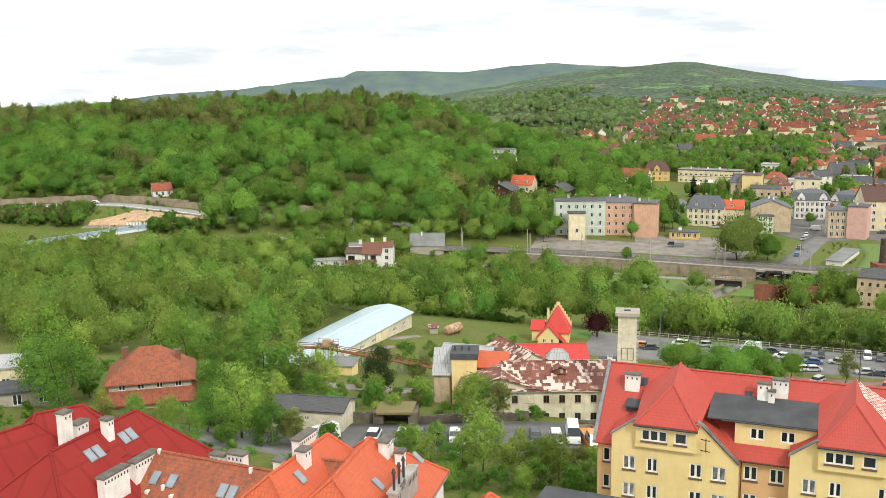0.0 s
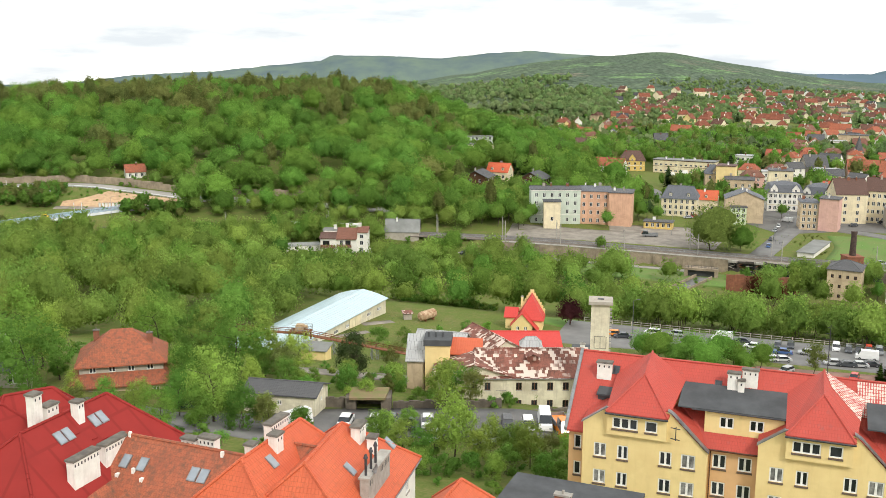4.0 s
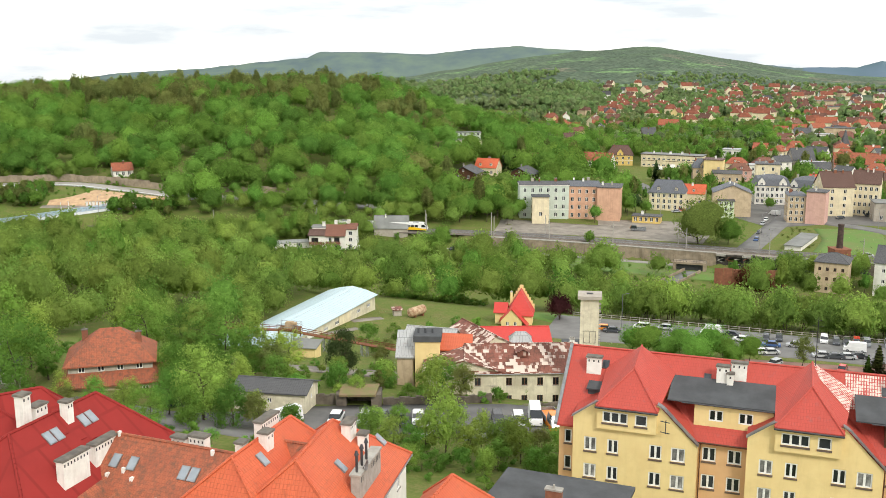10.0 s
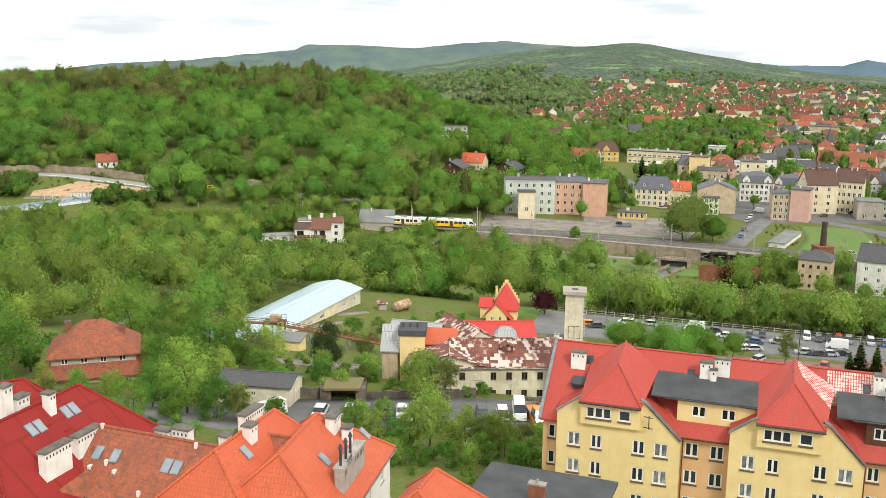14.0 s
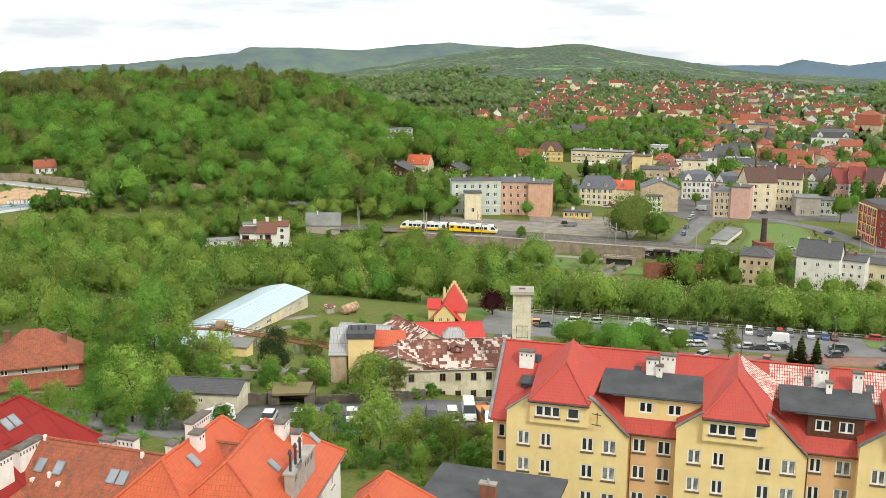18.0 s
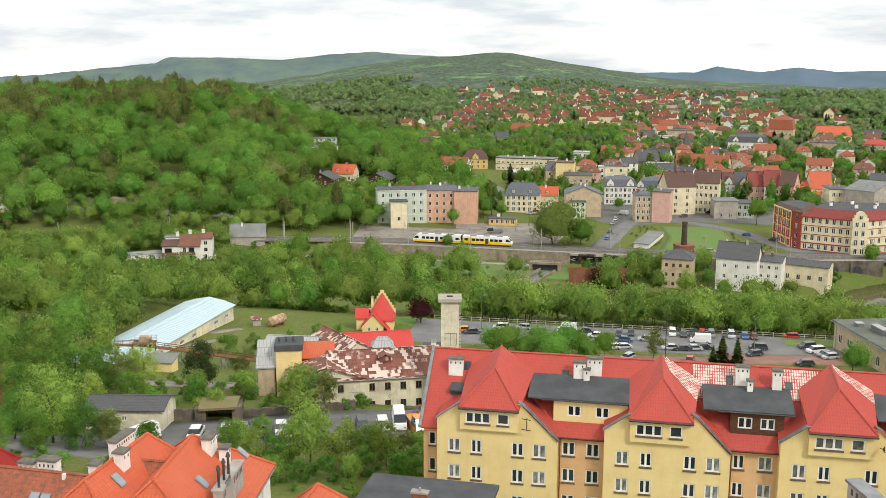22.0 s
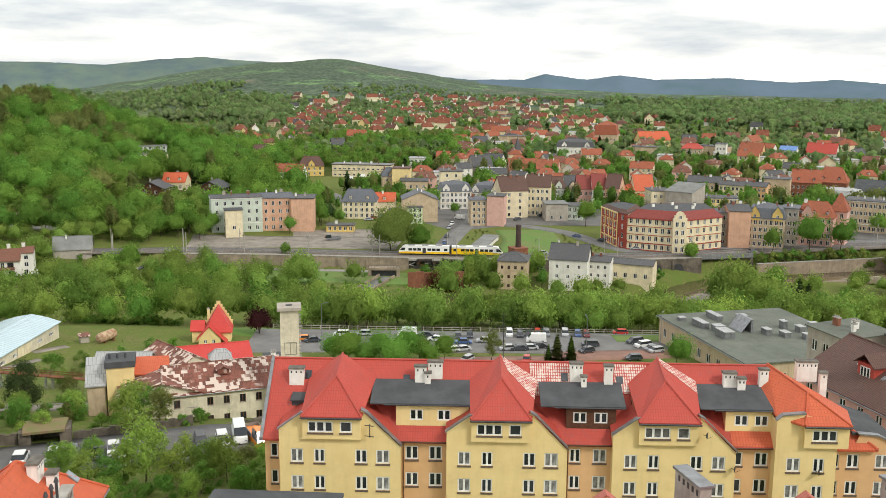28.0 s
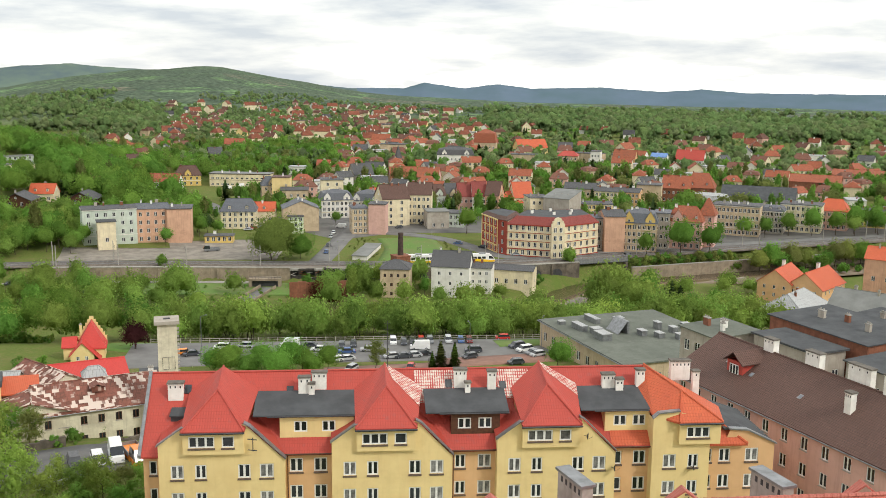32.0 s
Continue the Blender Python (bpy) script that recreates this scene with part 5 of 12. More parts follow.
house("small_house", "small house with orange roof and white gable dormer", 157.3, 480.9, 10.7, 10.0, 6.2, -24.1, "gable", 4.0, "cream_wall", "roof_orange", 1, 3, 2, cat="house", dormers=1)
house("tenement", "beige tenement with big blank gable wall", 164.8, 449.5, 15.0, 17.2, 11.2, 73.8, "gable", 3.6, "tan_wall", "roof_slate", 3, 4, 0, cat="apartment block", chim=2, attic=0)
house("green_house", "narrow pale lime green tenement front", 159.8, 442.5, 7.1, 9.0, 8.1, -15.9, "flat", 0.0, "lime_wall", "roof_grey", 3, 3, 1, cat="apartment block", chim=0)
house("tenement", "cream tenement with grey roof and white chimneys", 211.2, 522.9, 12.7, 14.0, 15.8, -19.0, "flat", 0.0, "cream_wall", "roof_grey", 4, 2, 3, cat="apartment block", chim=4)
house("corner_building", "ornate white-grey corner building with slate mansard roof and dormers", 197.4, 483.2, 16.8, 14.0, 9.5, -14.3, "mansard", 5.4, "white_wall", "roof_slate", 3, 7, 4, cat="apartment block", dormers=3, chim=2, cornice='cream_wall')
house("corner_building", "ornate white building with slate mansard roof and gables", 215.0, 478.8, 15.7, 14.0, 8.6, -34.1, "mansard", 5.7, "white_wall", "roof_slate", 3, 6, 4, cat="apartment block", dormers=3, chim=2, cornice='cream_wall')
house("corner_house", "narrow tan corner house with dark mansard cap", 187.0, 428.4, 7.7, 11.0, 12.4, -15.7, "mansard", 1.3, "tan_wall", "roof_slate", 4, 3, 3, cat="apartment block", chim=2, cornice='grey_wall')
house("party_wall_house", "house with pale pink blank party wall", 195.0, 423.2, 8.2, 10.0, 14.6, -32.7, "flat", 0.0, "pink_wall", "roof_grey", 4, 0, 0, cat="apartment block", chim=1)
house("tenement", "cream tenement with steep brown tiled roof and gable", 213.4, 446.8, 14.2, 15.0, 13.9, -7.8, "gable", 6.4, "cream_wall", "roof_brown", 4, 2, 3, cat="apartment block", chim=3)
house("tenement", "cream tenement with steep brown tiled roof", 229.0, 445.6, 12.2, 14.0, 15.3, -31.1, "gable", 5.4, "cream_wall", "roof_brown", 4, 5, 2, cat="apartment block", chim=3)
house("tenement", "pale tenement with orange roof behind", 227.9, 492.3, 11.0, 13.0, 9.5, -24.8, "gable", 3.5, "tan_wall", "roof_orange", 2, 3, 2, cat="apartment block", chim=2)
house("low_building", "grey low building with flat roof", 229.4, 428.4, 10.9, 12.0, 8.6, -18.3, "flat", 0.0, "grey_wall", "roof_feltgrey", 1, 2, 2, cat="building", chim=0)
house("shop_building", "green rendered shop with flat roof", 239.0, 428.9, 13.0, 12.0, 7.2, -37.0, "flat", 0.0, "mint_wall", "roof_grey", 2, 5, 1, cat="building", chim=0)
house("gabled_house", "house with teal gable and brown roof", 260.6, 488.6, 8.9, 11.0, 8.1, 1.6, "gable", 5.7, "mint_wall", "roof_brown", 2, 3, 2, cat="house")
house("gabled_house", "house with dark grey roof and balconies", 272.4, 490.3, 8.6, 12.0, 7.2, -17.2, "gable", 6.7, "cream_wall", "roof_grey", 2, 3, 2, cat="house")
house("row_house", "row house with red sheet roof and skylights", 273.4, 476.5, 9.0, 13.0, 8.7, -21.9, "gable", 6.8, "pink_wall", "roof_hotel", 2, 3, 2, cat="house")
house("row_house", "row house with faded red roof", 278.5, 470.2, 7.7, 13.0, 9.0, -22.7, "gable", 7.7, "white_wall", "roof_hotel", 2, 3, 2, cat="house")
house("row_house", "row house with brown roof and red-framed balconies", 284.8, 462.7, 7.8, 13.0, 10.2, -45.5, "gable", 7.0, "salmon_wall", "roof_brown", 2, 3, 2, cat="house")
house("pagoda_house", "low house with sweeping orange pagoda roof", 297.6, 468.4, 13.0, 14.0, 5.5, -22.6, "hip", 4.9, "tan_wall", "roof_orange", 1, 4, 2, cat="house", hip=0.8, over=1.4, chim=0)
house("pagoda_house", "tall house with steep orange roof and dormer", 303.8, 465.4, 10.8, 12.0, 7.8, -15.3, "gable", 8.0, "cream_wall", "roof_orange", 2, 3, 2, cat="house")
house("firewall_house", "house with large blank grey end wall and felt roof", 297.7, 415.8, 14.6, 16.0, 13.2, -59.2, "mono", 3.3, "grey_wall", "roof_feltgrey", 3, 0, 0, cat="apartment block", chim=3)
house("tenement", "cream tenement with dark roof", 289.6, 428.0, 10.5, 14.0, 12.7, -19.3, "flat", 0.0, "cream_wall", "roof_grey", 3, 3, 2, cat="apartment block", chim=2)
house("tenement", "dark brown low tenement", 311.2, 419.1, 12.1, 12.0, 9.2, -36.6, "flat", 0.0, "brick_red", "roof_grey", 2, 4, 2, cat="apartment block", chim=3)
house("yellow_house", "pale yellow house with flat grey roof", 318.8, 412.1, 13.4, 12.0, 9.5, -31.8, "flat", 0.0, "yellow_wall", "roof_grey", 3, 6, 3, cat="apartment block", chim=2, cornice='white_wall')
house("tenement", "grey tenement with slate roof", 266.4, 343.9, 6.1, 12.0, 14.4, -33.8, "flat", 0.0, "grey_wall", "roof_slate", 4, 3, 1, cat="apartment block", chim=2)
house("firewall_house", "house with bare reddish brick and plaster party wall", 269.8, 339.1, 9.0, 15.0, 15.8, -26.7, "gable", 2.0, "salmon_wall", "roof_grey", 4, 0, 0, cat="apartment block", chim=2, attic=0)
house("ornate_tenement", "tan tenement with slate roof and ornate orange gables", 281.1, 333.3, 15.2, 14.0, 12.8, -42.1, "mansard", 6.0, "tan_wall", "roof_slate", 4, 7, 2, cat="apartment block", dormers=2, chim=3, cornice='grey_wall')
house("tenement", "grey rendered narrow tenement", 294.4, 333.7, 6.7, 12.0, 16.3, -45.4, "flat", 0.0, "grey_wall", "roof_slate", 4, 3, 1, cat="apartment block", chim=2)
house("turret_tenement", "pinkish tenement with red hipped roof and pointed turret", 304.6, 329.8, 16.0, 14.0, 12.7, -50.6, "hip", 5.9, "pink_wall", "roof_oldtile", 4, 6, 2, cat="apartment block", dormers=3, chim=2, cornice='tan_wall')
house("turret", "pink octagonal corner turret with pointed red roof", 315.3, 327.2, 7.0, 9.0, 15.1, -51.9, "hip", 6.8, "pink_wall", "roof_oldtile", 4, 2, 2, cat="apartment block", chim=0, hip=1.4)
house("tenement", "long tan-grey ornate tenement with flat dark roof", 354.1, 347.4, 22.0, 14.0, 14.8, -51.5, "flat", 0.0, "tan_wall", "roof_grey", 4, 11, 2, cat="apartment block", chim=5, cornice='white_wall')
house("tenement", "grey and white ornate tenement with mansard", 374.5, 344.7, 13.0, 14.0, 11.3, -53.3, "mansard", 2.5, "grey_wall", "roof_slate", 4, 6, 2, cat="apartment block", dormers=3, chim=3, cornice='white_wall')
house("tenement", "pale yellow tenement with flat roof", 391.5, 340.6, 19.3, 14.0, 14.0, -54.9, "flat", 0.0, "cream_wall", "roof_grey", 4, 8, 2, cat="apartment block", chim=4, cornice='white_wall')
house("tenement", "pink building with orange tiled roof", 412.6, 338.9, 14.9, 14.0, 10.0, -56.5, "hip", 5.2, "pink_wall", "roof_orange", 3, 6, 2, cat="apartment block", chim=1)
house("low_building", "long low ochre building with grey roof", 438.6, 333.5, 27.5, 12.0, 8.1, -56.7, "gable", 1.4, "ochre_wall", "roof_grey", 2, 9, 2, cat="building", chim=3)
house("tenement", "cream tenement row with dark roof", 355.1, 450.9, 13.5, 12.0, 10.1, -48.1, "gable", 1.9, "cream_wall", "roof_grey", 3, 6, 2, cat="apartment block", chim=3)
house("tenement", "peach tenement with brown roof", 363.7, 442.6, 14.2, 12.0, 10.1, -49.3, "gable", 1.9, "peach_wall", "roof_grey", 3, 6, 2, cat="apartment block", chim=3)
house("firewall_house", "house with large blank brown party wall", 379.3, 442.7, 14.2, 12.0, 13.6, -44.6, "flat", 0.0, "tan_wall", "roof_grey", 3, 0, 0, cat="apartment block", chim=2)
house("tenement", "tan tenement with grey roof", 354.4, 476.0, 18.7, 13.0, 9.0, -44.6, "gable", 3.0, "tan_wall", "roof_grey", 2, 7, 2, cat="apartment block", chim=3)
house("brick_school", "red brick building with steep orange roofs and gables", 412.7, 455.9, 17.1, 16.0, 8.9, -48.1, "gable", 6.9, "brick_red", "roof_faroange", 2, 6, 3, cat="school", dormers=2, chim=2)
house("brick_school", "red brick wing with orange hipped roof", 423.5, 447.3, 17.2, 16.0, 9.7, -49.4, "hip", 8.0, "brick_red", "roof_faroange", 2, 5, 3, cat="school", dormers=2, chim=1)
house("mansard_building", "white building with flat mansard", 404.8, 419.6, 21.3, 14.0, 6.1, -47.9, "mansard", 3.8, "white_wall", "roof_zinc", 2, 7, 2, cat="building", dormers=4, chim=2)
house("market_hall", "large hall with long dark roof", 437.6, 413.4, 41.5, 26.0, 5.6, -50.5, "gable", 7.0, "grey_wall", "roof_felt", 1, 0, 0, cat="hall", chim=0)
house("factory_hall", "industrial hall with orange roof", 522.9, 445.5, 31.7, 20.0, 8.4, -53.5, "gable", 4.1, "brick_red", "roof_faroange", 1, 8, 2, cat="hall", chim=1)
house("factory_hall", "long industrial hall with orange sheet roof", 600.8, 465.4, 48.3, 20.0, 6.6, -56.2, "gable", 3.4, "tan_wall", "roof_faroange", 1, 8, 2, cat="hall", chim=0)
house("guest_house", "large pale building with row of white dormers", 387.5, 691.9, 29.3, 16.0, 10.1, -27.3, "mansard", 6.1, "white_wall", "roof_grey", 2, 9, 2, cat="building", dormers=7, chim=0)
house("manor", "manor with tall orange hipped roof and white dormers", 466.0, 774.6, 19.9, 18.0, 11.5, -37.0, "mansard", 12.3, "tan_wall", "roof_faroange", 2, 6, 3, cat="house", dormers=4, chim=1)
house("barn_house", "long house with orange roof and pale yellow gable", 505.3, 759.7, 28.4, 16.0, 6.9, -11.8, "gable", 7.3, "yellow_wall", "roof_orange", 1, 5, 2, cat="house", chim=1)
house("red_roofed_house", "tan house with flat red roof", 461.1, 637.8, 16.0, 14.0, 11.4, -39.8, "hip", 3.4, "tan_wall", "roof_red", 3, 5, 3, cat="house", hip=0.6)
house("pale_house", "grey-white house with flat roof", 478.1, 623.9, 7.8, 12.0, 15.5, -43.4, "flat", 0.0, "white_wall", "roof_grey", 3, 3, 2, cat="house")
house("orange_house", "orange-walled house with red roof", 505.4, 621.3, 17.5, 12.0, 9.3, -51.0, "gable", 6.4, "peach_wall", "roof_oldtile", 2, 4, 2, cat="house")
house("blue_roofed_house", "white house with light blue roof", 555.5, 637.4, 12.9, 11.0, 6.9, -51.0, "gable", 3.0, "white_wall", "roof_blue", 1, 3, 2, cat="house")
house("long_red_house", "white-walled house with long red roof and skylights", 555.1, 599.3, 22.1, 14.0, 8.1, -52.7, "gable", 7.4, "white_wall", "roof_red", 2, 6, 2, cat="house")
house("grey_gable_house", "grey house with steep roof", 271.1, 617.6, 14.5, 12.0, 6.7, 0.1, "gable", 7.2, "grey_wall", "roof_grey", 2, 2, 2, cat="house")
house("grey_gable_house", "pale house with grey roof", 291.3, 638.2, 14.2, 12.0, 6.5, -48.3, "gable", 5.9, "white_wall", "roof_grey", 2, 3, 2, cat="house")
house("red_roofed_house", "house with pointed red hipped roof", 289.2, 676.8, 11.1, 12.0, 5.1, -23.1, "hip", 5.0, "tan_wall", "roof_oldtile", 2, 3, 2, cat="house", hip=0.9)
house("pink_row", "pinkish row with red sheet roofs", 299.6, 609.2, 19.0, 14.0, 4.7, -18.3, "gable", 6.7, "pink_wall", "roof_oldtile", 2, 6, 2, cat="apartment block")
house("pink_row", "pinkish building with red sheet roof and chimneys", 307.9, 585.9, 14.4, 14.0, 6.9, -37.6, "gable", 6.1, "pink_wall", "roof_oldtile", 2, 5, 2, cat="apartment block", chim=3)
house("brown_mill", "derelict tan brick mill with dark roof", 154.3, 319.1, 10.7, 11.0, 10.7, -31.7, "hip", 2.4, "tan_wall", "roof_grey", 3, 4, 2, cat="mill", chim=0, hip=0.8, frame='frame_brown', ww=0.9, wh=1.2)
house("white_mill", "white three-storey mill with dark slate roof and small windows", 173.7, 311.3, 13.9, 13.0, 11.6, -36.0, "gable", 4.7, "white_wall", "roof_grey", 3, 3, 2, cat="mill", chim=2, ww=1.0, wh=1.3)
house("white_mill_wing", "white mill wing with dark roof", 186.2, 310.9, 8.6, 11.0, 9.8, -37.8, "gable", 1.2, "white_wall", "roof_grey", 3, 3, 1, cat="mill", chim=2, ww=1.0, wh=1.3)
house("low_wing", "low pale wing with grey felt roof", 201.1, 311.7, 16.6, 10.0, 7.4, -42.7, "gable", 1.2, "cream_wall", "roof_grey", 1, 4, 1, cat="mill", chim=0, base=2.2)
house("garage_row", "white low garages with flat roof", -39.7, 409.0, 14.1, 6.0, 2.5, 11.5, "flat", 0.0, "white_wall", "roof_zinc", 1, 2, 1, cat="garage", chim=0)
house("grey_house", "small house with grey metal roof", 3.1, 417.5, 14.5, 9.0, 2.0, -6.4, "gable", 4.6, "grey_wall", "roof_feltgrey", 1, 4, 2, cat="house", chim=1)
house("hut_house", "small white house with red roof at the foot of the woods", -135.7, 512.7, 9.9, 9.0, 3.4, 22.8, "gable", 3.5, "white_wall", "roof_oldtile", 1, 3, 2, cat="house")
house("orange_office", "small yellow-orange office with flat roof", 119.2, 430.3, 12.6, 7.0, 3.2, -21.4, "flat", 0.0, "ochre_wall", "roof_grey", 1, 5, 1, cat="building", chim=1)
house("low_depot", "low grey depot with white bill-covered wall", 167.4, 375.0, 6.2, 30.0, 1.9, -35.6, "flat", 0.0, "white_wall", "roof_feltgrey", 1, 0, 0, cat="building", chim=0)
house("orange_house", "salmon house with flat parapet", 326.0, 239.4, 16.7, 13.0, 18.1, -61.6, "gable", 3.9, "salmon_wall", "roof_orange", 2, 3, 2, cat="house", chim=2)
house("felt_roofed_house", "pink house with grey felt roof", 232.9, 173.9, 23.0, 14.0, 7.3, -68.9, "gable", 4.9, "pink_wall", "roof_feltgrey", 1, 4, 2, cat="house", chim=3)

def front_gable(root, x, Y, h, w, gh, wall, cover, back=4.0):
    """A gabled bay standing up through the eaves of a house front, with its window and little roof."""
    y = -Y - 0.25
    bm = bmesh.new()
    hole = (w / 2 - 0.55, h - 0.2, 1.1, 1.5)
    wall_face(bm, (x - w / 2, y, 0), (1, 0, 0), w, h - 1.2, h + 1.6, [hole])
    face(bm, [(x - w / 2, y, h + 1.6), (x + w / 2, y, h + 1.6), (x, y, h + 1.6 + gh)])
    for sx in (-1, 1):
        f = [(x + sx * w / 2, y, h - 1.2), (x + sx * w / 2, y + back, h - 1.2), (x + sx * w / 2, y + back, h + 1.6), (x + sx * w / 2, y, h + 1.6)]
        face(bm, f if sx > 0 else f[::-1])
    g = part("gable", bm, M[wall], root)
    add_window(g, (x - w / 2, y, 0), (1, 0, 0), *hole)
    bm = bmesh.new()
    for sx in (-1, 1):
        slab(bm, [(x + sx * (w / 2 + 0.25), y - 0.2, h + 1.5), (x, y - 0.2, h + 1.75 + gh), (x, y + back, h + 1.75 + gh), (x + sx * (w / 2 + 0.25), y + back, h + 1.5)], 0.12)
    part("gable_roof", bm, M[cover], root)


for root in [o for o in scene.objects if o.parent is None]:
    spec = {"corner_building": ((-5.4, 3.6, 2.4), (5.0, 3.6, 2.4)), "ornate_tenement": ((-4.6, 4.2, 3.4), (4.6, 4.2, 3.4)), "turret_tenement": ((-2.5, 4.6, 3.6),), "garden_house": ((1.2, 3.0, 2.2),), "guest_house": ((-9, 4, 2.5), (9, 4, 2.5)), "gabled_house": ((0.0, 4.2, 2.6),)}.get(root.name.split(".")[0])
    body = next((c for c in root.children if c.name.split(".")[0] == "wall"), None)
    roof = next((c for c in root.children if c.name.split(".")[0] == "roof"), None)
    if spec and body and roof:
        zs = [v.co.z for v in roof.data.vertices]
        ys = [v.co.y for v in body.data.vertices]
        for x, w, gh in spec:
            front_gable(root, x, -min(ys), min(zs) + 0.3, w, gh, "ochre_wall" if root.name.startswith("ornate") else body.data.materials[0].name, roof.data.materials[0].name)

# ---- the yellow terrace: local x runs along its front, y away from the eye, z from the street ----
TB = 27.6
terrace = tagged(new("terrace_building"), "long yellow and peach terrace with red tiled roofs and gabled bays", "apartment building")
terrace.matrix_basis = pose(*at_uv(0, 91.6), TB, 0, 0, math.degrees(math.atan2(UY, UX)))


def T(x, y, z):
    return (x, y, z - TB)


def terrace_wins(parent, bm_holes, wall_y, xs, zs, w, h, sashes=2, sill="sill_dark", pane="glass"):
    for z in zs:
        for x in xs:
            bm_holes.append((x, z - TB, w, h))
            add_window(parent, (0, wall_y, 0), (1, 0, 0), x, z - TB, w, h, sashes, "frame_white", 0, pane, True, sill)


ROWS = (36.65, 33.8, 30.95, 28.3)
EAVE, PY = 39.15, 1.25
# peach wall with its recessed stretches
x0, x1 = -21.3, 36.6
gaps = ((-21.3, -19.6), (-7.4, -2.8), (9.2, 13.7), (25.8, 29.6), (35.6, 43.0))
winx = {0: ((-20.75, 0.75),), 1: ((-7.0, 1.3), (-4.6, 1.3)), 2: ((9.55, 1.1), (11.9, 1.35)), 3: ((26.05, 0.75), (28.0, 1.3)), 4: ((35.75, 0.6), (37.1, 1.2), (39.9, 1.4))}
for k, (a, b) in enumerate(gaps):
    holes = []
    for x, w in winx[k]:
        terrace_wins(terrace, holes, PY, [x], ROWS, w, 1.45, 2 if w > 0.8 else 1, pane="glass" if (k + int(w * 10)) % 3 else "curtain")
    bm = bmesh.new()
    wall_face(bm, (a, PY, 0), (1, 0, 0), b - a, -2, (EAVE if k < 4 else 38.6) - TB, [(q[0] - a, q[1], q[2], q[3]) for q in holes])
    part("wall", bm, M["peach_wall"], terrace, "peach rendered wall")
bm = bmesh.new()
face(bm, [T(x0, PY, 25.6), T(x0, 14.2, 25.6), T(x0, 14.2, EAVE), T(x0, 7.7, 45.0), T(x0, PY, EAVE)][::-1])
face(bm, [T(x1, 14.2, 25.6), T(x0, 14.2, 25.6), T(x0, 14.2, EAVE), T(x1, 14.2, EAVE)])
part("back_wall", bm, M["peach_wall"], terrace, "peach rendered wall")
bm = bmesh.new()
face(bm, [T(37.6, PY, 38.6), T(43.0, PY, 38.6), T(40.0, PY, 40.0), T(38.2, PY, 40.2)])
face(bm, [T(43.0, PY, 25.6), T(43.0, 12, 25.6), T(43.0, 12, 38.6), T(43.0, PY, 38.6)])
part("end_wall", bm, M["peach_wall"], terrace)
bm = bmesh.new()
for (a, za), (b, zb) in (((38.0, 40.25), (40.0, 40.1)), ((40.0, 40.1), (43.2, 38.55))):
    slab(bm, [T(a, PY - 0.2, za + 0.1), T(b, PY - 0.2, zb + 0.1), T(b, PY + 0.5, zb + 0.1), T(a, PY + 0.5, za + 0.1)], 0.15)
part("end_coping", bm, M["metal_grey"], terrace)
bm = bmesh.new()
slab(bm, [T(37.6, PY + 0.4, 40.2), T(40.0, PY + 0.4, 40.0), T(43.2, PY + 0.4, 38.5), T(43.2, 12, 38.5), T(38.6, 12, 40.4)][:3] + [T(43.2, 12, 38.5), T(37.6, 12, 40.4)], 0.2)
part("end_roof", bm, M["roof_felt"], terrace, "grey-black felt roof")

# main roof, in stretches of different age
for a, b, cover, lab in ((-21.5, 5.6, "roof_red", ""), (5.6, 10.4, "roof_red", ""), (10.4, 30.6, "roof_red", "")):
    bm = bmesh.new()
    slab(bm, [T(a, PY - 0.55, EAVE - 0.35), T(b, PY - 0.55, EAVE - 0.35), T(b, 7.7, 45.15), T(a, 7.7, 45.15)], 0.22)
    slab(bm, [T(b, 14.8, EAVE - 0.35), T(a, 14.8, EAVE - 0.35), T(a, 7.7, 45.15), T(b, 7.7, 45.15)], 0.22)
    part("roof", bm, M[cover], terrace, lab)
bm = bmesh.new()
slab(bm, [T(5.7, 4.6, 42.52), T(10.3, 4.6, 42.52), T(10.3, 7.55, 45.06), T(5.7, 7.55, 45.06)], 0.05)
part("worn_tiles", bm, M["roof_redworn"], terrace, "red metal tiles bleached to bare patches")
bm = bmesh.new()
slab(bm, [T(14.5, 4.9, 42.78), T(17.9, 4.9, 42.78), T(17.9, 7.55, 45.06), T(14.5, 7.55, 45.06)], 0.05)
part("worn_tiles", bm, M["roof_redworn"], terrace, "red metal tiles bleached to bare patches")
bm = bmesh.new()
slab(bm, [T(25.6, 0.75, 38.9), T(29.8, 0.75, 38.9), T(29.8, 2.75, 40.7), T(25.6, 2.75, 40.7)], 0.04)
part("orange_tiles", bm, M["roof_orange"], terrace, "bright orange tiles on the lower slope")
bm = bmesh.new()
E0, E1, E2 = T(30.6, 7.7, 45.15), T(39.9, PY - 0.55, EAVE - 0.35), T(39.9, 14.8, EAVE - 0.35)
slab(bm, [T(30.6, PY - 0.55, EAVE - 0.35), E1, E0], 0.22)
slab(bm, [E1, E2, E0], 0.22)
slab(bm, [E2, T(30.6, 14.8, EAVE - 0.35), E0], 0.22)
tube(bm, E1, E0, 0.15, 0.15, 6)
part("hip_end", bm, M["roof_orange"], terrace, "bright orange hipped roof end")
bm = bmesh.new()
tube(bm, T(-21.5, 7.7, 45.15), T(30.6, 7.7, 45.15), 0.13, 0.13, 6)
part("ridge", bm, M["roof_red"], terrace)
bm = bmesh.new()
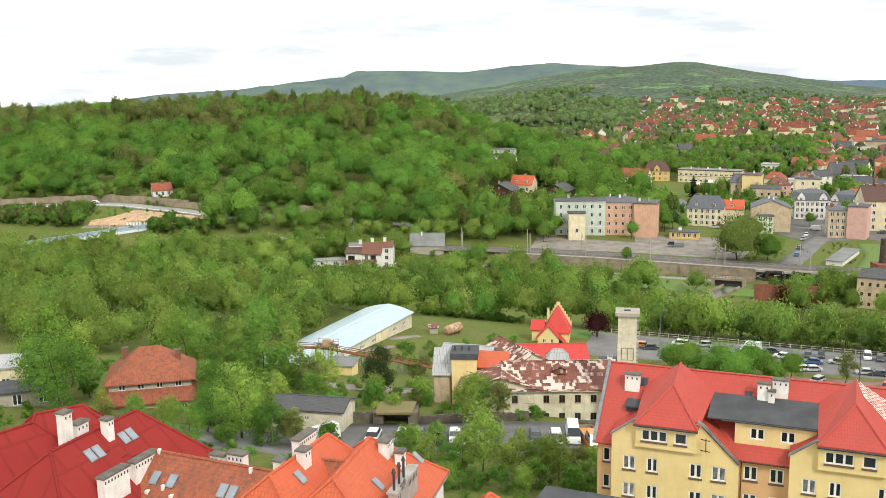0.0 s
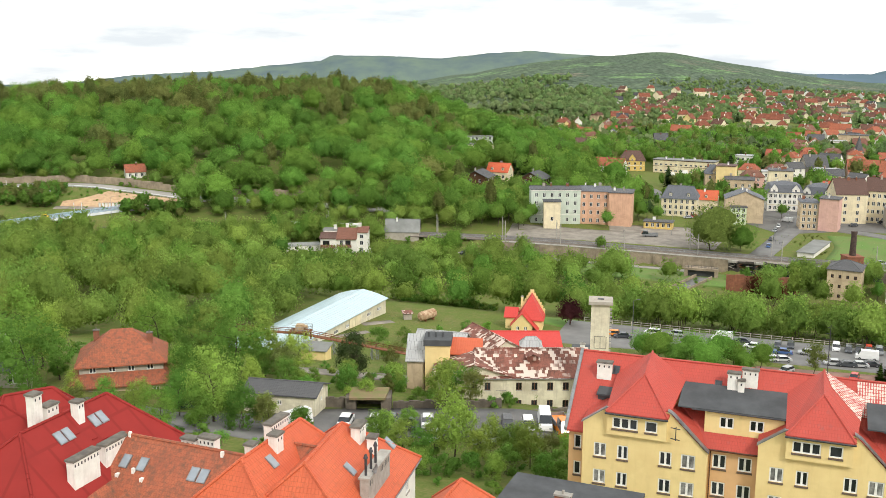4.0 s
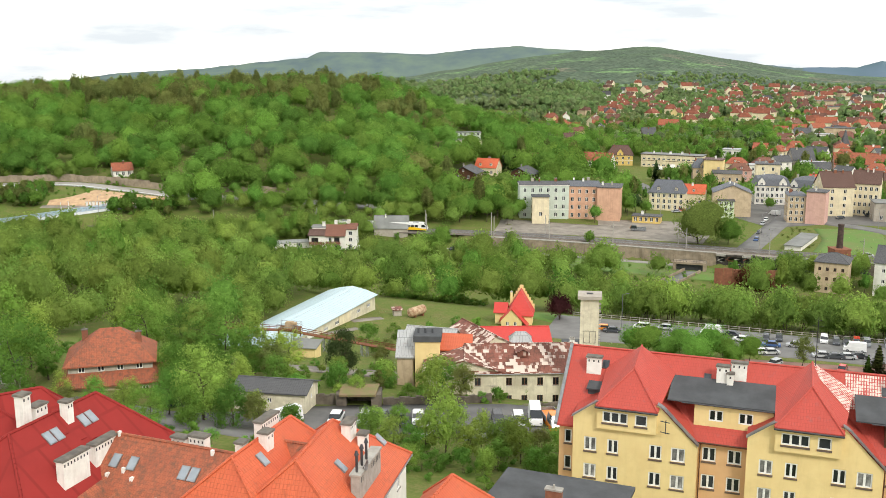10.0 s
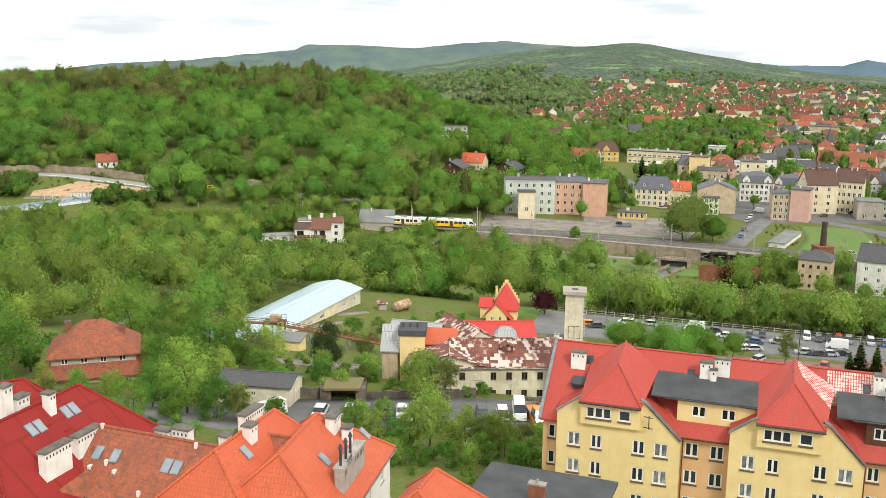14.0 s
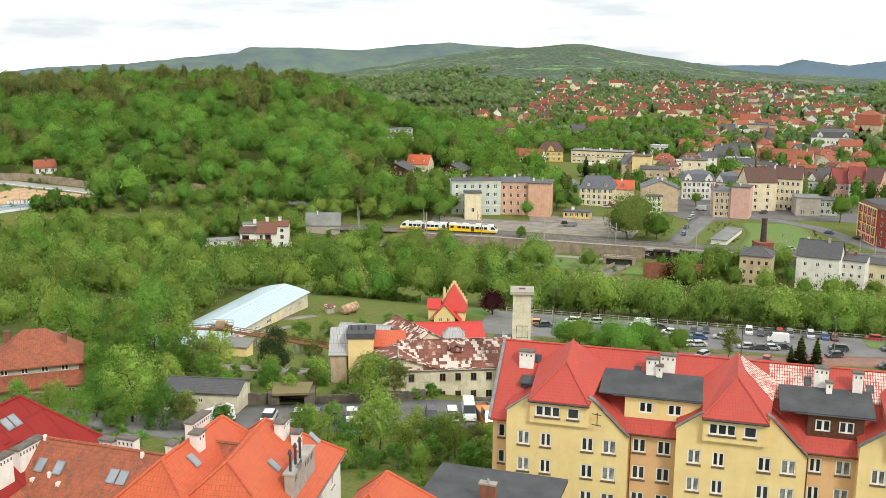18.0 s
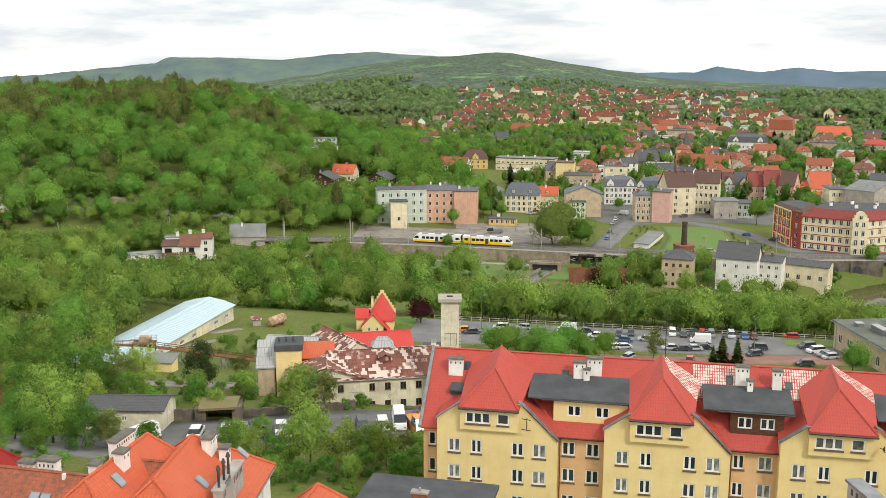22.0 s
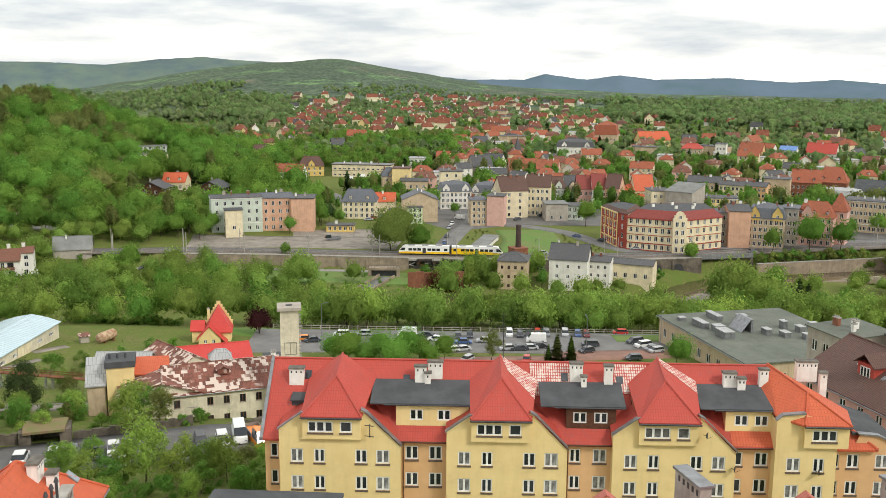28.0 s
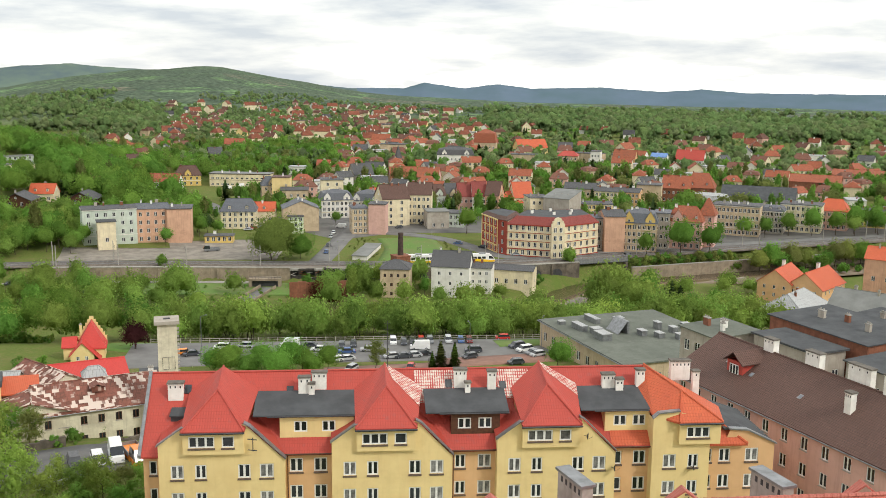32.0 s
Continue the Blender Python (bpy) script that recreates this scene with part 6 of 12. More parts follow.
for s in (-21.62,):
    slab(bm, [T(s - 0.12, PY - 0.6, EAVE - 0.2), T(s + 0.22, PY - 0.6, EAVE - 0.2), T(s + 0.22, 7.7, 45.35), T(s - 0.12, 7.7, 45.35)], 0.3)
part("verge", bm, M["metal_grey"], terrace, "grey sheet-metal verge")
for a, b in gaps[1:4]:
    bm = bmesh.new()
    tube(bm, T(a, PY - 0.62, EAVE - 0.42), T(b, PY - 0.62, EAVE - 0.42), 0.08, 0.08, 6)
    tube(bm, T(a + 0.2, PY - 0.1, EAVE - 0.5), T(a + 0.2, PY - 0.1, TB), 0.05, 0.05, 6)
    part("gutter", bm, M["frame_brown"], terrace)


def bay(x, w, cover, cover2, attic_win, narrow=False, worn=None):
    """A projecting gabled bay with an oriel and a hipped cross roof."""
    r = new("bay")
    r.parent = terrace
    holes = []
    if narrow:
        cols = ((x + 1.15, 1.35), (x + 3.75, 1.1))
    else:
        cols = ((x + 1.15, 1.25), (x + 3.5, 1.1), (x + 7.65, 1.2), (x + 9.75, 1.35))
    for i, (a, ww) in enumerate(cols):
        terrace_wins(r, holes, 0, [a], ROWS, ww, 1.45, pane="curtain" if i % 3 == 0 else "glass")
    bm = bmesh.new()
    top = 38.5
    wall_face(bm, (x, 0, 0), (1, 0, 0), w, -2, top - TB, [(q[0] - x, q[1], q[2], q[3]) for q in holes])
    if narrow:
        face(bm, [T(x, 0, top), T(x + w, 0, top), T(x + w, 0, 41.8), T(x + 2.6, 0, 42.6), T(x + 0.5, 0, 42.4), T(x, 0, 41.9)])
        face(bm, [T(x, 0, 25.6), T(x, 0, 41.9), T(x, 4.5, 41.9), T(x, 4.5, 25.6)][::-1])
    else:
        face(bm, [T(x, 0, top), T(x + w, 0, top), T(x + 8.6, 0, 42.0), T(x + 8.3, 0, 42.2), T(x + 2.2, 0, 41.8), T(x, 0, 40.15)])
        face(bm, [T(x, 0, 25.6), T(x, 0, 40.15), T(x, PY + 0.4, 40.15), T(x, PY + 0.4, 25.6)][::-1])
    face(bm, [T(x + w, 0, 25.6), T(x + w, PY + 0.2, 25.6), T(x + w, PY + 0.2, 41.8 if narrow else top), T(x + w, 0, 41.8 if narrow else top)])
    part("wall", bm, M["yellow_wall"], r)
    # grey coping along the parapet
    bm = bmesh.new()
    line = [(x - 0.1, 41.95), (x + 0.5, 42.5), (x + 2.7, 42.7)] if narrow else [(x - 0.15, 40.1), (x + 2.25, 41.85), (x + 2.6, 41.95)]
    for (a, za), (b, zb) in zip(line[:-1], line[1:]):
        slab(bm, [T(a, -0.2, za + 0.12), T(b, -0.2, zb + 0.12), T(b, 0.45, zb + 0.12), T(a, 0.45, za + 0.12)], 0.14)
    part("coping", bm, M["metal_grey"], r, "grey sheet-metal coping")
    bm = bmesh.new()
    if not narrow:
        for (a, za), (b, zb) in zip([(x + 8.3, 42.3), (x + 8.9, 41.95)], [(x + 8.9, 41.95), (x + w + 0.15, 38.55)]):
            slab(bm, [T(a, -0.2, za + 0.12), T(b, -0.2, zb + 0.12), T(b, 0.5, zb + 0.12), T(a, 0.5, za + 0.12)], 0.14)
        part("coping", bm, M["metal_grey"], r, "grey sheet-metal coping")
    # oriel with the attic windows
    ox, ow = (x + 2.6, 4.3) if narrow else (x + 2.45, 5.85)
    hs = []
    bm = bmesh.new()
    for a, ww, sh in (((0.75, 2.4, 3),) if narrow else ((0.55, 2.5, 3), (3.75, 1.2, 1))):
        hs.append((a, 40.0 - TB, ww, 1.15))
        add_window(r, (ox, -0.42, 0), (1, 0, 0), a, 40.0 - TB, ww, 1.15, sh, "frame_white", 0, attic_win, True, "sill_dark")
    wall_face(bm, (ox, -0.42, 0), (1, 0, 0), ow, 39.3 - TB, 41.75 - TB, hs)
    face(bm, [T(ox, -0.42, 39.3), T(ox, -0.42, 41.75), T(ox, 0.0, 41.75), T(ox, 0.0, 39.3)])
    face(bm, [T(ox + ow, -0.42, 39.3), T(ox + ow, 0.0, 39.3), T(ox + ow, 0.0, 41.75), T(ox + ow, -0.42, 41.75)])
    face(bm, [T(ox, -0.42, 39.3), T(ox, 0.0, 39.3), T(ox + ow, 0.0, 39.3), T(ox + ow, -0.42, 39.3)])
    part("oriel", bm, M["yellow_wall"], r)
    # hipped cross roof
    xl, xr = ox - 0.1, ox + ow + 0.1
    xm = (xl + xr) / 2 - 0.05
    ze = 41.75
    fa, ba = T(xm + 0.15, 3.0, 44.8), T(xm + 0.1, 7.9, 45.75)
    L0, R0 = T(xl, -0.75, ze), T(xr, -0.75, ze)
    L1, R1 = T(xl - 0.2, 6.0, 43.6), T(xr + 0.8, 6.2, 43.75)
    if narrow:
        fa, ba = T(xm - 1.3, 2.0, 44.2), T(x + 1.0, 7.7, 45.35)
        L1, R1 = T(x - 0.5, 5.0, 43.0), T(xr + 0.9, 3.2, 42.0)
    bm = bmesh.new()
    slab(bm, [L0, R0, fa], 0.2)
    if narrow:
        L2 = T(x + 0.15, 0.7, 42.1)
        slab(bm, [L2, L0, fa], 0.2)
        slab(bm, [L2, fa, ba], 0.2)
        slab(bm, [L2, ba, L1], 0.2)
    else:
        slab(bm, [L0, fa, ba], 0.2)
        slab(bm, [L0, ba, L1], 0.2)
    bmesh.ops.remove_doubles(bm, verts=bm.verts, dist=0.01)
    part("cross_roof", bm, M[cover], r)
    bm = bmesh.new()
    slab(bm, [R0, R1, ba], 0.2)
    slab(bm, [R0, ba, fa], 0.2)
    if narrow:
        slab(bm, [R1, tuple(Vector(R1) + Vector((0.25, 0.4, -1.0))), tuple(Vector(ba) + Vector((0.5, 0.2, -0.7))), ba], 0.1)
    bmesh.ops.remove_doubles(bm, verts=bm.verts, dist=0.01)
    part("cross_roof", bm, M[cover2], r)
    if not narrow:
        for p0, p1, inn in ((R0, R1, -0.15), (L0, L1, 0.15)):
            bm = bmesh.new()
            f = [(p0[0] + inn, 0.02, p0[2] - 0.05), (p1[0] + inn, p1[1], p1[2] - 0.22), (p1[0] + inn, p1[1], p1[2] - 1.2), (p0[0] + inn, 0.02, 38.3 - TB)]
            face(bm, f)
            part("cheek_wall", bm, M["peach_wall"], r)
    if worn:
        up = Vector((0.012, -0.012, 0.03))
        c = [Vector(q) + up for q in (R1, ba, Vector(ba).lerp(Vector(R0), worn * 0.5), Vector(R1).lerp(Vector(R0), worn))]
        bm = bmesh.new()
        slab(bm, [tuple(q) for q in c], 0.02)
        part("worn_tiles", bm, M["roof_redworn"], r, "bleached strip of red tiles")
    bm = bmesh.new()
    for p, q in ((L0, fa), (R0, fa), (fa, ba)):
        tube(bm, Vector(p) + Vector((0, 0, 0.02)), Vector(q) + Vector((0, 0, 0.02)), 0.11, 0.11, 6)
    part("hip_tiles", bm, M[cover], r)
    bm = bmesh.new()
    tube(bm, T(xl - 0.05, -0.85, ze - 0.15), T(xr + 0.05, -0.85, ze - 0.15), 0.09, 0.09, 6)
    box(bm, xl, xr, -0.8, -0.44, ze - 0.28 - TB, ze - 0.21 - TB)
    part("gutter", bm, M["metal_and_shade_dark"], r)
    # the lower roof behind the sloping parapet
    if not narrow:
        bm = bmesh.new()
        slab(bm, [T(x + 8.4, 0.3, 41.9), T(x + w + 0.1, 0.3, 38.5), T(x + w + 0.1, 3.0, 39.4), T(x + 8.4, 4.5, 42.2)], 0.15)
        part("lower_roof", bm, M[cover2], r)
        bm = bmesh.new()
        slab(bm, [T(x - 0.1, 0.3, 40.1), T(x + 2.4, 0.3, 41.8), T(x + 2.4, 4.0, 42.0), T(x - 0.1, 3.0, 40.6)], 0.15)
        part("lower_roof", bm, M[cover2], r)
    return r


bay(-19.6, 12.2, "roof_red", "roof_red", "glass")
bay(-2.8, 12.0, "roof_red", "roof_red", "glass", worn=0.5)
bay(13.7, 12.1, "roof_red", "roof_red", "curtain", worn=0.3)
bay(29.6, 6.0, "roof_orange", "roof_orange", "glass", True)


def shed_dormer(a, b, wall, ncol, wx, pane):
    """A long flat-roofed dormer between two bays."""
    r = new("dormer")
    r.parent = terrace
    y0 = 2.0
    bm = bmesh.new()
    hs = []
    for q in wx:
        hs.append((q - a, 40.55 - TB, 1.35, 1.15))
        add_window(r, (0, y0, 0), (1, 0, 0), q, 40.55 - TB, 1.35, 1.15, 2, "frame_white", 0, pane, True)
    wall_face(bm, (a, y0, 0), (1, 0, 0), b - a, 39.6 - TB, 42.3 - TB, hs)
    for x, f in ((a, 1), (b, -1)):
        face(bm, [T(x, y0, 39.6), T(x, y0, 42.3), T(x, 5.4, 43.2)][::f])
    part("wall", bm, M[wall], r)
    bm = bmesh.new()
    slab(bm, [T(a - 2.6, y0 - 0.32, 42.42), T(b + 0.9, y0 - 0.32, 42.42), T(b + 0.9, 5.9, 43.6), T(a - 2.6, 5.9, 43.6)], 0.13)
    part("flat_roof", bm, M["roof_felt"], r, "black felt roof")
    bm = bmesh.new()
    tube(bm, T(a - 1.2, y0 - 0.42, 42.28), T(b + 0.9, y0 - 0.42, 42.28), 0.07, 0.07, 6)
    part("gutter", bm, M["metal_and_shade_dark"], r)
    return r


shed_dormer(-8.0, -0.6, "yellow_wall", 2, (-6.6, -3.8), "glass")
shed_dormer(9.2, 14.2, "frame_brown", 2, (9.9, 12.0), "glass")
shed_dormer(25.1, 29.8, "yellow_wall", 2, (26.0, 28.0), "glass")
bm = bmesh.new()
slab(bm, [T(-19.0, 3.2, 42.05), T(-17.2, 3.2, 42.05), T(-17.2, 4.8, 42.45), T(-19.0, 4.8, 42.45)], 0.15)
box(bm, -18.9, -17.3, 3.5, 4.6, 41.2 - TB, 41.9 - TB)
part("small_dormer", bm, M["roof_felt"], terrace)


def white_chimney(parent, x, y, z0, z1, w, d, holes=3, m="white_paint"):
    """A rendered stack with flue slots below a heavy sooty cap."""
    bm = bmesh.new()
    box(bm, x - w / 2, x + w / 2, y - d / 2, y + d / 2, z0, z1)
    box(bm, x - w / 2 - 0.04, x + w / 2 + 0.04, y - d / 2 - 0.04, y + d / 2 + 0.04, z1, z1 + 0.1, 0)
    box(bm, x - w / 2 - 0.12, x + w / 2 + 0.12, y - d / 2 - 0.12, y + d / 2 + 0.12, z1 + 0.1, z1 + 0.27, 1, None, 0.04)
    for i in range(holes):
        xx = x - w / 2 + w * (i + 0.5) / holes
        box(bm, xx - 0.07, xx + 0.07, y - d / 2 - 0.006, y - d / 2 + 0.01, z1 - 0.36, z1 - 0.12, 2)
    return part("chimney", bm, [M[m], M["chimney_cap"], M["metal_and_shade_dark"]], parent, "white rendered chimney")


for x, y, z0, z1, w, d in ((-18.7, 5.6, 42.4, 44.6, 1.5, 0.7), (-5.7, 5.6, 42.6, 45.0, 1.2, 0.6), (-4.95, 5.3, 42.4, 44.4, 0.6, 0.5), (-4.2, 6.3, 43.2, 45.3, 1.5, 0.6), (10.5, 6.2, 43.0, 45.4, 1.3, 0.7),
                           (11.2, 5.2, 42.4, 44.3, 0.55, 0.5), (13.8, 5.8, 42.6, 45.3, 0.9, 0.6), (26.2, 5.7, 42.6, 44.8, 1.3, 0.7), (27.3, 5.2, 42.4, 44.4, 0.8, 0.6), (29.7, 5.8, 42.6, 45.2, 0.9, 0.6),
                           (34.6, 7.6, 43.6, 45.6, 2.1, 0.8), (35.7, 5.6, 42.3, 45.0, 0.7, 0.6)):
    white_chimney(terrace, x, y, z0 - TB, z1 - TB, w, d, max(1, int(w / 0.4)))
for x, y, z in ((-17.6, 6.2, 43.8), (-7.2, 6.0, 43.55), (9.3, 6.3, 43.9), (15.0, 6.1, 43.7)):
    bm = bmesh.new()
    m = Matrix.Translation(T(x, y, z)) @ Matrix.Rotation(radians(43), 4, "X")
    box(bm, -0.35, 0.35, -0.5, 0.5, -0.1, 0.1, 0, m)
    box(bm, -0.27, 0.27, -0.42, 0.42, 0.1, 0.112, 1, m)
    part("skylight", bm, [M["metal_and_shade_dark"], M["glass"]], terrace)
bm = bmesh.new()
tube(bm, T(2.9, 7.5, 45.2), T(2.9, 7.5, 50.5), 0.05, 0.03, 6)
for z, w in ((49.0, 0.7), (49.6, 0.5), (50.2, 0.3)):
    tube(bm, T(2.9 - w, 7.5, z), T(2.9 + w, 7.5, z), 0.02, 0.02, 4)
part("aerial", bm, M["metal_and_shade_dark"], terrace, "tall thin roof aerial")


def dish(parent, x, y, z, r=0.36):
    bm = bmesh.new()
    rings = []
    for k in range(4):
        rr = r * k / 3
        rings.append([bm.verts.new((x + 0.12 + 0.16 * (rr / r) ** 2 + 0.35 * rr * math.cos(a), y - 0.5 + rr * math.cos(a), z + rr * math.sin(a))) for a in [i * 2 * math.pi / 12 for i in range(12)]] if k else [bm.verts.new((x + 0.12, y - 0.5, z))])
    for i in range(12):
        bm.faces.new((rings[0][0], rings[1][i], rings[1][(i + 1) % 12]))
        for k in (1, 2):
            bm.faces.new((rings[k][i], rings[k + 1][i], rings[k + 1][(i + 1) % 12], rings[k][(i + 1) % 12]))
    tube(bm, (x + 0.12, y - 0.5, z), (x, y + 0.02, z - 0.1), 0.03, 0.03, 5)
    tube(bm, (x + 0.2, y - 0.5, z - r), (x + 0.7, y - 0.7, z), 0.015, 0.015, 4)
    return part("satellite_dish", bm, M["metal_and_shade_dark"], parent)


for x, z in ((33.6, 36.9), (33.3, 33.4), (22.4, 40.6), (25.4, 37.0)):
    dish(terrace, x, 0 if x > 25 or z < 40 else -0.42, z - TB)
bm = bmesh.new()
for p, q in ((T(-10.4, -0.5, 41.0), T(-10.4, -0.5, 39.6)), (T(-10.9, -0.6, 40.9), T(-10.0, -0.6, 40.8)), (T(-10.9, -0.6, 39.8), T(-10.0, -0.6, 39.7))):
    tube(bm, p, q, 0.05, 0.05, 5)
part("aerial_bracket", bm, M["metal_and_shade_dark"], terrace)


# ---- buildings known by their ridges ----
def ridge_house(name, label, A, B, zr, ze, half, hipA, hipB, zb, wall, cover, rows=2, cols=4, side=2, cat="house", wh=1.3, ww=1.0, over=0.4, frame="frame_white"):
    """A roof whose ridge runs from A to B in plan; half: half its depth; hips pull the ridge's ends in from the walls."""
    A, B = Vector((*A, 0)), Vector((*B, 0))
    ax = (B - A).normalized()
    a, b = A - ax * hipA, B + ax * hipB
    c, w = (a + b) / 2, (b - a).length
    root = tagged(new(name), label, cat)
    root.matrix_basis = pose(c.x, c.y, zb, 0, 0, math.degrees(math.atan2(ax.y, ax.x)))
    X, Y, h, rh = w / 2, half, ze - zb, zr - ze
    bm = bmesh.new()
    wins = []
    fh = min(3.0, h / rows)
    for o, q, ln, n in (((-X, -Y, 0), (1, 0, 0), w, cols), ((X, -Y, 0), (0, 1, 0), 2 * Y, side), ((X, Y, 0), (-1, 0, 0), w, cols), ((-X, Y, 0), (0, -1, 0), 2 * Y, side)):
        holes = [(s, h - (r + 1) * fh + 0.8, ww, wh) for r in range(rows) for s in (spread(ln, n, ww) if n else ())]
        wall_face(bm, o, q, ln, -2, h, holes)
        wins += [(o, q, k) for k in holes]
    for s, hp in ((-1, hipA), (1, hipB)):
        if hp < 0.5:
            tri = [(s * X, -Y, h), (s * X, Y, h), (s * (X - hp), 0, h + rh)]
            face(bm, tri if s > 0 else tri[::-1])
    part("wall", bm, M[wall], root)
    for o, q, k in wins:
        add_window(root, o, q, *k, frame_m=frame, sill="concrete")
    e, t, sl = over, 0.2, rh / half
    z0 = h - e * sl
    P = [(-X - e, -Y - e, z0 + t), (X + e, -Y - e, z0 + t), (X + e, Y + e, z0 + t), (-X - e, Y + e, z0 + t)]
    R1, R2 = (-X + hipA - (e if hipA < 0.5 else 0), 0, h + rh + t), (X - hipB + (e if hipB < 0.5 else 0), 0, h + rh + t)
    bm = bmesh.new()
    slab(bm, [P[0], P[1], R2, R1], t)
    slab(bm, [P[2], P[3], R1, R2], t)
    if hipA >= 0.5:
        slab(bm, [P[3], P[0], R1], t)
    if hipB >= 0.5:
        slab(bm, [P[1], P[2], R2], t)
    part("roof", bm, M[cover], root)
    bm = bmesh.new()
    for p, q, ok in ((R1, R2, 1), (P[0], R1, hipA >= 0.5), (P[3], R1, hipA >= 0.5), (P[1], R2, hipB >= 0.5), (P[2], R2, hipB >= 0.5)):
        if ok:
            n = max(2, int((Vector(q) - Vector(p)).length / 0.45))
            for i in range(n):
                s0, s1 = Vector(p).lerp(Vector(q), i / n), Vector(p).lerp(Vector(q), (i + 1) / n)
                tube(bm, s0, s1, 0.15, 0.12, 6)
    part("ridge_tiles", bm, M[cover], root)
    bm = bmesh.new()
    for s in (-1, 1):
        tube(bm, (-X - e, s * (Y + e + 0.06), z0 + 0.02), (X + e, s * (Y + e + 0.06), z0 + 0.02), 0.07, 0.07, 6)
    part("gutter", bm, M["metal_grey"], root)
    return root


def roof_window(root, x, y, z, tilt, w=0.8, h=1.2, double=False):
    """Skylight lying in the slope; local place, tilt of the slope in degrees about the ridge."""
    for i in range(2 if double else 1):
        bm = bmesh.new()
        m = Matrix.Translation((x + i * (w + 0.12), y, z)) @ Matrix.Rotation(radians(tilt), 4, "X")
        box(bm, -w / 2, w / 2, -h / 2, h / 2, -0.05, 0.1, 0, m)
        box(bm, -w / 2 + 0.09, w / 2 - 0.09, -h / 2 + 0.09, h / 2 - 0.09, 0.1, 0.112, 1, m)
        part("skylight", bm, [M["metal_grey"], M["skyglass"]], root)



# ---- red and orange roofs below the eye ----
red_house = ridge_house("hipped_house", "white house with dark red sheet-metal hipped roof and skylights", (-29.2, 72.7), (-25.2, 81.9), 47.0, 41.5, 6.2, 5.0, 4.5, 30.5, "white_wall", "roof_darkred", 3, 5, 3)
red_wing = ridge_house("roof_wing", "dark red sheet-metal roof of a side wing", (-33.8, 81.5), (-30.4, 83.6), 47.0, 42.0, 5.5, 3.0, 5.0, 30.5, "white_wall", "roof_darkred", 3, 3, 2)
ridge_house("roof_wing", "dark red sheet-metal roof with an orange hip", (-37.5, 75.5), (-33.6, 80.5), 46.6, 42.0, 5.5, 3.0, 4.0, 30.5, "white_wall", "roof_darkred", 3, 3, 2)
roof_window(red_house, 2.0, -1.33, 15.5, 41.6, double=True)
roof_window(red_house, -2.05, -1.36, 15.48, 41.6, double=True)
roof_window(red_wing, -1.0, -2.6, 14.5 + 0.4, 42)
for r, x, y, z0, z1, w, d in ((red_house, -1.85, 1.2, 14.4, 18.64, 0.9, 0.8), (red_house, -0.5, 1.0, 14.6, 17.34, 1.3, 0.8), (red_house, 0.8, -0.75, 15.2, 17.4, 0.7, 0.8),
                              (red_house, -2.9, -4.3, 11.8, 14.75, 2.9, 0.7), (red_house, 0.98, -4.07, 12.0, 14.5, 2.9, 0.7)):
    white_chimney(r, x, y, z0, z1, w, d, max(2, int(w / 0.35)))
for x, y in ((-0.4, -1.6), (0.7, -2.4), (1.6, -2.7)):
    bm = bmesh.new()
    box(bm, x - 0.3, x + 0.3, y - 0.06, y + 0.06, 16.2 + y * 0.887, 16.75 + y * 0.887)
    part("snow_hook", bm, M["roof_darkred"], red_house)
old_house = ridge_house("tile_roofed_house", "long house with weathered brown-orange clay tile roof", (-22.1, 77.3), (-12.3, 72.7), 45.0, 40.0, 6.0, 0.2, 0.2, 30.5, "white_wall", "roof_oldtile", 3, 5, 2)
for x, d in ((-4.43, False), (-2.73, False), (2.2, True)):
    roof_window(old_house, x, -1.8, 13.2, 40, double=d)
for x, y, z0, z1, w, d in ((-0.1, 1.0, 13.0, 14.69, 1.3, 0.7), (1.75, 1.0, 13.0, 15.07, 1.5, 0.8)):
    white_chimney(old_house, x, y, z0, z1, w, d, max(2, int(w / 0.35)))
for x in (-4.5, -2.1):
    bm = bmesh.new()
    slab(bm, [(x - 1.3, -6.2, 9.9), (x, -6.2, 12.0), (x, -2.7, 12.35), (x - 1.3, -4.3, 10.9)], 0.12)
    slab(bm, [(x, -6.2, 12.0), (x + 1.3, -6.2, 9.9), (x + 1.3, -4.3, 10.9), (x, -2.7, 12.35)], 0.12)
    face(bm, [(x - 1.15, -6.0, 9.8), (x + 1.15, -6.0, 9.8), (x, -6.0, 11.85)], 1)
    box(bm, x - 0.14, x + 0.14, -2.95, -2.6, 12.2, 12.55, 1)
    part("gable_dormer", bm, [M["roof_oldtile"], M["white_paint"]], old_house)
for x, y in ((-5.6, -3.3), (1.0, -3.9), (3.1, -3.9), (3.9, -0.3), (-5.3, -0.1), (-3.2, -2.4)):
    bm = bmesh.new()
    box(bm, x - 0.12, x + 0.12, y - 0.12, y + 0.12, 14.5 + y * 0.833, 15.05 + y * 0.833)
    part("vent_tile", bm, M["white_paint"], old_house)
new_a = ridge_house("orange_roofed_house", "white house with bright orange hipped tile roof", (-11.9, 70.4), (-8.2, 78.8), 45.6, 41.4, 4.6, 2.5, 2.6, 30.5, "white_wall", "roof_orange", 3, 4, 2)
new_b = ridge_house("orange_roofed_house", "white house with bright orange hipped tile roof and chimneys", (-7.0, 69.5), (-4.6, 77.7), 45.6, 41.2, 5.0, 2.5, 5.0, 30.5, "white_wall", "roof_orange", 3, 4, 2)
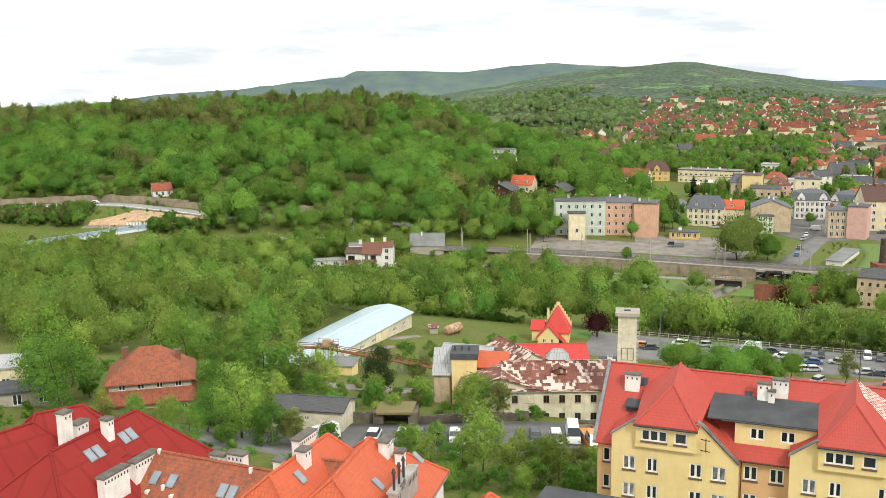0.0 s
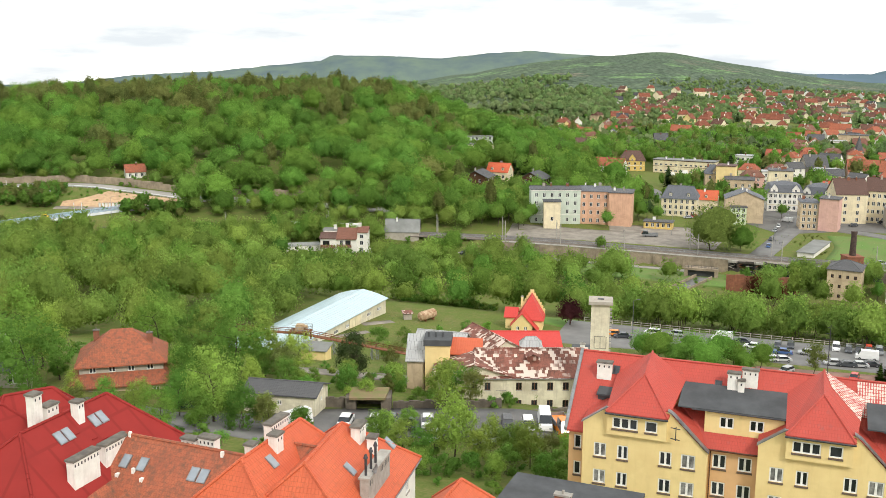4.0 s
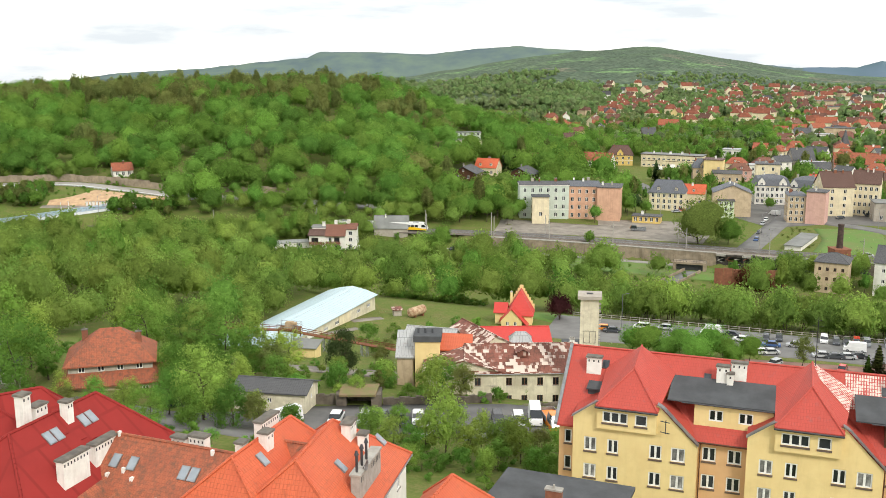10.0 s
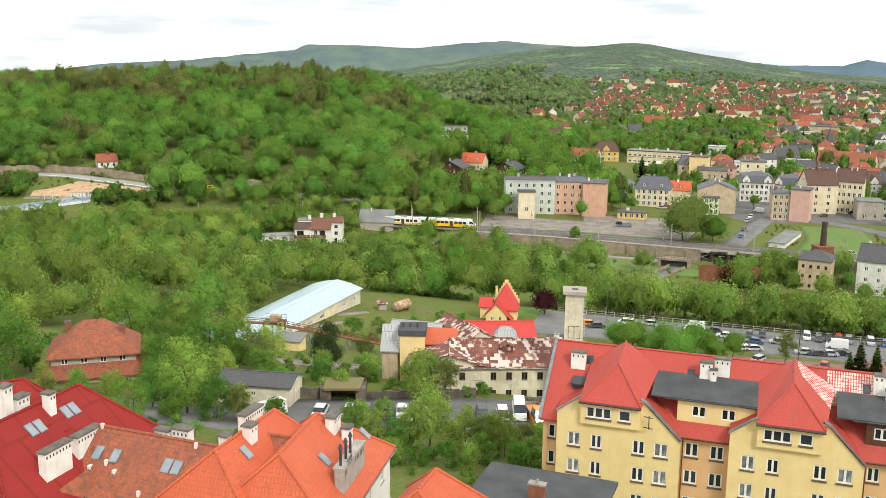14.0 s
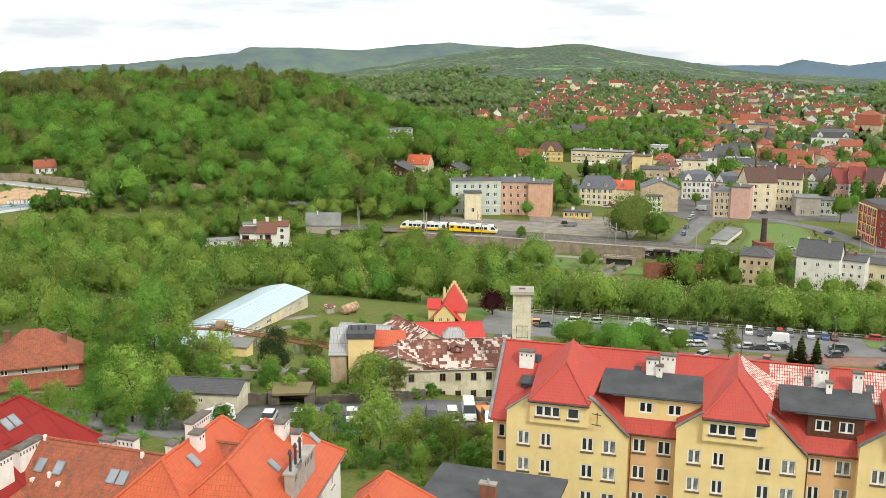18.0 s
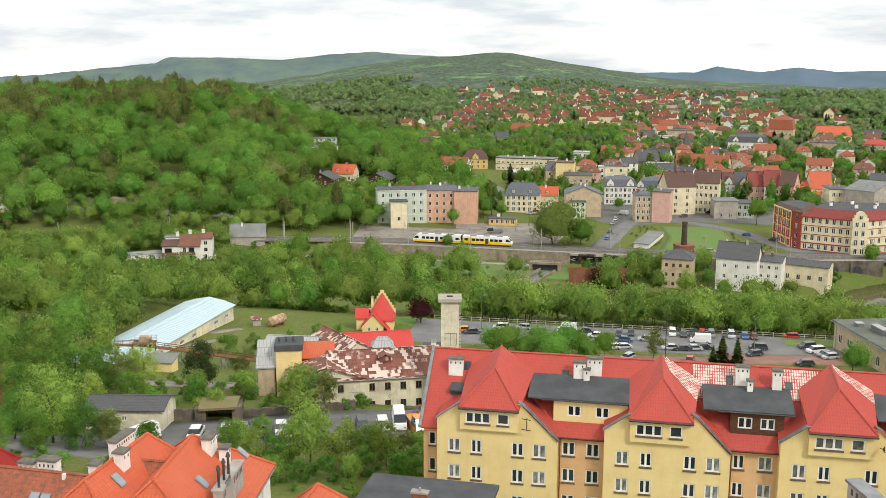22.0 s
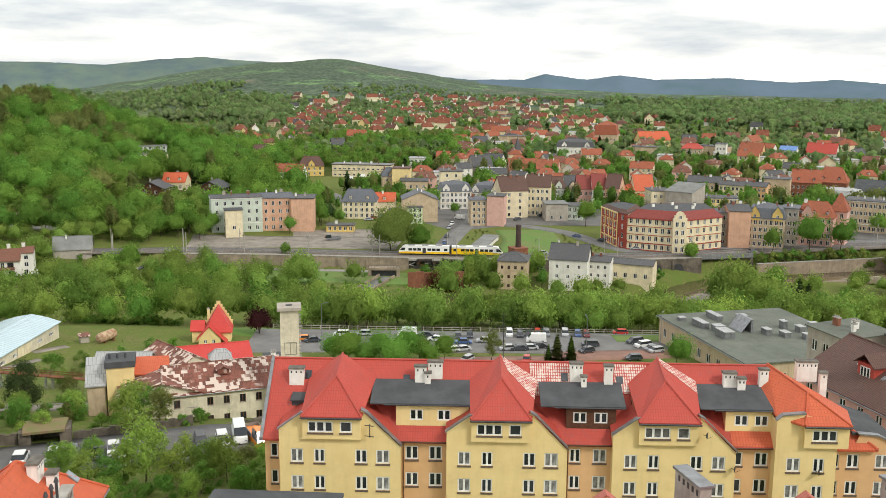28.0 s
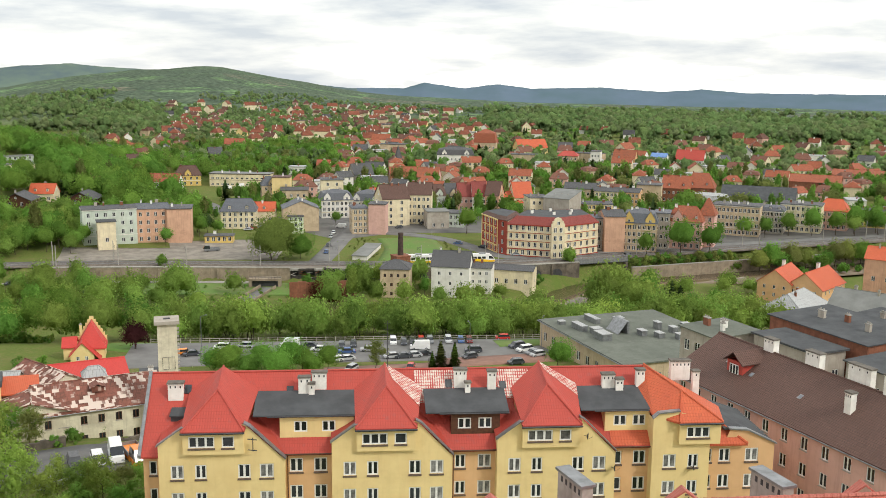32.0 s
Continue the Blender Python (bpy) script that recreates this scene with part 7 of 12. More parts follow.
# the link's shaded slope is put into its cover as darker tile
link = ridge_house("roof_wing", "orange tiled link roof in darker tile for its shaded slope", (-9.6, 76.3), (-6.2, 74.8), 44.6, 41.6, 3.2, 0.2, 0.2, 30.5, "white_wall", "roof_oldtile", 2, 0, 0)
for r, x, y, z0, z1, w, d in ((new_a, 2.6, 1.2, 13.4, 15.6, 2.8, 0.7), (new_a, -0.5, -0.6, 13.6, 15.75, 1.0, 0.8), (new_a, -2.25, 0.6, 13.6, 15.38, 0.8, 0.7), (new_b, 3.1, -1.4, 12.6, 15.1, 1.6, 0.8),
                              (new_b, 3.2, -2.6, 12.0, 14.1, 0.9, 0.7)):
    white_chimney(r, x, y, z0, z1, w, d, max(2, int(w / 0.35)))
bm = bmesh.new()
box(bm, -3.4, 2.2, -4.4, -3.65, 10.2, 13.45)
box(bm, -3.5, 2.3, -4.5, -3.55, 13.45, 13.6, 1)
for i in list(range(0, 2)) + list(range(7, 13)):
    box(bm, -3.1 + i * 0.4, -2.93 + i * 0.4, -4.41, -4.39, 12.8, 13.25, 2)
part("chimney", bm, [M["concrete"], M["concrete"], M["metal_and_shade_dark"]], new_b, "long grey rendered chimney stack with vents")
for x in (-2.9, -1.6, -0.4):
    bm = bmesh.new()
    tube(bm, (x, -4.0, 13.5), (x, -4.0, 15.0), 0.11, 0.11, 8)
    tube(bm, (x, -4.0, 15.0), (x, -4.0, 15.35), 0.2, 0.08, 8)
    part("flue", bm, M["metal_and_shade_dark"], new_b)
bm = bmesh.new()
for k in range(8):
    a, b2 = 2 * math.pi * k / 8, 2 * math.pi * (k + 1) / 8
    face(bm, [(-2.2 + 0.45 * math.cos(a), -4.6, 13.9 + 0.45 * math.sin(a)), (-2.2 + 0.45 * math.cos(b2), -4.6, 13.9 + 0.45 * math.sin(b2)), (-2.2, -4.42, 13.9)])
tube(bm, (-2.2, -4.42, 13.9), (-2.2, -4.2, 13.4), 0.03, 0.03, 5)
part("dish", bm, M["metal_grey"], new_b, "grey satellite dish")
roof_window(new_b, 6.2, -3.2, 12.5, 41.3)
roof_window(new_b, -1.62, -2.24, 13.35, 41.3)
roof_window(new_a, -2.1, -1.15, 14.25, 42.4)
for x, y, z in ((-2.3, -1.2, 14.2),):
    bm = bmesh.new()
    slab(bm, [(-3.6, -4.6, 11.25), (-2.9, -4.6, 11.25), (1.3, -3.9, 11.75), (1.3, -3.1, 12.3)], 0.08)
    part("valley_gutter", bm, M["metal_grey"], new_a, "grey zinc valley gutter")
ridge_house("orange_roofed_house", "low annexe with orange tiled hipped roof", (3.4, 67.0), (5.0, 70.6), 43.6, 40.5, 3.2, 2.0, 2.6, 30.5, "white_wall", "roof_orange", 2, 2, 2)
house("flat_roofed_annexe", "low building with black felt roof and white parapet edge", 13.6, 73.4, 10.5, 9.5, 8.8, -25, "flat", 0, "white_wall", "roof_felt", 2, 3, 2, z=30.9, chim=1, cat="building")
house("flat_roofed_annexe", "small white flat-roofed annexe", 2.6, 82.0, 5, 5, 4.5, -22, "flat", 0, "white_wall", "roof_zinc", 1, 1, 1, z=29.5, chim=0, cat="building")

# ---- pavilion with a broken mansard of old tiles ----
pav = tagged(new("mansard_house"), "old house with two-tiered rusty clay tile mansard roof among trees", "house")
pav.matrix_basis = pose(-44.2, 153.5, 22.5, 0, 0, 12)
bm = bmesh.new()
for o, ax, ln in (((-7.5, -6, 0), (1, 0, 0), 15), ((7.5, -6, 0), (0, 1, 0), 12), ((7.5, 6, 0), (-1, 0, 0), 15), ((-7.5, 6, 0), (0, -1, 0), 12)):
    hs = [(a, 0.8, 1.0, 1.4) for a in spread(ln, 4, 1.0)]
    wall_face(bm, o, ax, ln, -3, 3.2, hs)
    for q in hs:
        add_window(pav, o, ax, *q)
part("wall", bm, M["tan_wall"], pav)
bm = bmesh.new()
for o, ax, ln in (((-6.3, -4.8, 0), (1, 0, 0), 12.6), ((6.3, -4.8, 0), (0, 1, 0), 9.6), ((6.3, 4.8, 0), (-1, 0, 0), 12.6), ((-6.3, 4.8, 0), (0, -1, 0), 9.6)):
    hs = [(a, 4.7, 1.0, 0.9) for a in spread(ln, 4, 1.0)]
    wall_face(bm, o, ax, ln, 3.9, 6.0, hs)
    for q in hs:
        add_window(pav, o, ax, *q)
part("upper_wall", bm, M["grey_wall"], pav)
bm = bmesh.new()
lo = [(-8.2, -6.7, 2.9), (8.2, -6.7, 2.9), (8.2, 6.7, 2.9), (-8.2, 6.7, 2.9)]
mid = [(-6.25, -4.75, 4.7), (6.25, -4.75, 4.7), (6.25, 4.75, 4.7), (-6.25, 4.75, 4.7)]
for i in range(4):
    slab(bm, [lo[i], lo[(i + 1) % 4], mid[(i + 1) % 4], mid[i]], 0.2)
part("lower_roof", bm, M["roof_oldtile"], pav)
bm = bmesh.new()
up = [(-7.0, -5.5, 5.9), (7.0, -5.5, 5.9), (7.0, 5.5, 5.9), (-7.0, 5.5, 5.9)]
R1, R2 = (-1.6, 0, 10.4), (1.6, 0, 10.4)
for q in ((up[0], up[1], R2, R1), (up[1], up[2], R2), (up[2], up[3], R1, R2), (up[3], up[0], R1)):
    slab(bm, list(q), 0.2)
part("upper_roof", bm, M["roof_oldtile"], pav)
for x, y, z in ((-4.0, 1.5, 8.4), (4.3, -0.5, 8.0)):
    bm = bmesh.new()
    chimney_bm(bm, x, y, z - 1, z + 1.5, 0.9, 0.6, 1)
    part("chimney", bm, [M["brick_red"], M["chimney_cap"]], pav)
house("ruined_outbuilding", "roofless grey masonry outbuilding", -62, 149, 9, 6, 3, 18, "flat", 0, "grey_wall", "roof_felt", 1, 2, 1, chim=0, cat="building")
house("outbuilding", "low building with pale flat roof", -70, 160, 12, 8, 4.5, 15, "flat", 0, "cream_wall", "roof_zinc", 1, 3, 1, chim=0, cat="building")

# ---- rusty-roofed works ----
works = ridge_house("works_building", "old pale rendered works building with patchwork rusty tin roof", (13.4, 156.6), (31.8, 156.0), 27.8, 25.0, 6.3, 0.2, 0.2, 16.5, "dirty_wall", "roof_rust", 2, 7, 3, cat="works building", ww=0.95, wh=1.3, frame="frame_brown")
ridge_house("works_building", "pale gabled works wing with rusty red tin roof", (12.6, 150.6), (13.2, 157.6), 27.0, 25.0, 6.4, 0.0, 0.0, 16.5, "dirty_wall", "roof_rust", 2, 3, 3, cat="works building", ww=0.95, wh=1.3, frame="frame_brown")
ridge_house("works_building", "long works roof of brown rusty sheets with pale edges", (14.5, 176.6), (19.4, 165.4), 26.6, 23.8, 5.0, 0.2, 0.2, 14.5, "dirty_wall", "roof_rust", 1, 4, 2, cat="works building")
ridge_house("works_building", "works hall with bright red tin roof", (19.8, 194.0), (33.4, 193.4), 20.0, 17.8, 6.0, 0.2, 0.2, 9.0, "dirty_wall", "roof_villa", 1, 5, 2, cat="works building")
bm = bmesh.new()
box(bm, -0.9, 0.9, -3.4, -2.0, 10.2, 11.2)
slab(bm, [(-1.2, -3.7, 11.0), (0, -3.7, 11.6), (0, -1.2, 11.6), (-1.2, -1.2, 11.0)], 0.1)
slab(bm, [(0, -3.7, 11.6), (1.2, -3.7, 11.0), (1.2, -1.2, 11.0), (0, -1.2, 11.6)], 0.1)
part("dormer", bm, M["roof_rust"], works)
silo = tagged(new("elevator_tower"), "yellow rendered lift tower with black felt top and pale lean-to", "tower")
silo.matrix_basis = pose(7.1, 159.5, 16.0, 0, 0, -6)
bm = bmesh.new()
box(bm, -2.1, 2.1, -2.0, 3.0, -2, 12.2)
part("tower_wall", bm, M["yellow_wall"], silo)
bm = bmesh.new()
box(bm, -2.35, 2.35, -2.2, 3.2, 12.2, 13.2)
for x in (-1.6, -0.4, 0.8):
    tube(bm, (x, 0, 13.2), (x, 0, 14.0), 0.18, 0.18, 6)
part("tower_top", bm, M["roof_felt"], silo)
bm = bmesh.new()
box(bm, -5.2, -2.4, -1.2, 3.5, -2, 9.4)
part("lean_to_wall", bm, M["tan_wall"], silo)
bm = bmesh.new()
slab(bm, [(-5.5, -1.6, 9.3), (-2.2, -1.6, 9.3), (-2.2, 3.8, 12.6), (-5.5, 3.8, 12.6)], 0.2)
part("lean_to_roof", bm, M["roof_zinc"], silo, "flaking pale tin roof")
bm = bmesh.new()
slab(bm, [(2.1, -1.0, 10.6), (7.6, -1.0, 10.4), (7.6, 3.6, 12.0), (2.1, 3.6, 12.2)], 0.2)
box(bm, 2.1, 7.4, -0.6, 3.4, -1, 10.3, 1)
part("link_roof", bm, [M["roof_orange"], M["brick_red"]], silo, "orange sheet roof over a brick link")
house("works_annexe", "small zinc-roofed lantern house on the works", 24.8, 172, 3.4, 3.2, 10.0, -5, "hip", 1.2, "grey_wall", "roof_zinc", 1, 2, 1, chim=0, z=14, cat="building")
house("works_annexe", "works annexe with flaking white roof", 8.5, 172.5, 9, 6, 9.5, -20, "gable", 1.8, "dirty_wall", "roof_zinc", 1, 2, 1, chim=0, z=15, cat="building")
house("works_annexe", "small building with dark felt roof and white parapets", 35.0, 169.0, 5, 7, 8.8, -8, "flat", 0, "white_wall", "roof_felt", 1, 2, 1, chim=2, z=14.5, cat="building")

# ---- hose tower ----
tower = tagged(new("hose_tower"), "tall slim pale concrete tower with slab cap", "tower")
tx, ty = at_uv(-29.2, 146.5)
tower.matrix_basis = pose(tx, ty, 16.5, 0, 0, -12)
bm = bmesh.new()
box(bm, -1.5, 1.5, -1.5, 1.5, -3, 22.0, 0, None, 0.08)
part("shaft", bm, M["dirty_wall"], tower, "stained pale concrete shaft")
bm = bmesh.new()
box(bm, -1.85, 1.85, -1.9, 1.9, 22.0, 22.5)
box(bm, -0.5, 0.5, -0.3, 0.3, 22.5, 22.62, 1)
part("cap", bm, [M["grey_wall"], M["metal_and_shade_dark"]], tower)
for i in range(34):
    bm = bmesh.new()
    box(bm, 1.44, 1.74, -1.2, -0.8, 1.2 + i * 0.6, 1.5 + i * 0.6)
    part("rung", bm, M["concrete"], tower)
bm = bmesh.new()
for z in (15.0, 16.9):
    tube(bm, (-0.8, -1.6, z), (1.0, -1.6, z), 0.03, 0.03, 4)
for x in (-0.8, 0.1, 1.0):
    tube(bm, (x, -1.6, 15.0), (x, -1.6, 16.9), 0.03, 0.03, 4)
part("grille", bm, M["metal_and_shade_dark"], tower)

# ---- villa with steep red roof ----
villa = tagged(new("villa"), "small yellow villa with steep bright red roofs and crow-stepped gables", "house")
villa.matrix_basis = pose(35.2, 245.2, 5.4, 0, 0, -12)
bm = bmesh.new()
for o, ax, ln, hs in (((-3.2, -2.5, 0), (1, 0, 0), 6.4, []), ((3.2, -2.5, 0), (0, 1, 0), 6.0, [(1.4, 1.4, 0.8, 1.1), (3.8, 1.4, 0.8, 1.1)]), ((3.2, 3.5, 0), (-1, 0, 0), 6.4, []), ((-3.2, 3.5, 0), (0, -1, 0), 6.0, [])):
    wall_face(bm, o, ax, ln, -1.5, 4.4, hs)
    for q in hs:
        add_window(villa, o, ax, *q)
part("wall", bm, M["yellow_wall"], villa)
bm = bmesh.new()
R1, R2 = (0, 0.6, 9.6), (0, 3.4, 9.6)
slab(bm, [(-3.6, -3.0, 3.7), (3.6, -3.0, 3.7), R1], 0.2)
slab(bm, [(3.6, -3.0, 3.7), (3.6, 3.4, 3.7), R2, R1], 0.2)
slab(bm, [(-3.6, 3.4, 3.7), (-3.6, -3.0, 3.7), R1, R2], 0.2)
part("roof", bm, M["roof_villa"], villa)
bm = bmesh.new()
for k in range(7):
    w = 3.5 - k * 0.5
    box(bm, -w, w, 3.45, 3.75, (3.9 if k == 0 else 4.3) + k * 0.84, 5.25 + k * 0.84)
part("stepped_gable", bm, M["yellow_wall"], villa, "yellow crow-stepped gable")
# front wing with its own gable
bm = bmesh.new()
hs = [(1.3, 1.6, 0.75, 1.0), (3.3, 1.6, 0.75, 1.0)]
wall_face(bm, (-4.6, -5.6, 0), (1, 0, 0), 5.4, -1.5, 3.0, hs)
face(bm, [(-4.6, -5.6, 3.0), (0.8, -5.6, 3.0), (-1.9, -5.6, 5.9)])
wall_face(bm, (0.8, -5.6, 0), (0, 1, 0), 3.1, -1.5, 3.0, [])
wall_face(bm, (-4.6, -2.5, 0), (0, -1, 0), 3.1, -1.5, 3.0, [])
for q in hs:
    add_window(villa, (-4.6, -5.6, 0), (1, 0, 0), *q)
part("wing_wall", bm, M["yellow_wall"], villa)
bm = bmesh.new()
slab(bm, [(-5.0, -5.9, 2.75), (-1.9, -5.9, 6.1), (-1.9, -0.6, 6.1), (-5.0, -0.6, 2.75)], 0.18)
slab(bm, [(-1.9, -5.9, 6.1), (2.4, -5.9, 1.45), (2.4, -2.6, 1.45), (2.4, -2.5, 1.6), (-1.9, -0.6, 6.1)], 0.18)
part("wing_roof", bm, M["roof_villa"], villa)
bm = bmesh.new()
box(bm, -6.4, -3.2, -2.6, 2.4, -1.5, 4.4)
part("side_wing", bm, M["yellow_wall"], villa)
bm = bmesh.new()
slab(bm, [(-6.8, -3.1, 4.3), (-3.2, -3.1, 4.3), (-3.2, 0.0, 6.3), (-6.8, 0.0, 6.3)], 0.18)
slab(bm, [(-3.2, 3.0, 4.3), (-6.8, 3.0, 4.3), (-6.8, 0.0, 6.3), (-3.2, 0.0, 6.3)], 0.18)
part("side_roof", bm, M["roof_villa"], villa)
bm = bmesh.new()
chimney_bm(bm, -2.3, -0.6, 6.8, 9.3, 0.6, 0.6, 1)
part("chimney", bm, [M["yellow_wall"], M["concrete"]], villa)

# ---- storage shed with low pale roof, in the meadow ----
shed = tagged(new("storage_shed"), "long low storage shed with faceted pale blue-white metal roof", "shed")
shed.matrix_basis = pose(-21.3, 237.5, 6.0, 0, 0, -24.5)
bm = bmesh.new()
for o, ax, ln, n in (((-7, -29, 0), (1, 0, 0), 14, 2), ((7, -29, 0), (0, 1, 0), 58, 9), ((7, 29, 0), (-1, 0, 0), 14, 2), ((-7, 29, 0), (0, -1, 0), 58, 9)):
    hs = [(a, 2.2, 2.2, 0.9) for a in spread(ln, n, 2.2)]
    wall_face(bm, o, ax, ln, -4, 4.6, hs)
    for q in hs:
        add_window(shed, o, ax, *q, sashes=4)
part("wall", bm, M["dirty_wall"], shed)
bm = bmesh.new()
prof = [(-7.6, 4.6), (-4.2, 5.65), (0.0, 6.45), (4.2, 5.65), (7.6, 4.6)]
for (a, za), (b, zb) in zip(prof[:-1], prof[1:]):
    slab(bm, [(a, -29.5, za), (b, -29.5, zb), (b, 29.5, zb), (a, 29.5, za)], 0.15)
bmesh.ops.remove_doubles(bm, verts=bm.verts, dist=0.01)
part("roof", bm, M["roof_pale"], shed)
bm = bmesh.new()
for s in (-29, 29):
    pts = [(a, s, z - 0.1) for a, z in prof[1:-1]]
    f = face(bm, [(-6.9, s, 4.5)] + pts + [(6.9, s, 4.5)])
part("gable", bm, M["dirty_wall"], shed)
for y0, y1, mt in ((7.0, 13.5, "cream_wall"), (-10.0, -4.5, "white_wall")):
    for k in range(2):
        a, b = y0 + (y1 - y0) * k / 2 + 0.05, y0 + (y1 - y0) * (k + 1) / 2 - 0.05
        bm = bmesh.new()
        box(bm, 7.0, 7.14, a, b, -0.2, 3.9)
        box(bm, 7.14, 7.2, a + 0.1, b - 0.1, 1.7, 1.95)
        part("sliding_door", bm, M[mt], shed, "weathered pale sliding door")
low = tagged(new("low_shed"), "low shed with pale corrugated roof", "shed")
low.matrix_basis = pose(-34.0, 208.5, 9.0, 0, 0, -24.5)
bm = bmesh.new()
box(bm, -6, 6, -10, 6, -4, 3.2)
part("wall", bm, M["grey_wall"], low)
bm = bmesh.new()
slab(bm, [(-6.5, -10.5, 3.2), (6.5, -10.5, 3.2), (6.5, 6.5, 4.0), (-6.5, 6.5, 4.0)], 0.2)
part("roof", bm, M["roof_pale"], low)

# ---- conveyor and its gantry ----
conv = tagged(new("conveyor"), "rusty raised conveyor on lattice legs with control cabin", "conveyor")
conv.matrix_basis = pose(-21.5, 211, 9.0, 0, 0, -12)
bm = bmesh.new()
for a, b in (((-16, 0, 6.5), (0, 0, 6.2)), ((0, 0, 6.2), (26, -6, 4.6))):
    m = Vector(b) - Vector(a)
    for dy in (-0.6, 0.6):
        tube(bm, Vector(a) + Vector((0, dy, 0)), Vector(b) + Vector((0, dy, 0)), 0.14, 0.14, 4)
        tube(bm, Vector(a) + Vector((0, dy, 0.9)), Vector(b) + Vector((0, dy, 0.9)), 0.07, 0.07, 4)
    n = int(m.length / 1.5)
    for i in range(n + 1):
        p = Vector(a) + m * i / n
        for dy in (-0.6, 0.6):
            tube(bm, p + Vector((0, dy, 0)), p + Vector((0, dy, 0.9)), 0.05, 0.05, 4)
    slab(bm, [Vector(a) + Vector((0, -0.6, 0.1)), Vector(b) + Vector((0, -0.6, 0.1)), Vector(b) + Vector((0, 0.6, 0.1)), Vector(a) + Vector((0, 0.6, 0.1))], 0.1)
part("belt_frame", bm, M["rust"], conv)
for x, y, z in ((-12, 0, 6.4), (0, 0, 6.2), (9, -2, 5.7), (18, -4, 5.1)):
    bm = bmesh.new()
    for dx in (-0.8, 0.8):
        for dy in (-0.8, 0.8):
            tube(bm, (x + dx, y + dy, -3), (x + dx * 0.7, y + dy * 0.7, z), 0.09, 0.09, 4)
        for k in range(3):
            z0, z1 = z * k / 3, z * (k + 1) / 3
            tube(bm, (x + dx, y - 0.8, z0), (x + dx, y + 0.8, z1), 0.05, 0.05, 4)
            tube(bm, (x - 0.8, y + dx, z1), (x + 0.8, y + dx, z0), 0.05, 0.05, 4)
    part("trestle", bm, M["metal_grey"], conv)
bm = bmesh.new()
box(bm, -2.4, 2.4, -1.7, 1.7, 6.6, 6.9)
box(bm, -2.2, -1.9, -1.5, -1.2, 4.6, 6.6)
box(bm, 1.9, 2.2, 1.2, 1.5, 4.6, 6.6)
part("platform", bm, M["rust"], conv)
bm = bmesh.new()
for x in (-2.4, -1.2, 0, 1.2, 2.4):
    for y in (-1.7, 1.7):
        tube(bm, (x, y, 6.9), (x, y, 8.0), 0.05, 0.05, 4)
for z in (7.4, 8.0):
    for y in (-1.7, 1.7):
        tube(bm, (-2.4, y, z), (2.4, y, z), 0.05, 0.05, 4)
    for x in (-2.4, 2.4):
        tube(bm, (x, -1.7, z), (x, 1.7, z), 0.05, 0.05, 4)
part("handrail", bm, M["metal_grey"], conv)
bm = bmesh.new()
box(bm, -0.9, 1.0, -0.8, 0.9, 6.9, 8.3, 0, None, 0.15)
tube(bm, (-0.9, 0, 7.5), (1.7, 0, 7.9), 0.5, 0.42, 10)
part("drive_unit", bm, mat("drive_paint", (0.52, 0.42, 0.27), (0.3, 0.19, 0.1), 1.2, 0.8, 0.2), conv)
bm = bmesh.new()
tube(bm, (4, -1, 5.2), (9.5, -3, -0.5), 0.28, 0.28, 6)
part("chute", bm, M["concrete"], conv)
house("small_store", "low yellow store with sagging pale roof", -17.0, 199, 5.4, 3.8, 2.3, -15, "mono", 0.7, "yellow_wall", "roof_feltgrey", 1, 0, 0, chim=0, cat="shed")

# ---- old tank and hut in the meadow ----
tank = tagged(new("fuel_tank"), "rusty pale cylindrical tank lying on the grass", "tank")
tank.matrix_basis = pose(8.3, 252.5, 6.6, 0, 0, 48)
bm = bmesh.new()
tube(bm, (-2.6, 0, 1.5), (2.6, 0, 1.5), 1.25, 1.25, 16)
tube(bm, (-2.6, 0, 1.5), (-2.95, 0, 1.5), 1.25, 0.7, 16)
tube(bm, (2.6, 0, 1.5), (2.95, 0, 1.5), 1.25, 0.7, 16)
part("drum", bm, mat("tank_paint", (0.55, 0.42, 0.28), (0.25, 0.12, 0.06), 1.1, 0.8, 0.2), tank)
for x in (-1.6, 1.6):
    bm = bmesh.new()
    box(bm, x - 0.2, x + 0.2, -1.0, 1.0, -0.5, 0.7)
    part("cradle", bm, M["rust"], tank)
house("meadow_hut", "tiny grey metal hut on the meadow", 3.0, 253.5, 2.1, 2.0, 1.7, 10, "mono", 0.25, "grey_wall", "roof_rust", 1, 0, 0, chim=0, cat="hut")

# ---- near yard ----
house("garage_building", "low garage with grey-brown ribbed roof and pale end wall", -16.5, 139.5, 11, 6, 3.2, -14, "gable", 1.0, "dirty_wall", "roof_grey", 1, 1, 1, ww=0.7, wh=0.7, chim=0, cat="garage", base=1.6)
shelter = tagged(new("yard_shelter"), "crumbling open-fronted stone shelter with mossy roof", "shelter")
shelter.matrix_basis = pose(-4.0, 140.2, 23.4, 0, 0, -3)
bm = bmesh.new()
box(bm, -3.6, -2.0, -1.6, 2.0, -1, 2.5)
box(bm, 1.7, 3.2, -1.6, 2.0, -1, 2.5)
box(bm, -2.0, 1.7, 1.6, 2.0, -1, 2.5)
part("wall", bm, M["stone_wall"], shelter)
bm = bmesh.new()
slab(bm, [(-3.0, -2.2, 2.75), (2.4, -2.2, 2.75), (2.8, 2.2, 2.95), (-3.2, 2.2, 2.95)], 0.35)
part("roof", bm, mat("moss_roof", (0.16, 0.17, 0.06), (0.22, 0.15, 0.09), 0.9, 0.95, 0.5, 4), shelter)
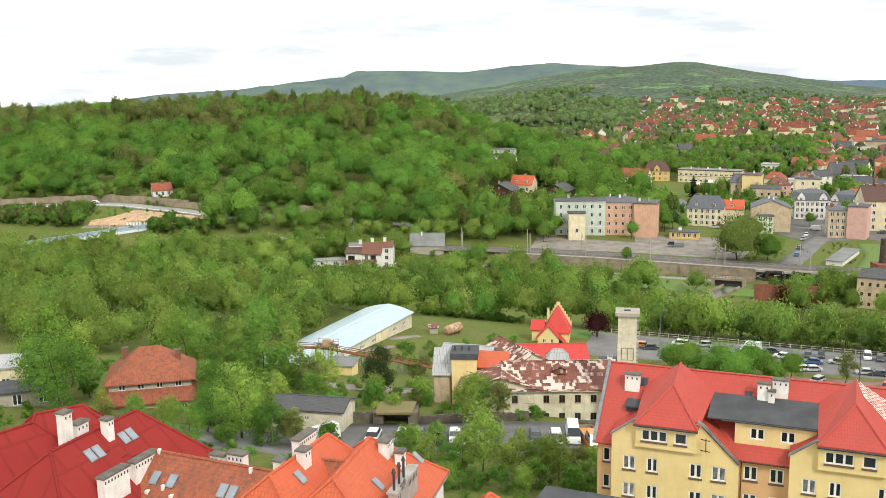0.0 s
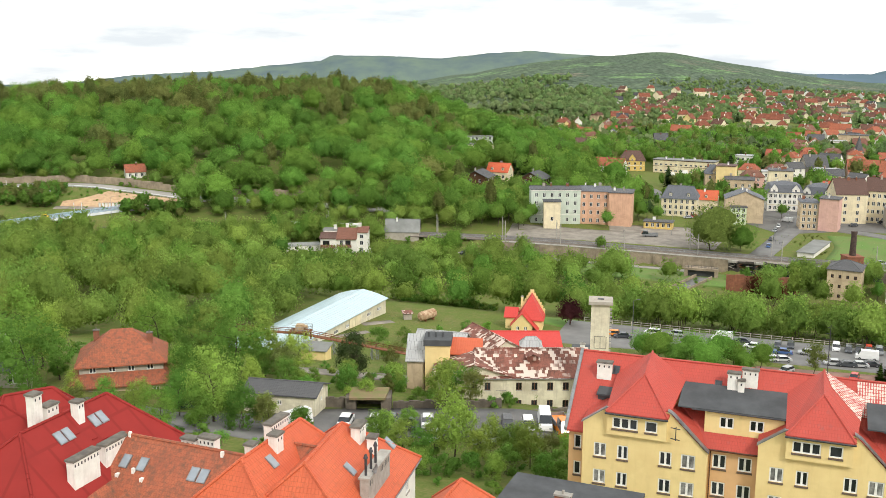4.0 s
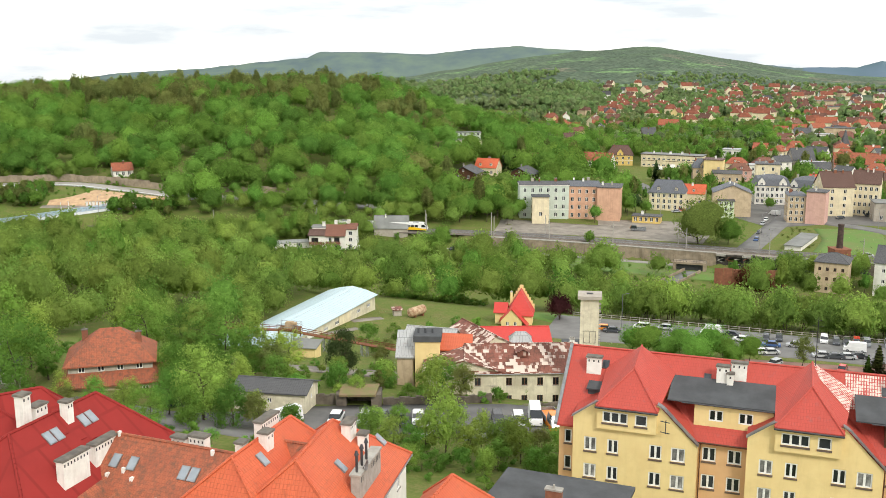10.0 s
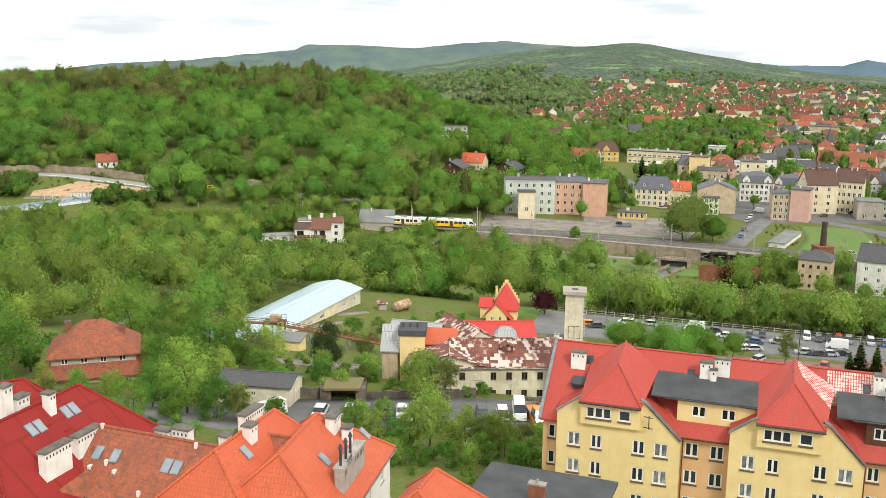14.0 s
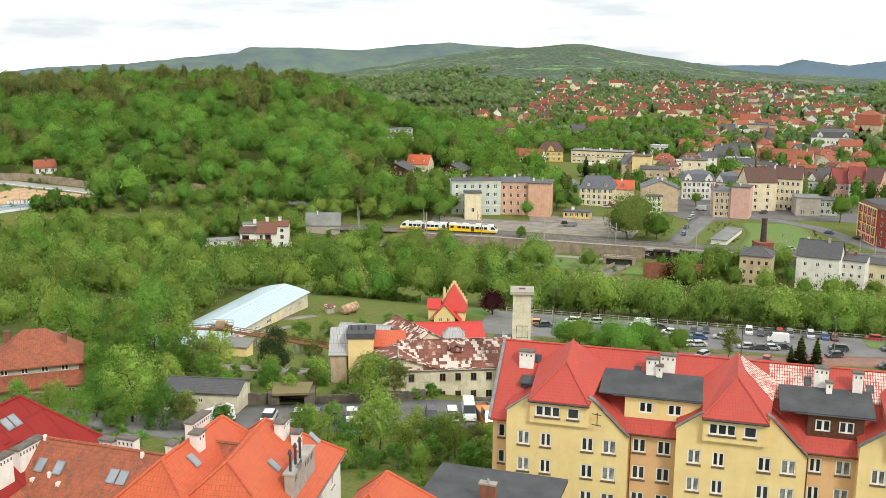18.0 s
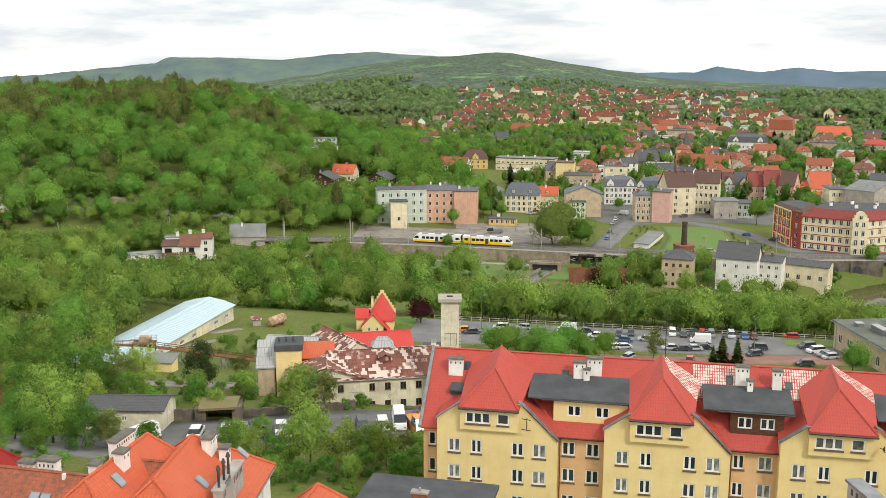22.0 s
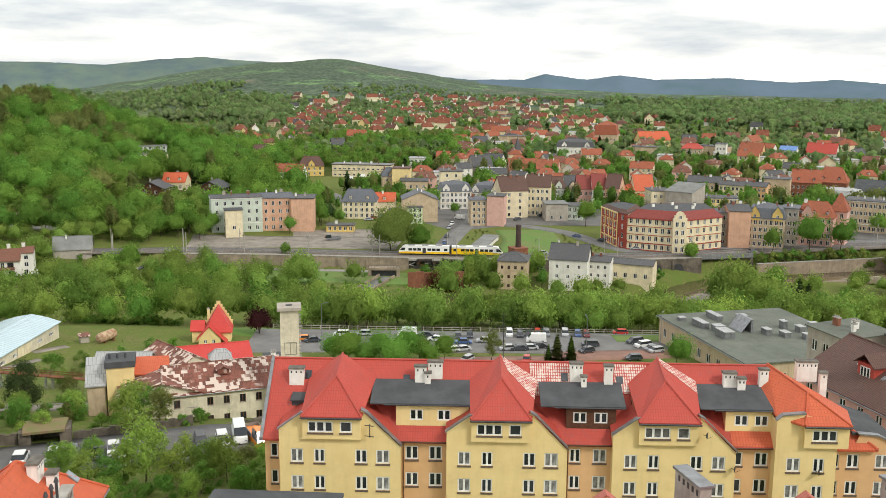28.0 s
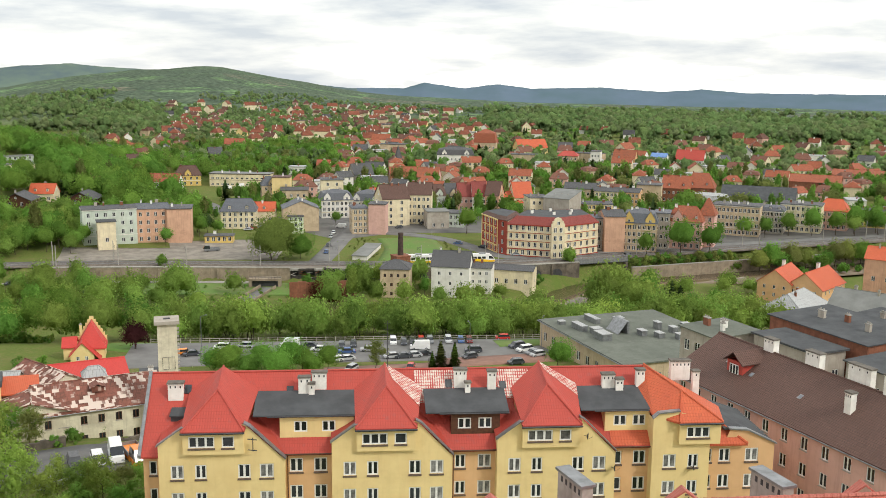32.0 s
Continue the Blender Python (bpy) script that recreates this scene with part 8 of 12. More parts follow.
for a, b, h in (((-11.0, 140.3), (-7.8, 140.0), 1.6), ((-0.6, 139.6), (7.6, 140.0), 1.3), ((7.6, 140.0), (16, 141.2), 1.3), ((16, 141.2), (30, 143.5), 1.3)):
    bm = bmesh.new()
    d = Vector((b[0] - a[0], b[1] - a[1], 0))
    z = min(gz(*a), gz(*b))
    m = pose(a[0], a[1], z, 0, 0, math.degrees(math.atan2(d.y, d.x)))
    n = int(d.length / 0.8)
    for i in range(n):
        hh = h + 0.12 * math.sin(i * 2.3)
        box(bm, i * d.length / n, (i + 1) * d.length / n, -0.25, 0.25, -1, hh, 0, m)
    ob = part("yard_wall", bm, M["stone_wall"], None)
    tagged(ob, "old low stone yard wall", "wall", kind="structure")

# ---- pink terrace with brown roof, and the flat-roofed hall ----
pink = ridge_house("pink_building", "long pink rendered building with brown tiled roof and small skylights", (92.7, 92.5), (88.2, 40.0), 42.3, 38.0, 7.3, 0.2, 0.2, 25.5, "pink_wall", "roof_brown", 4, 17, 3, cat="apartment building", wh=1.5, ww=1.05)
for x, y, z0, z1, w, d in ((-17.2, 0.3, 15.8, 18.4, 1.7, 0.9), (-10.0, 0.4, 15.8, 18.6, 2.2, 0.9), (-3.2, 0.6, 15.8, 18.8, 3.2, 0.8), (-0.8, -3.4, 13.6, 17.0, 0.9, 0.8), (1.4, 0.3, 15.8, 19.0, 1.8, 0.9), (9, 0.8, 15.8, 18.6, 1.8, 0.8)):
    white_chimney(pink, x, y, z0, z1, w, d, 3)
for x, y in ((-20.6, -3.2), (-15.8, -3.8), (-7.4, -4.0), (-2.6, -1.8), (6, -4.4), (14, -4.4)):
    roof_window(pink, x, y, 16.95 + y * 0.59, 30.5, 0.55, 0.7)
bm = bmesh.new()
box(bm, -19.6, -16.8, -4.4, -1.0, 13.2, 15.9)
slab(bm, [(-20, -4.8, 15.8), (-18.2, -4.8, 17.1), (-18.2, -0.3, 17.2), (-20, -0.3, 15.9)], 0.12, 1)
slab(bm, [(-18.2, -4.8, 17.1), (-16.4, -4.8, 15.8), (-16.4, -0.3, 15.9), (-18.2, -0.3, 17.2)], 0.12, 1)
dm = part("dormer", bm, [M["roof_red"], M["roof_brown"]], pink)
add_window(dm, (-19.0, -4.59, 14.2), (1, 0, 0), 0, 0, 1.6, 1.3, 3)
hall = tagged(new("flat_roofed_hall"), "large flat-roofed beige hall with grey felt roof, vents and gutters", "hall")
hall.matrix_basis = pose(141.0, 205.0, 4.5, 0, 0, -98)
bm = bmesh.new()
for o, ax, ln, n in (((0, 0, 0), (1, 0, 0), 42, 9), ((42, 0, 0), (0, 1, 0), 34, 6), ((42, 34, 0), (-1, 0, 0), 42, 8), ((0, 34, 0), (0, -1, 0), 34, 6)):
    hs = [(a, 3.6, 1.6, 2.2) for a in spread(ln, n, 1.6)]
    wall_face(bm, o, ax, ln, -3, 8.3, hs)
    for q in hs:
        add_window(hall, o, ax, *q)
part("wall", bm, M["tan_wall"], hall)
bm = bmesh.new()
slab(bm, [(-0.5, -0.5, 8.6), (42.5, -0.5, 8.6), (42.5, 34.5, 8.6), (-0.5, 34.5, 8.6)], 0.35)
part("flat_roof", bm, M["roof_moss"], hall, "mossy grey-green felt roof")
bm = bmesh.new()
tube(bm, (-0.6, -0.65, 8.3), (42.5, -0.65, 8.3), 0.12, 0.12, 6)
part("gutter", bm, M["metal_grey"], hall)
for x, y, w, d, h in ((6, 3, 1.6, 1.6, 0.8), (12, 5, 5.5, 1.6, 1.3), (17, 7, 2.4, 2.4, 1.4), (22, 6, 4.4, 2.6, 1.6), (6, 12, 6, 1.4, 1.2), (9, 18, 2.2, 2.2, 1.3), (22, 17, 2.5, 1.5, 1.3), (25, 20, 2.5, 1.5, 1.2), (18, 24, 2.0, 1.2, 1.8), (22, 26, 2.2, 1.4, 1.4), (28, 24, 1.8, 1.8, 1.3), (20, 31, 2, 2, 1.4)):
    bm = bmesh.new()
    box(bm, x - w / 2, x + w / 2, y - d / 2, y + d / 2, 8.6, 8.6 + h)
    box(bm, x - w / 2 - 0.12, x + w / 2 + 0.12, y - d / 2 - 0.12, y + d / 2 + 0.12, 8.6 + h, 8.75 + h, 1)
    part("roof_vent", bm, [M["metal_grey"], M["roof_zinc"]], hall)
bm = bmesh.new()
box(bm, 14, 20, 14, 14.6, 8.6, 11.8)
slab(bm, [(14, 11.5, 8.7), (20, 11.5, 8.7), (20, 14, 11.8), (14, 14, 11.8)], 0.1)
part("roof_light", bm, M["metal_grey"], hall)

# ---- felt-roofed yard blocks behind the pink building ----
house("yard_block", "low cream yard block with grey felt roof and window row", 120.6, 103.6, 13, 6.5, 9.4, -95, "flat", 0, "grey_wall", "roof_felt", 2, 6, 2, z=25.8, chim=0, cat="building", wh=1.1)
house("yard_block", "brick-fronted block with wide dark felt roof", 132.0, 104.0, 21, 13, 10.4, -95, "mono", 0.5, "brick_red", "roof_felt", 2, 0, 2, z=25.8, chim=3, cat="building")
house("yard_block", "grey rendered block with dark felt roof and parapet", 123.5, 86.0, 11, 13, 9.6, -95, "mono", 0.6, "grey_wall", "roof_felt", 2, 3, 2, z=25.8, chim=2, cat="building")
house("yard_block", "pale low block with pale sheet roof and chimneys", 116.4, 116.5, 9, 9, 8.6, -95, "mono", 0.4, "grey_wall", "roof_moss", 2, 3, 2, z=25.8, chim=3, cat="building")
house("yard_block", "tan rendered block with black felt roof", 152.0, 108.0, 20, 13, 9.5, -92, "mono", 0.8, "tan_wall", "roof_felt", 2, 4, 2, z=23.0, chim=4, cat="building")
house("yard_block", "white shed with dark door standing on a felt roof", 150.5, 104.0, 4.5, 3.5, 2.6, -95, "mono", 0.3, "white_paint", "roof_felt", 1, 1, 0, z=34.0, chim=0, cat="shed", base=0.3, wh=1.9)
house("yard_block", "red-roofed yard outbuilding beside felt roofs", 143.0, 92.0, 7, 6, 9.0, -95, "gable", 2.0, "dirty_wall", "roof_red", 2, 2, 1, z=25.8, chim=1, cat="building")

# ---- roof just below the eye, seen along its ridge ----
lowroof = ridge_house("neighbour_roof", "pale red ribbed roof close below with metal-clad chimneys", (25.0, 40.8), (58.0, 27.1), 53.45, 48.0, 6.5, 0.2, 0.2, 30.0, "cream_wall", "roof_pinkred", 2, 0, 0)
for wx, wy in ((26.0, 42.2), (35.9, 38.3), (45.4, 34.3)):
    q = lowroof.matrix_basis.inverted() @ Vector((wx, wy, 54.0))
    bm = bmesh.new()
    slab(bm, [(q.x - 1.3, q.y - 0.45, 22.9), (q.x, q.y - 0.45, 23.95), (q.x, q.y - 1.1, 23.9), (q.x - 1.3, q.y - 0.9, 22.9)], 0.12)
    slab(bm, [(q.x, q.y - 0.45, 23.95), (q.x + 1.3, q.y - 0.45, 22.9), (q.x + 1.3, q.y - 0.9, 22.9), (q.x, q.y - 1.1, 23.9)], 0.12)
    part("gable_dormer", bm, M["roof_pinkred"], lowroof)
for wx, wy, ln, wd, turn in ((31.9, 42.4, 0.7, 2.8, 16), (42.0, 37.2, 0.75, 2.8, 14)):
    q = lowroof.matrix_basis.inverted() @ Vector((wx, wy, 54.0))
    m = Matrix.Translation((q.x, q.y, 0)) @ Matrix.Rotation(radians(turn), 4, "Z")
    bm = bmesh.new()
    box(bm, -ln / 2, ln / 2, -wd / 2, wd / 2, 16, 23.35, 0, m)
    box(bm, -ln / 2 - 0.12, ln / 2 + 0.12, -wd / 2 - 0.12, wd / 2 + 0.12, 23.35, 23.5, 1, m)
    for i in range(max(1, int(wd / 0.5))):
        y0 = -wd / 2 + 0.2 + i * 0.5
        box(bm, -ln / 2 - 0.01, -ln / 2 + 0.01, y0, y0 + 0.22, 22.8, 23.15, 2, m)
    part("chimney", bm, [M["concrete"], M["metal_grey"], M["metal_and_shade_dark"]], lowroof, "chimney clad in grey sheet metal")

# ---- houses on the river bank, gables towards the yard blocks ----
for A, B, zr, ze, half, lab, wall in (((285.0, 258.5), (302.3, 266.5), 4.0, -1.0, 6.5, "orange rendered gabled house with red tiled roof", "peach_wall"), ((290.3, 248.9), (311.2, 256.0), 4.0, -1.6, 7.0, "orange rendered house with red roof and round gable window", "peach_wall")):
    r = ridge_house("riverside_house", lab, A, B, zr, ze, half, 0.0, 0.0, -9.5, wall, "roof_orange", 2, 5, 3)
    white_chimney(r, 3.0, 0.8, 11.8, 15.4, 1.6, 1.0, 2)
r = ridge_house("riverside_house", "old house with pale grey sheet-metal hipped roof", (266.5, 235.4), (280.5, 240.6), 1.0, -4.5, 8.5, 5.0, 5.0, -9.5, "tan_wall", "roof_zinc", 1, 6, 4)
for x, y in ((-4.0, -1.5), (4.0, 1.0)):
    bm = bmesh.new()
    chimney_bm(bm, x, y, 8.2, 11.0, 0.9, 0.7, 2)
    part("chimney", bm, [M["brick_red"], M["concrete"]], r)


# ---- two-family house by the river: white blocks, brown roofs, timber balconies ----
duplex = tagged(new("duplex_house"), "white stepped two-family house with brown roofs and timber balconies", "house")
duplex.matrix_basis = pose(-21.4, 405.5, -5.2, 0, 0, -5)
for x0, x1, y0, y1, h in ((-9.7, -3, -5, 5, 6.8), (-9.2, -3, 0.4, 5, 9.2), (-3, 5.4, -4.4, 5, 6.6), (5.4, 9.8, -2.4, 5, 9.0)):
    bm = bmesh.new()
    box(bm, x0, x1 - 0.01, y0, y1, -1.5, h)
    part("wall", bm, M["white_wall"], duplex)
bm = bmesh.new()
slab(bm, [(-10.2, -5.6, 6.7), (-3.1, -5.6, 6.7), (-3.1, 0.4, 8.4), (-10.2, 0.4, 8.4)], 0.25)
part("roof", bm, M["roof_brown"], duplex)
bm = bmesh.new()
slab(bm, [(-9.6, 0.3, 9.2), (-3, 0.3, 9.2), (-3, 5.3, 9.5), (-9.6, 5.3, 9.5)], 0.25)
part("roof", bm, M["roof_feltgrey"], duplex, "grey felt flat roof")
bm = bmesh.new()
slab(bm, [(-3.1, -5.2, 6.4), (5.5, -5.2, 6.4), (5.5, 0.6, 10.3), (-3.1, 0.6, 10.3)], 0.25)
slab(bm, [(-3.1, 0.6, 10.3), (5.5, 0.6, 10.3), (5.5, 5.4, 7.0), (-3.1, 5.4, 7.0)], 0.25)
part("roof", bm, M["roof_farbrown"], duplex, "red-brown tiled gable roof")
bm = bmesh.new()
for x in (-3.0, 5.3):
    slab(bm, [(x, -4.4, 6.6), (x, 5, 6.6), (x, 0.6, 10.1)], 0.1)
part("gable", bm, M["white_wall"], duplex)
bm = bmesh.new()
slab(bm, [(5.5, -2.9, 8.9), (10.2, -2.9, 8.9), (10.2, 1.4, 10.8), (5.5, 1.4, 10.8)], 0.25)
slab(bm, [(5.5, 1.4, 10.8), (10.2, 1.4, 10.8), (10.2, 5.4, 9.0), (5.5, 5.4, 9.0)], 0.25)
part("roof", bm, M["roof_farbrown"], duplex, "red-brown tiled gable roof")
for x0, x1, y in ((-9.5, -3.2, -5), (-2.8, 3.4, -4.4)):
    bm = bmesh.new()
    box(bm, x0, x1, y - 1.3, y - 0.01, 2.9, 3.1)
    for k in range(9):
        x = x0 + (x1 - x0) * (k + 0.06) / 9
        box(bm, x, x + (x1 - x0) / 9 - 0.08, y - 1.32, y - 1.24, 3.1, 4.0)
    box(bm, x0, x1, y - 1.36, y - 1.2, 4.0, 4.1)
    part("balcony", bm, mat("balcony_timber", (0.24, 0.12, 0.07), (0.14, 0.07, 0.04), 1.5, 0.8, 0.2), duplex)
for x, y, z, w, h in ((-8.4, -5, 0.6, 1.5, 1.4), (-5.4, -5, 0.1, 1.1, 2.1), (-8.6, -5, 3.6, 2.6, 1.9), (-2.2, -4.4, 0.1, 1.0, 2.2), (1.2, -4.4, 0.8, 1.8, 1.3), (-1.6, -4.4, 3.5, 1.2, 2.1), (0.8, -4.4, 3.6, 2.0, 1.9), (6.6, -2.4, 0.2, 1.1, 2.1), (6.6, -2.4, 3.6, 1.4, 1.5), (6.6, -2.4, 6.4, 1.4, 1.4)):
    bm = bmesh.new()
    box(bm, x - 0.12, x + w + 0.12, y - 0.06, y - 0.004, z - 0.12, z + h + 0.12)
    win = part("window", bm, M["frame_brown"] if w > 1.6 else M["frame_white"], duplex)
    bm = bmesh.new()
    for k in range(2):
        box(bm, x + k * w / 2 + 0.04, x + (k + 1) * w / 2 - 0.04, y - 0.09, y - 0.064, z, z + h)
    part("pane", bm, M["glass"], win)
for x, y, z in ((-4.4, 2.2, 10.9), (0.9, 1.0, 11.8), (6.2, 1.2, 12.0)):
    bm = bmesh.new()
    box(bm, x - 0.6, x + 0.6, y - 0.4, y + 0.4, 8.5, z)
    box(bm, x - 0.7, x + 0.7, y - 0.5, y + 0.5, z, z + 0.2)
    part("chimney", bm, M["white_wall"], duplex)

# ---- river, railway, roads, yards ----
river = strip("water", RIVER, 23, M["water"], "brown river water", 0, cat="river", z=-8.3)
strip("railway_bed", [(x, float(track_y(x))) for x in range(-420, 620, 12)], 10.5, M["ballast"], "brown ballast bed of a double railway line", 0.25, cat="railway", z=0.0)


def rail_line(off):
    bm = bmesh.new()
    xs = list(range(-300, 560, 10))
    for a, b in zip(xs[:-1], xs[1:]):
        tube(bm, (a, float(track_y(a)) + off, 0.42), (b, float(track_y(b)) + off, 0.42), 0.07, 0.07, 4, 0, False)
    ob = part("rail", bm, M["metal_grey"], None)
    return tagged(ob, "worn steel railway rail", "rail", kind="structure")


for o in (-3.0, -1.5, 1.5, 3.0):
    rail_line(o)


def wall_run(name, label, x0, x1, off, ztop, zbot, th, material, seg=5.0, buttress=0, cap="concrete"):
    root = tagged(new(name), label, "wall", kind="structure")
    n = int((x1 - x0) / seg)
    for i in range(n):
        a, b = x0 + (x1 - x0) * i / n, x0 + (x1 - x0) * (i + 1) / n
        pa, pb = Vector((a, float(track_y(a)) + off, 0)), Vector((b, float(track_y(b)) + off, 0))
        d = pb - pa
        m = Matrix.Translation(pa) @ Matrix.Rotation(math.atan2(d.y, d.x), 4, "Z")
        bm = bmesh.new()
        box(bm, 0, d.length - 0.04, 0, th, zbot, ztop, 0, m)
        if buttress and i % buttress == 0:
            box(bm, 0, 0.8, -0.5, 0.0, zbot, ztop - 0.8, 0, m, 0.0)
        box(bm, -0.01, d.length, -0.15, th + 0.1, ztop, ztop + 0.25, 1, m)
        part("wall_panel", bm, [M[material], M[cap]], root)
    return root


wall_run("retaining_wall", "dark weathered stone retaining wall below the railway", 40, 127, -10.2, 0.2, -8.0, 1.0, "tan_stone", 5, 2)
wall_run("retaining_wall", "stone arched viaduct wall blackened with soot", 150, 238, -10.2, 0.2, -9, 1.2, "stone_wall", 6, 2)
strip("trackside_path", [(x, float(track_y(x)) - 7.2) for x in range(40, 242, 6)], 5.0, M["gravel"], "gravel path along the top of the retaining wall", 0.1, cat="path", z=0.0)
ROADS.pop()
strip("road", [(x, float(track_y(x)) - 14.0) for x in range(20, 128, 6)], 3.4, M["road_pale"], "narrow pale lane at the foot of the retaining wall", 0.35, cat="road")
# ruined sooty arches between the wall and the viaduct
ruin = tagged(new("ruined_arches"), "blackened ruined arches and broken beams below the railway", "ruin", kind="structure")
rngr = random.Random(21)
for i in range(8):
    a = 127 + i * 2.9
    pa, pb = Vector((a, float(track_y(a)) - 10.4, 0)), Vector((a + 2.9, float(track_y(a + 2.9)) - 10.4, 0))
    m = Matrix.Translation(pa) @ Matrix.Rotation(math.atan2(pb.y - pa.y, pb.x - pa.x), 4, "Z")
    w = (pb - pa).length
    bm = bmesh.new()
    box(bm, 0, 0.9, 0, 2.2, -9, 0.1 + rngr.uniform(-0.7, 0.4), 0, m)
    box(bm, 0.9, w - 0.02, 0.1, 1.4, -9, -3.4 + rngr.uniform(-0.8, 0.9), 0, m)
    part("pier", bm, M["soot_stone"], ruin)
    bm = bmesh.new()
    box(bm, -0.2, w + 0.2, -0.35, 1.0, -0.75, -0.1 + rngr.uniform(0, 0.35), 0, m)
    part("lintel", bm, M["soot_stone" if i % 3 else "concrete"], ruin)
    # near-black backing put in for the shade inside the arches
    bm = bmesh.new()
    box(bm, 0, w, 2.4, 2.8, -9, 0.0, 0, m)
    part("back_wall", bm, M["metal_and_shade_dark"], ruin)
    bm = bmesh.new()
    for k in range(2):
        z = rngr.uniform(-3.4, -1.2)
        tube(bm, m @ Vector((rngr.uniform(0, 1), -0.8, z)), m @ Vector((w - rngr.uniform(0, 1), 0.8, z + rngr.uniform(-1.2, 1.2))), 0.12, 0.12, 4)
    part("beam", bm, M["rust" if i % 2 else "concrete"], ruin)
# low brick yard wall, standing well in front
yard = tagged(new("brick_wall"), "weathered red brick yard wall beside the mill", "wall", kind="structure")
for i in range(8):
    bm = bmesh.new()
    m = pose(116.5 + i * 2.95, 330.0 - i * 0.85, 0, 0, 0, -16)
    box(bm, 0, 3.02, 0, 0.5, -9, 0.9 + 0.25 * math.sin(i * 2.1), 0, m)
    if i % 2 == 0:
        box(bm, 0, 0.6, -0.25, 0.0, -9, 0.6, 0, m)
    part("wall_panel", bm, M["brick_red"], yard)
# lane dipping under the foot of the wall
strip("road", [(84, 312), (93, 324), (105, 338), (115, 350)], 5.0, M["road"], "grey lane dipping under a small bridge", 0.25)
for s0, nm in ((-3.1, "lane_wall"), (3.1, "lane_wall")):
    bm = bmesh.new()
    d = Vector((115 - 93, 350 - 324, 0))
    m = pose(93, 324, 0, 0, 0, math.degrees(math.atan2(d.y, d.x)))
    for i in range(9):
        z = gz(93 + d.x * i / 9, 324 + d.y * i / 9)
        box(bm, d.length * i / 9, d.length * (i + 1) / 9, s0 - 0.2, s0 + 0.2, z - 1.5, z + 0.4 + i * 0.1, 0, m)
    tagged(part(nm, bm, M["tan_stone"], None), "stained stone side wall of the dipping lane", "wall", kind="structure")
small = tagged(new("lane_bridge"), "small concrete bridge carrying the lane over the dip", "bridge", kind="structure")
m = pose(112.0, 352.5, 0, 0, 0, -22)
bm = bmesh.new()
box(bm, -3.6, 8.6, 0, 4.6, -2.5, -1.7, 0, m)
part("deck", bm, M["tan_stone"], small)
# solid dark block put in for the shade below the deck
bm = bmesh.new()
box(bm, -2.6, 7.6, 1.2, 4.4, -8, -2.5, 0, m)
part("dark_opening", bm, M["metal_and_shade_dark"], small, "dark block for the shade under the deck")
for q in (-3.6, 7.4):
    bm = bmesh.new()
    box(bm, q, q + 1.2, -0.1, 4.4, -8, -2.5, 0, m)
    part("abutment", bm, M["tan_stone"], small)
bm = bmesh.new()
for k in range(11):
    tube(bm, m @ Vector((-3.4 + k * 1.2, 0.15, -1.7)), m @ Vector((-3.4 + k * 1.2, 0.15, -0.7)), 0.05, 0.05, 4)
for z in (-1.2, -0.7):
    tube(bm, m @ Vector((-3.4, 0.15, z)), m @ Vector((8.6, 0.15, z)), 0.06, 0.06, 4)
part("railing", bm, M["metal_and_shade_dark"], small)
wall_run("river_wall", "tall weathered river wall with brown stains", 262, 470, -11.0, -3.2, -11, 1.0, "tan_stone", 8, 0)
# underpass and bridge openings
for x0, x1, nm in ((238, 262, "river_bridge"),):
    ya, yb = float(track_y(x0)), float(track_y(x1))
    d = Vector((x1 - x0, yb - ya, 0))
    m = pose(x0, ya - 7.2, 0, 0, 0, math.degrees(math.atan2(d.y, d.x)))
    br = tagged(new(nm), "dark railway bridge with steel girder and stone piers", "bridge", kind="structure")
    bm = bmesh.new()
    box(bm, -0.3, d.length + 0.3, -0.3, 13.5, -1.3, 0.15, 0, m)
    part("deck", bm, M["metal_and_shade_dark"], br)
    bm = bmesh.new()
    box(bm, -0.3, d.length + 0.3, -0.45, -0.3, -1.0, 1.0, 0, m)
    part("girder", bm, M["metal_grey"], br)
    for q in (0.0, d.length - 1.2):
        bm = bmesh.new()
        box(bm, q, q + 1.2, -1.0, 13.0, -9, -1.3, 0, m)
        part("pier", bm, M["stone_wall"], br)
# flat dark faces on the wall stand for the shade in its arches
for x in np.arange(156, 236, 9.0):
    y = float(track_y(x)) - 10.3
    bm = bmesh.new()
    k = [(math.cos(a) * 2.4, math.sin(a) * 2.4) for a in [math.pi * i / 8 for i in range(9)]]
    m = pose(x, y, 0, 0, 0, math.degrees(math.atan2(float(track_y(x + 3) - track_y(x)), 3)))
    f = [m @ Vector((a, -0.02, -4.2 + b)) for a, b in k] + [m @ Vector((-2.4, -0.02, -8)), m @ Vector((2.4, -0.02, -8))]
    face(bm, f)
    ob = part("arch_recess", bm, M["metal_and_shade_dark"], None)
    tagged(ob, "flat dark arch for the shade of a recess in the viaduct wall", "arch", group="viaduct arches")

# stubby mill stack
stack = tagged(new("mill_chimney"), "dark brick mill chimney on a square brick base", "chimney")
stack.matrix_basis = pose(165.5, 338.5, -4)
bm = bmesh.new()
box(bm, -3.2, 3.2, -3.2, 3.2, -3, 9.4, 0, None, 0.3)
box(bm, -3.1, 3.1, -3.1, 3.1, 9.4, 9.8, 0)
part("base", bm, M["brick_red"], stack)
bm = bmesh.new()
tube(bm, (0, 0, 9.8), (0, 0, 18.4), 1.15, 0.95, 14)
tube(bm, (0, 0, 17.9), (0, 0, 18.6), 1.1, 1.1, 14)
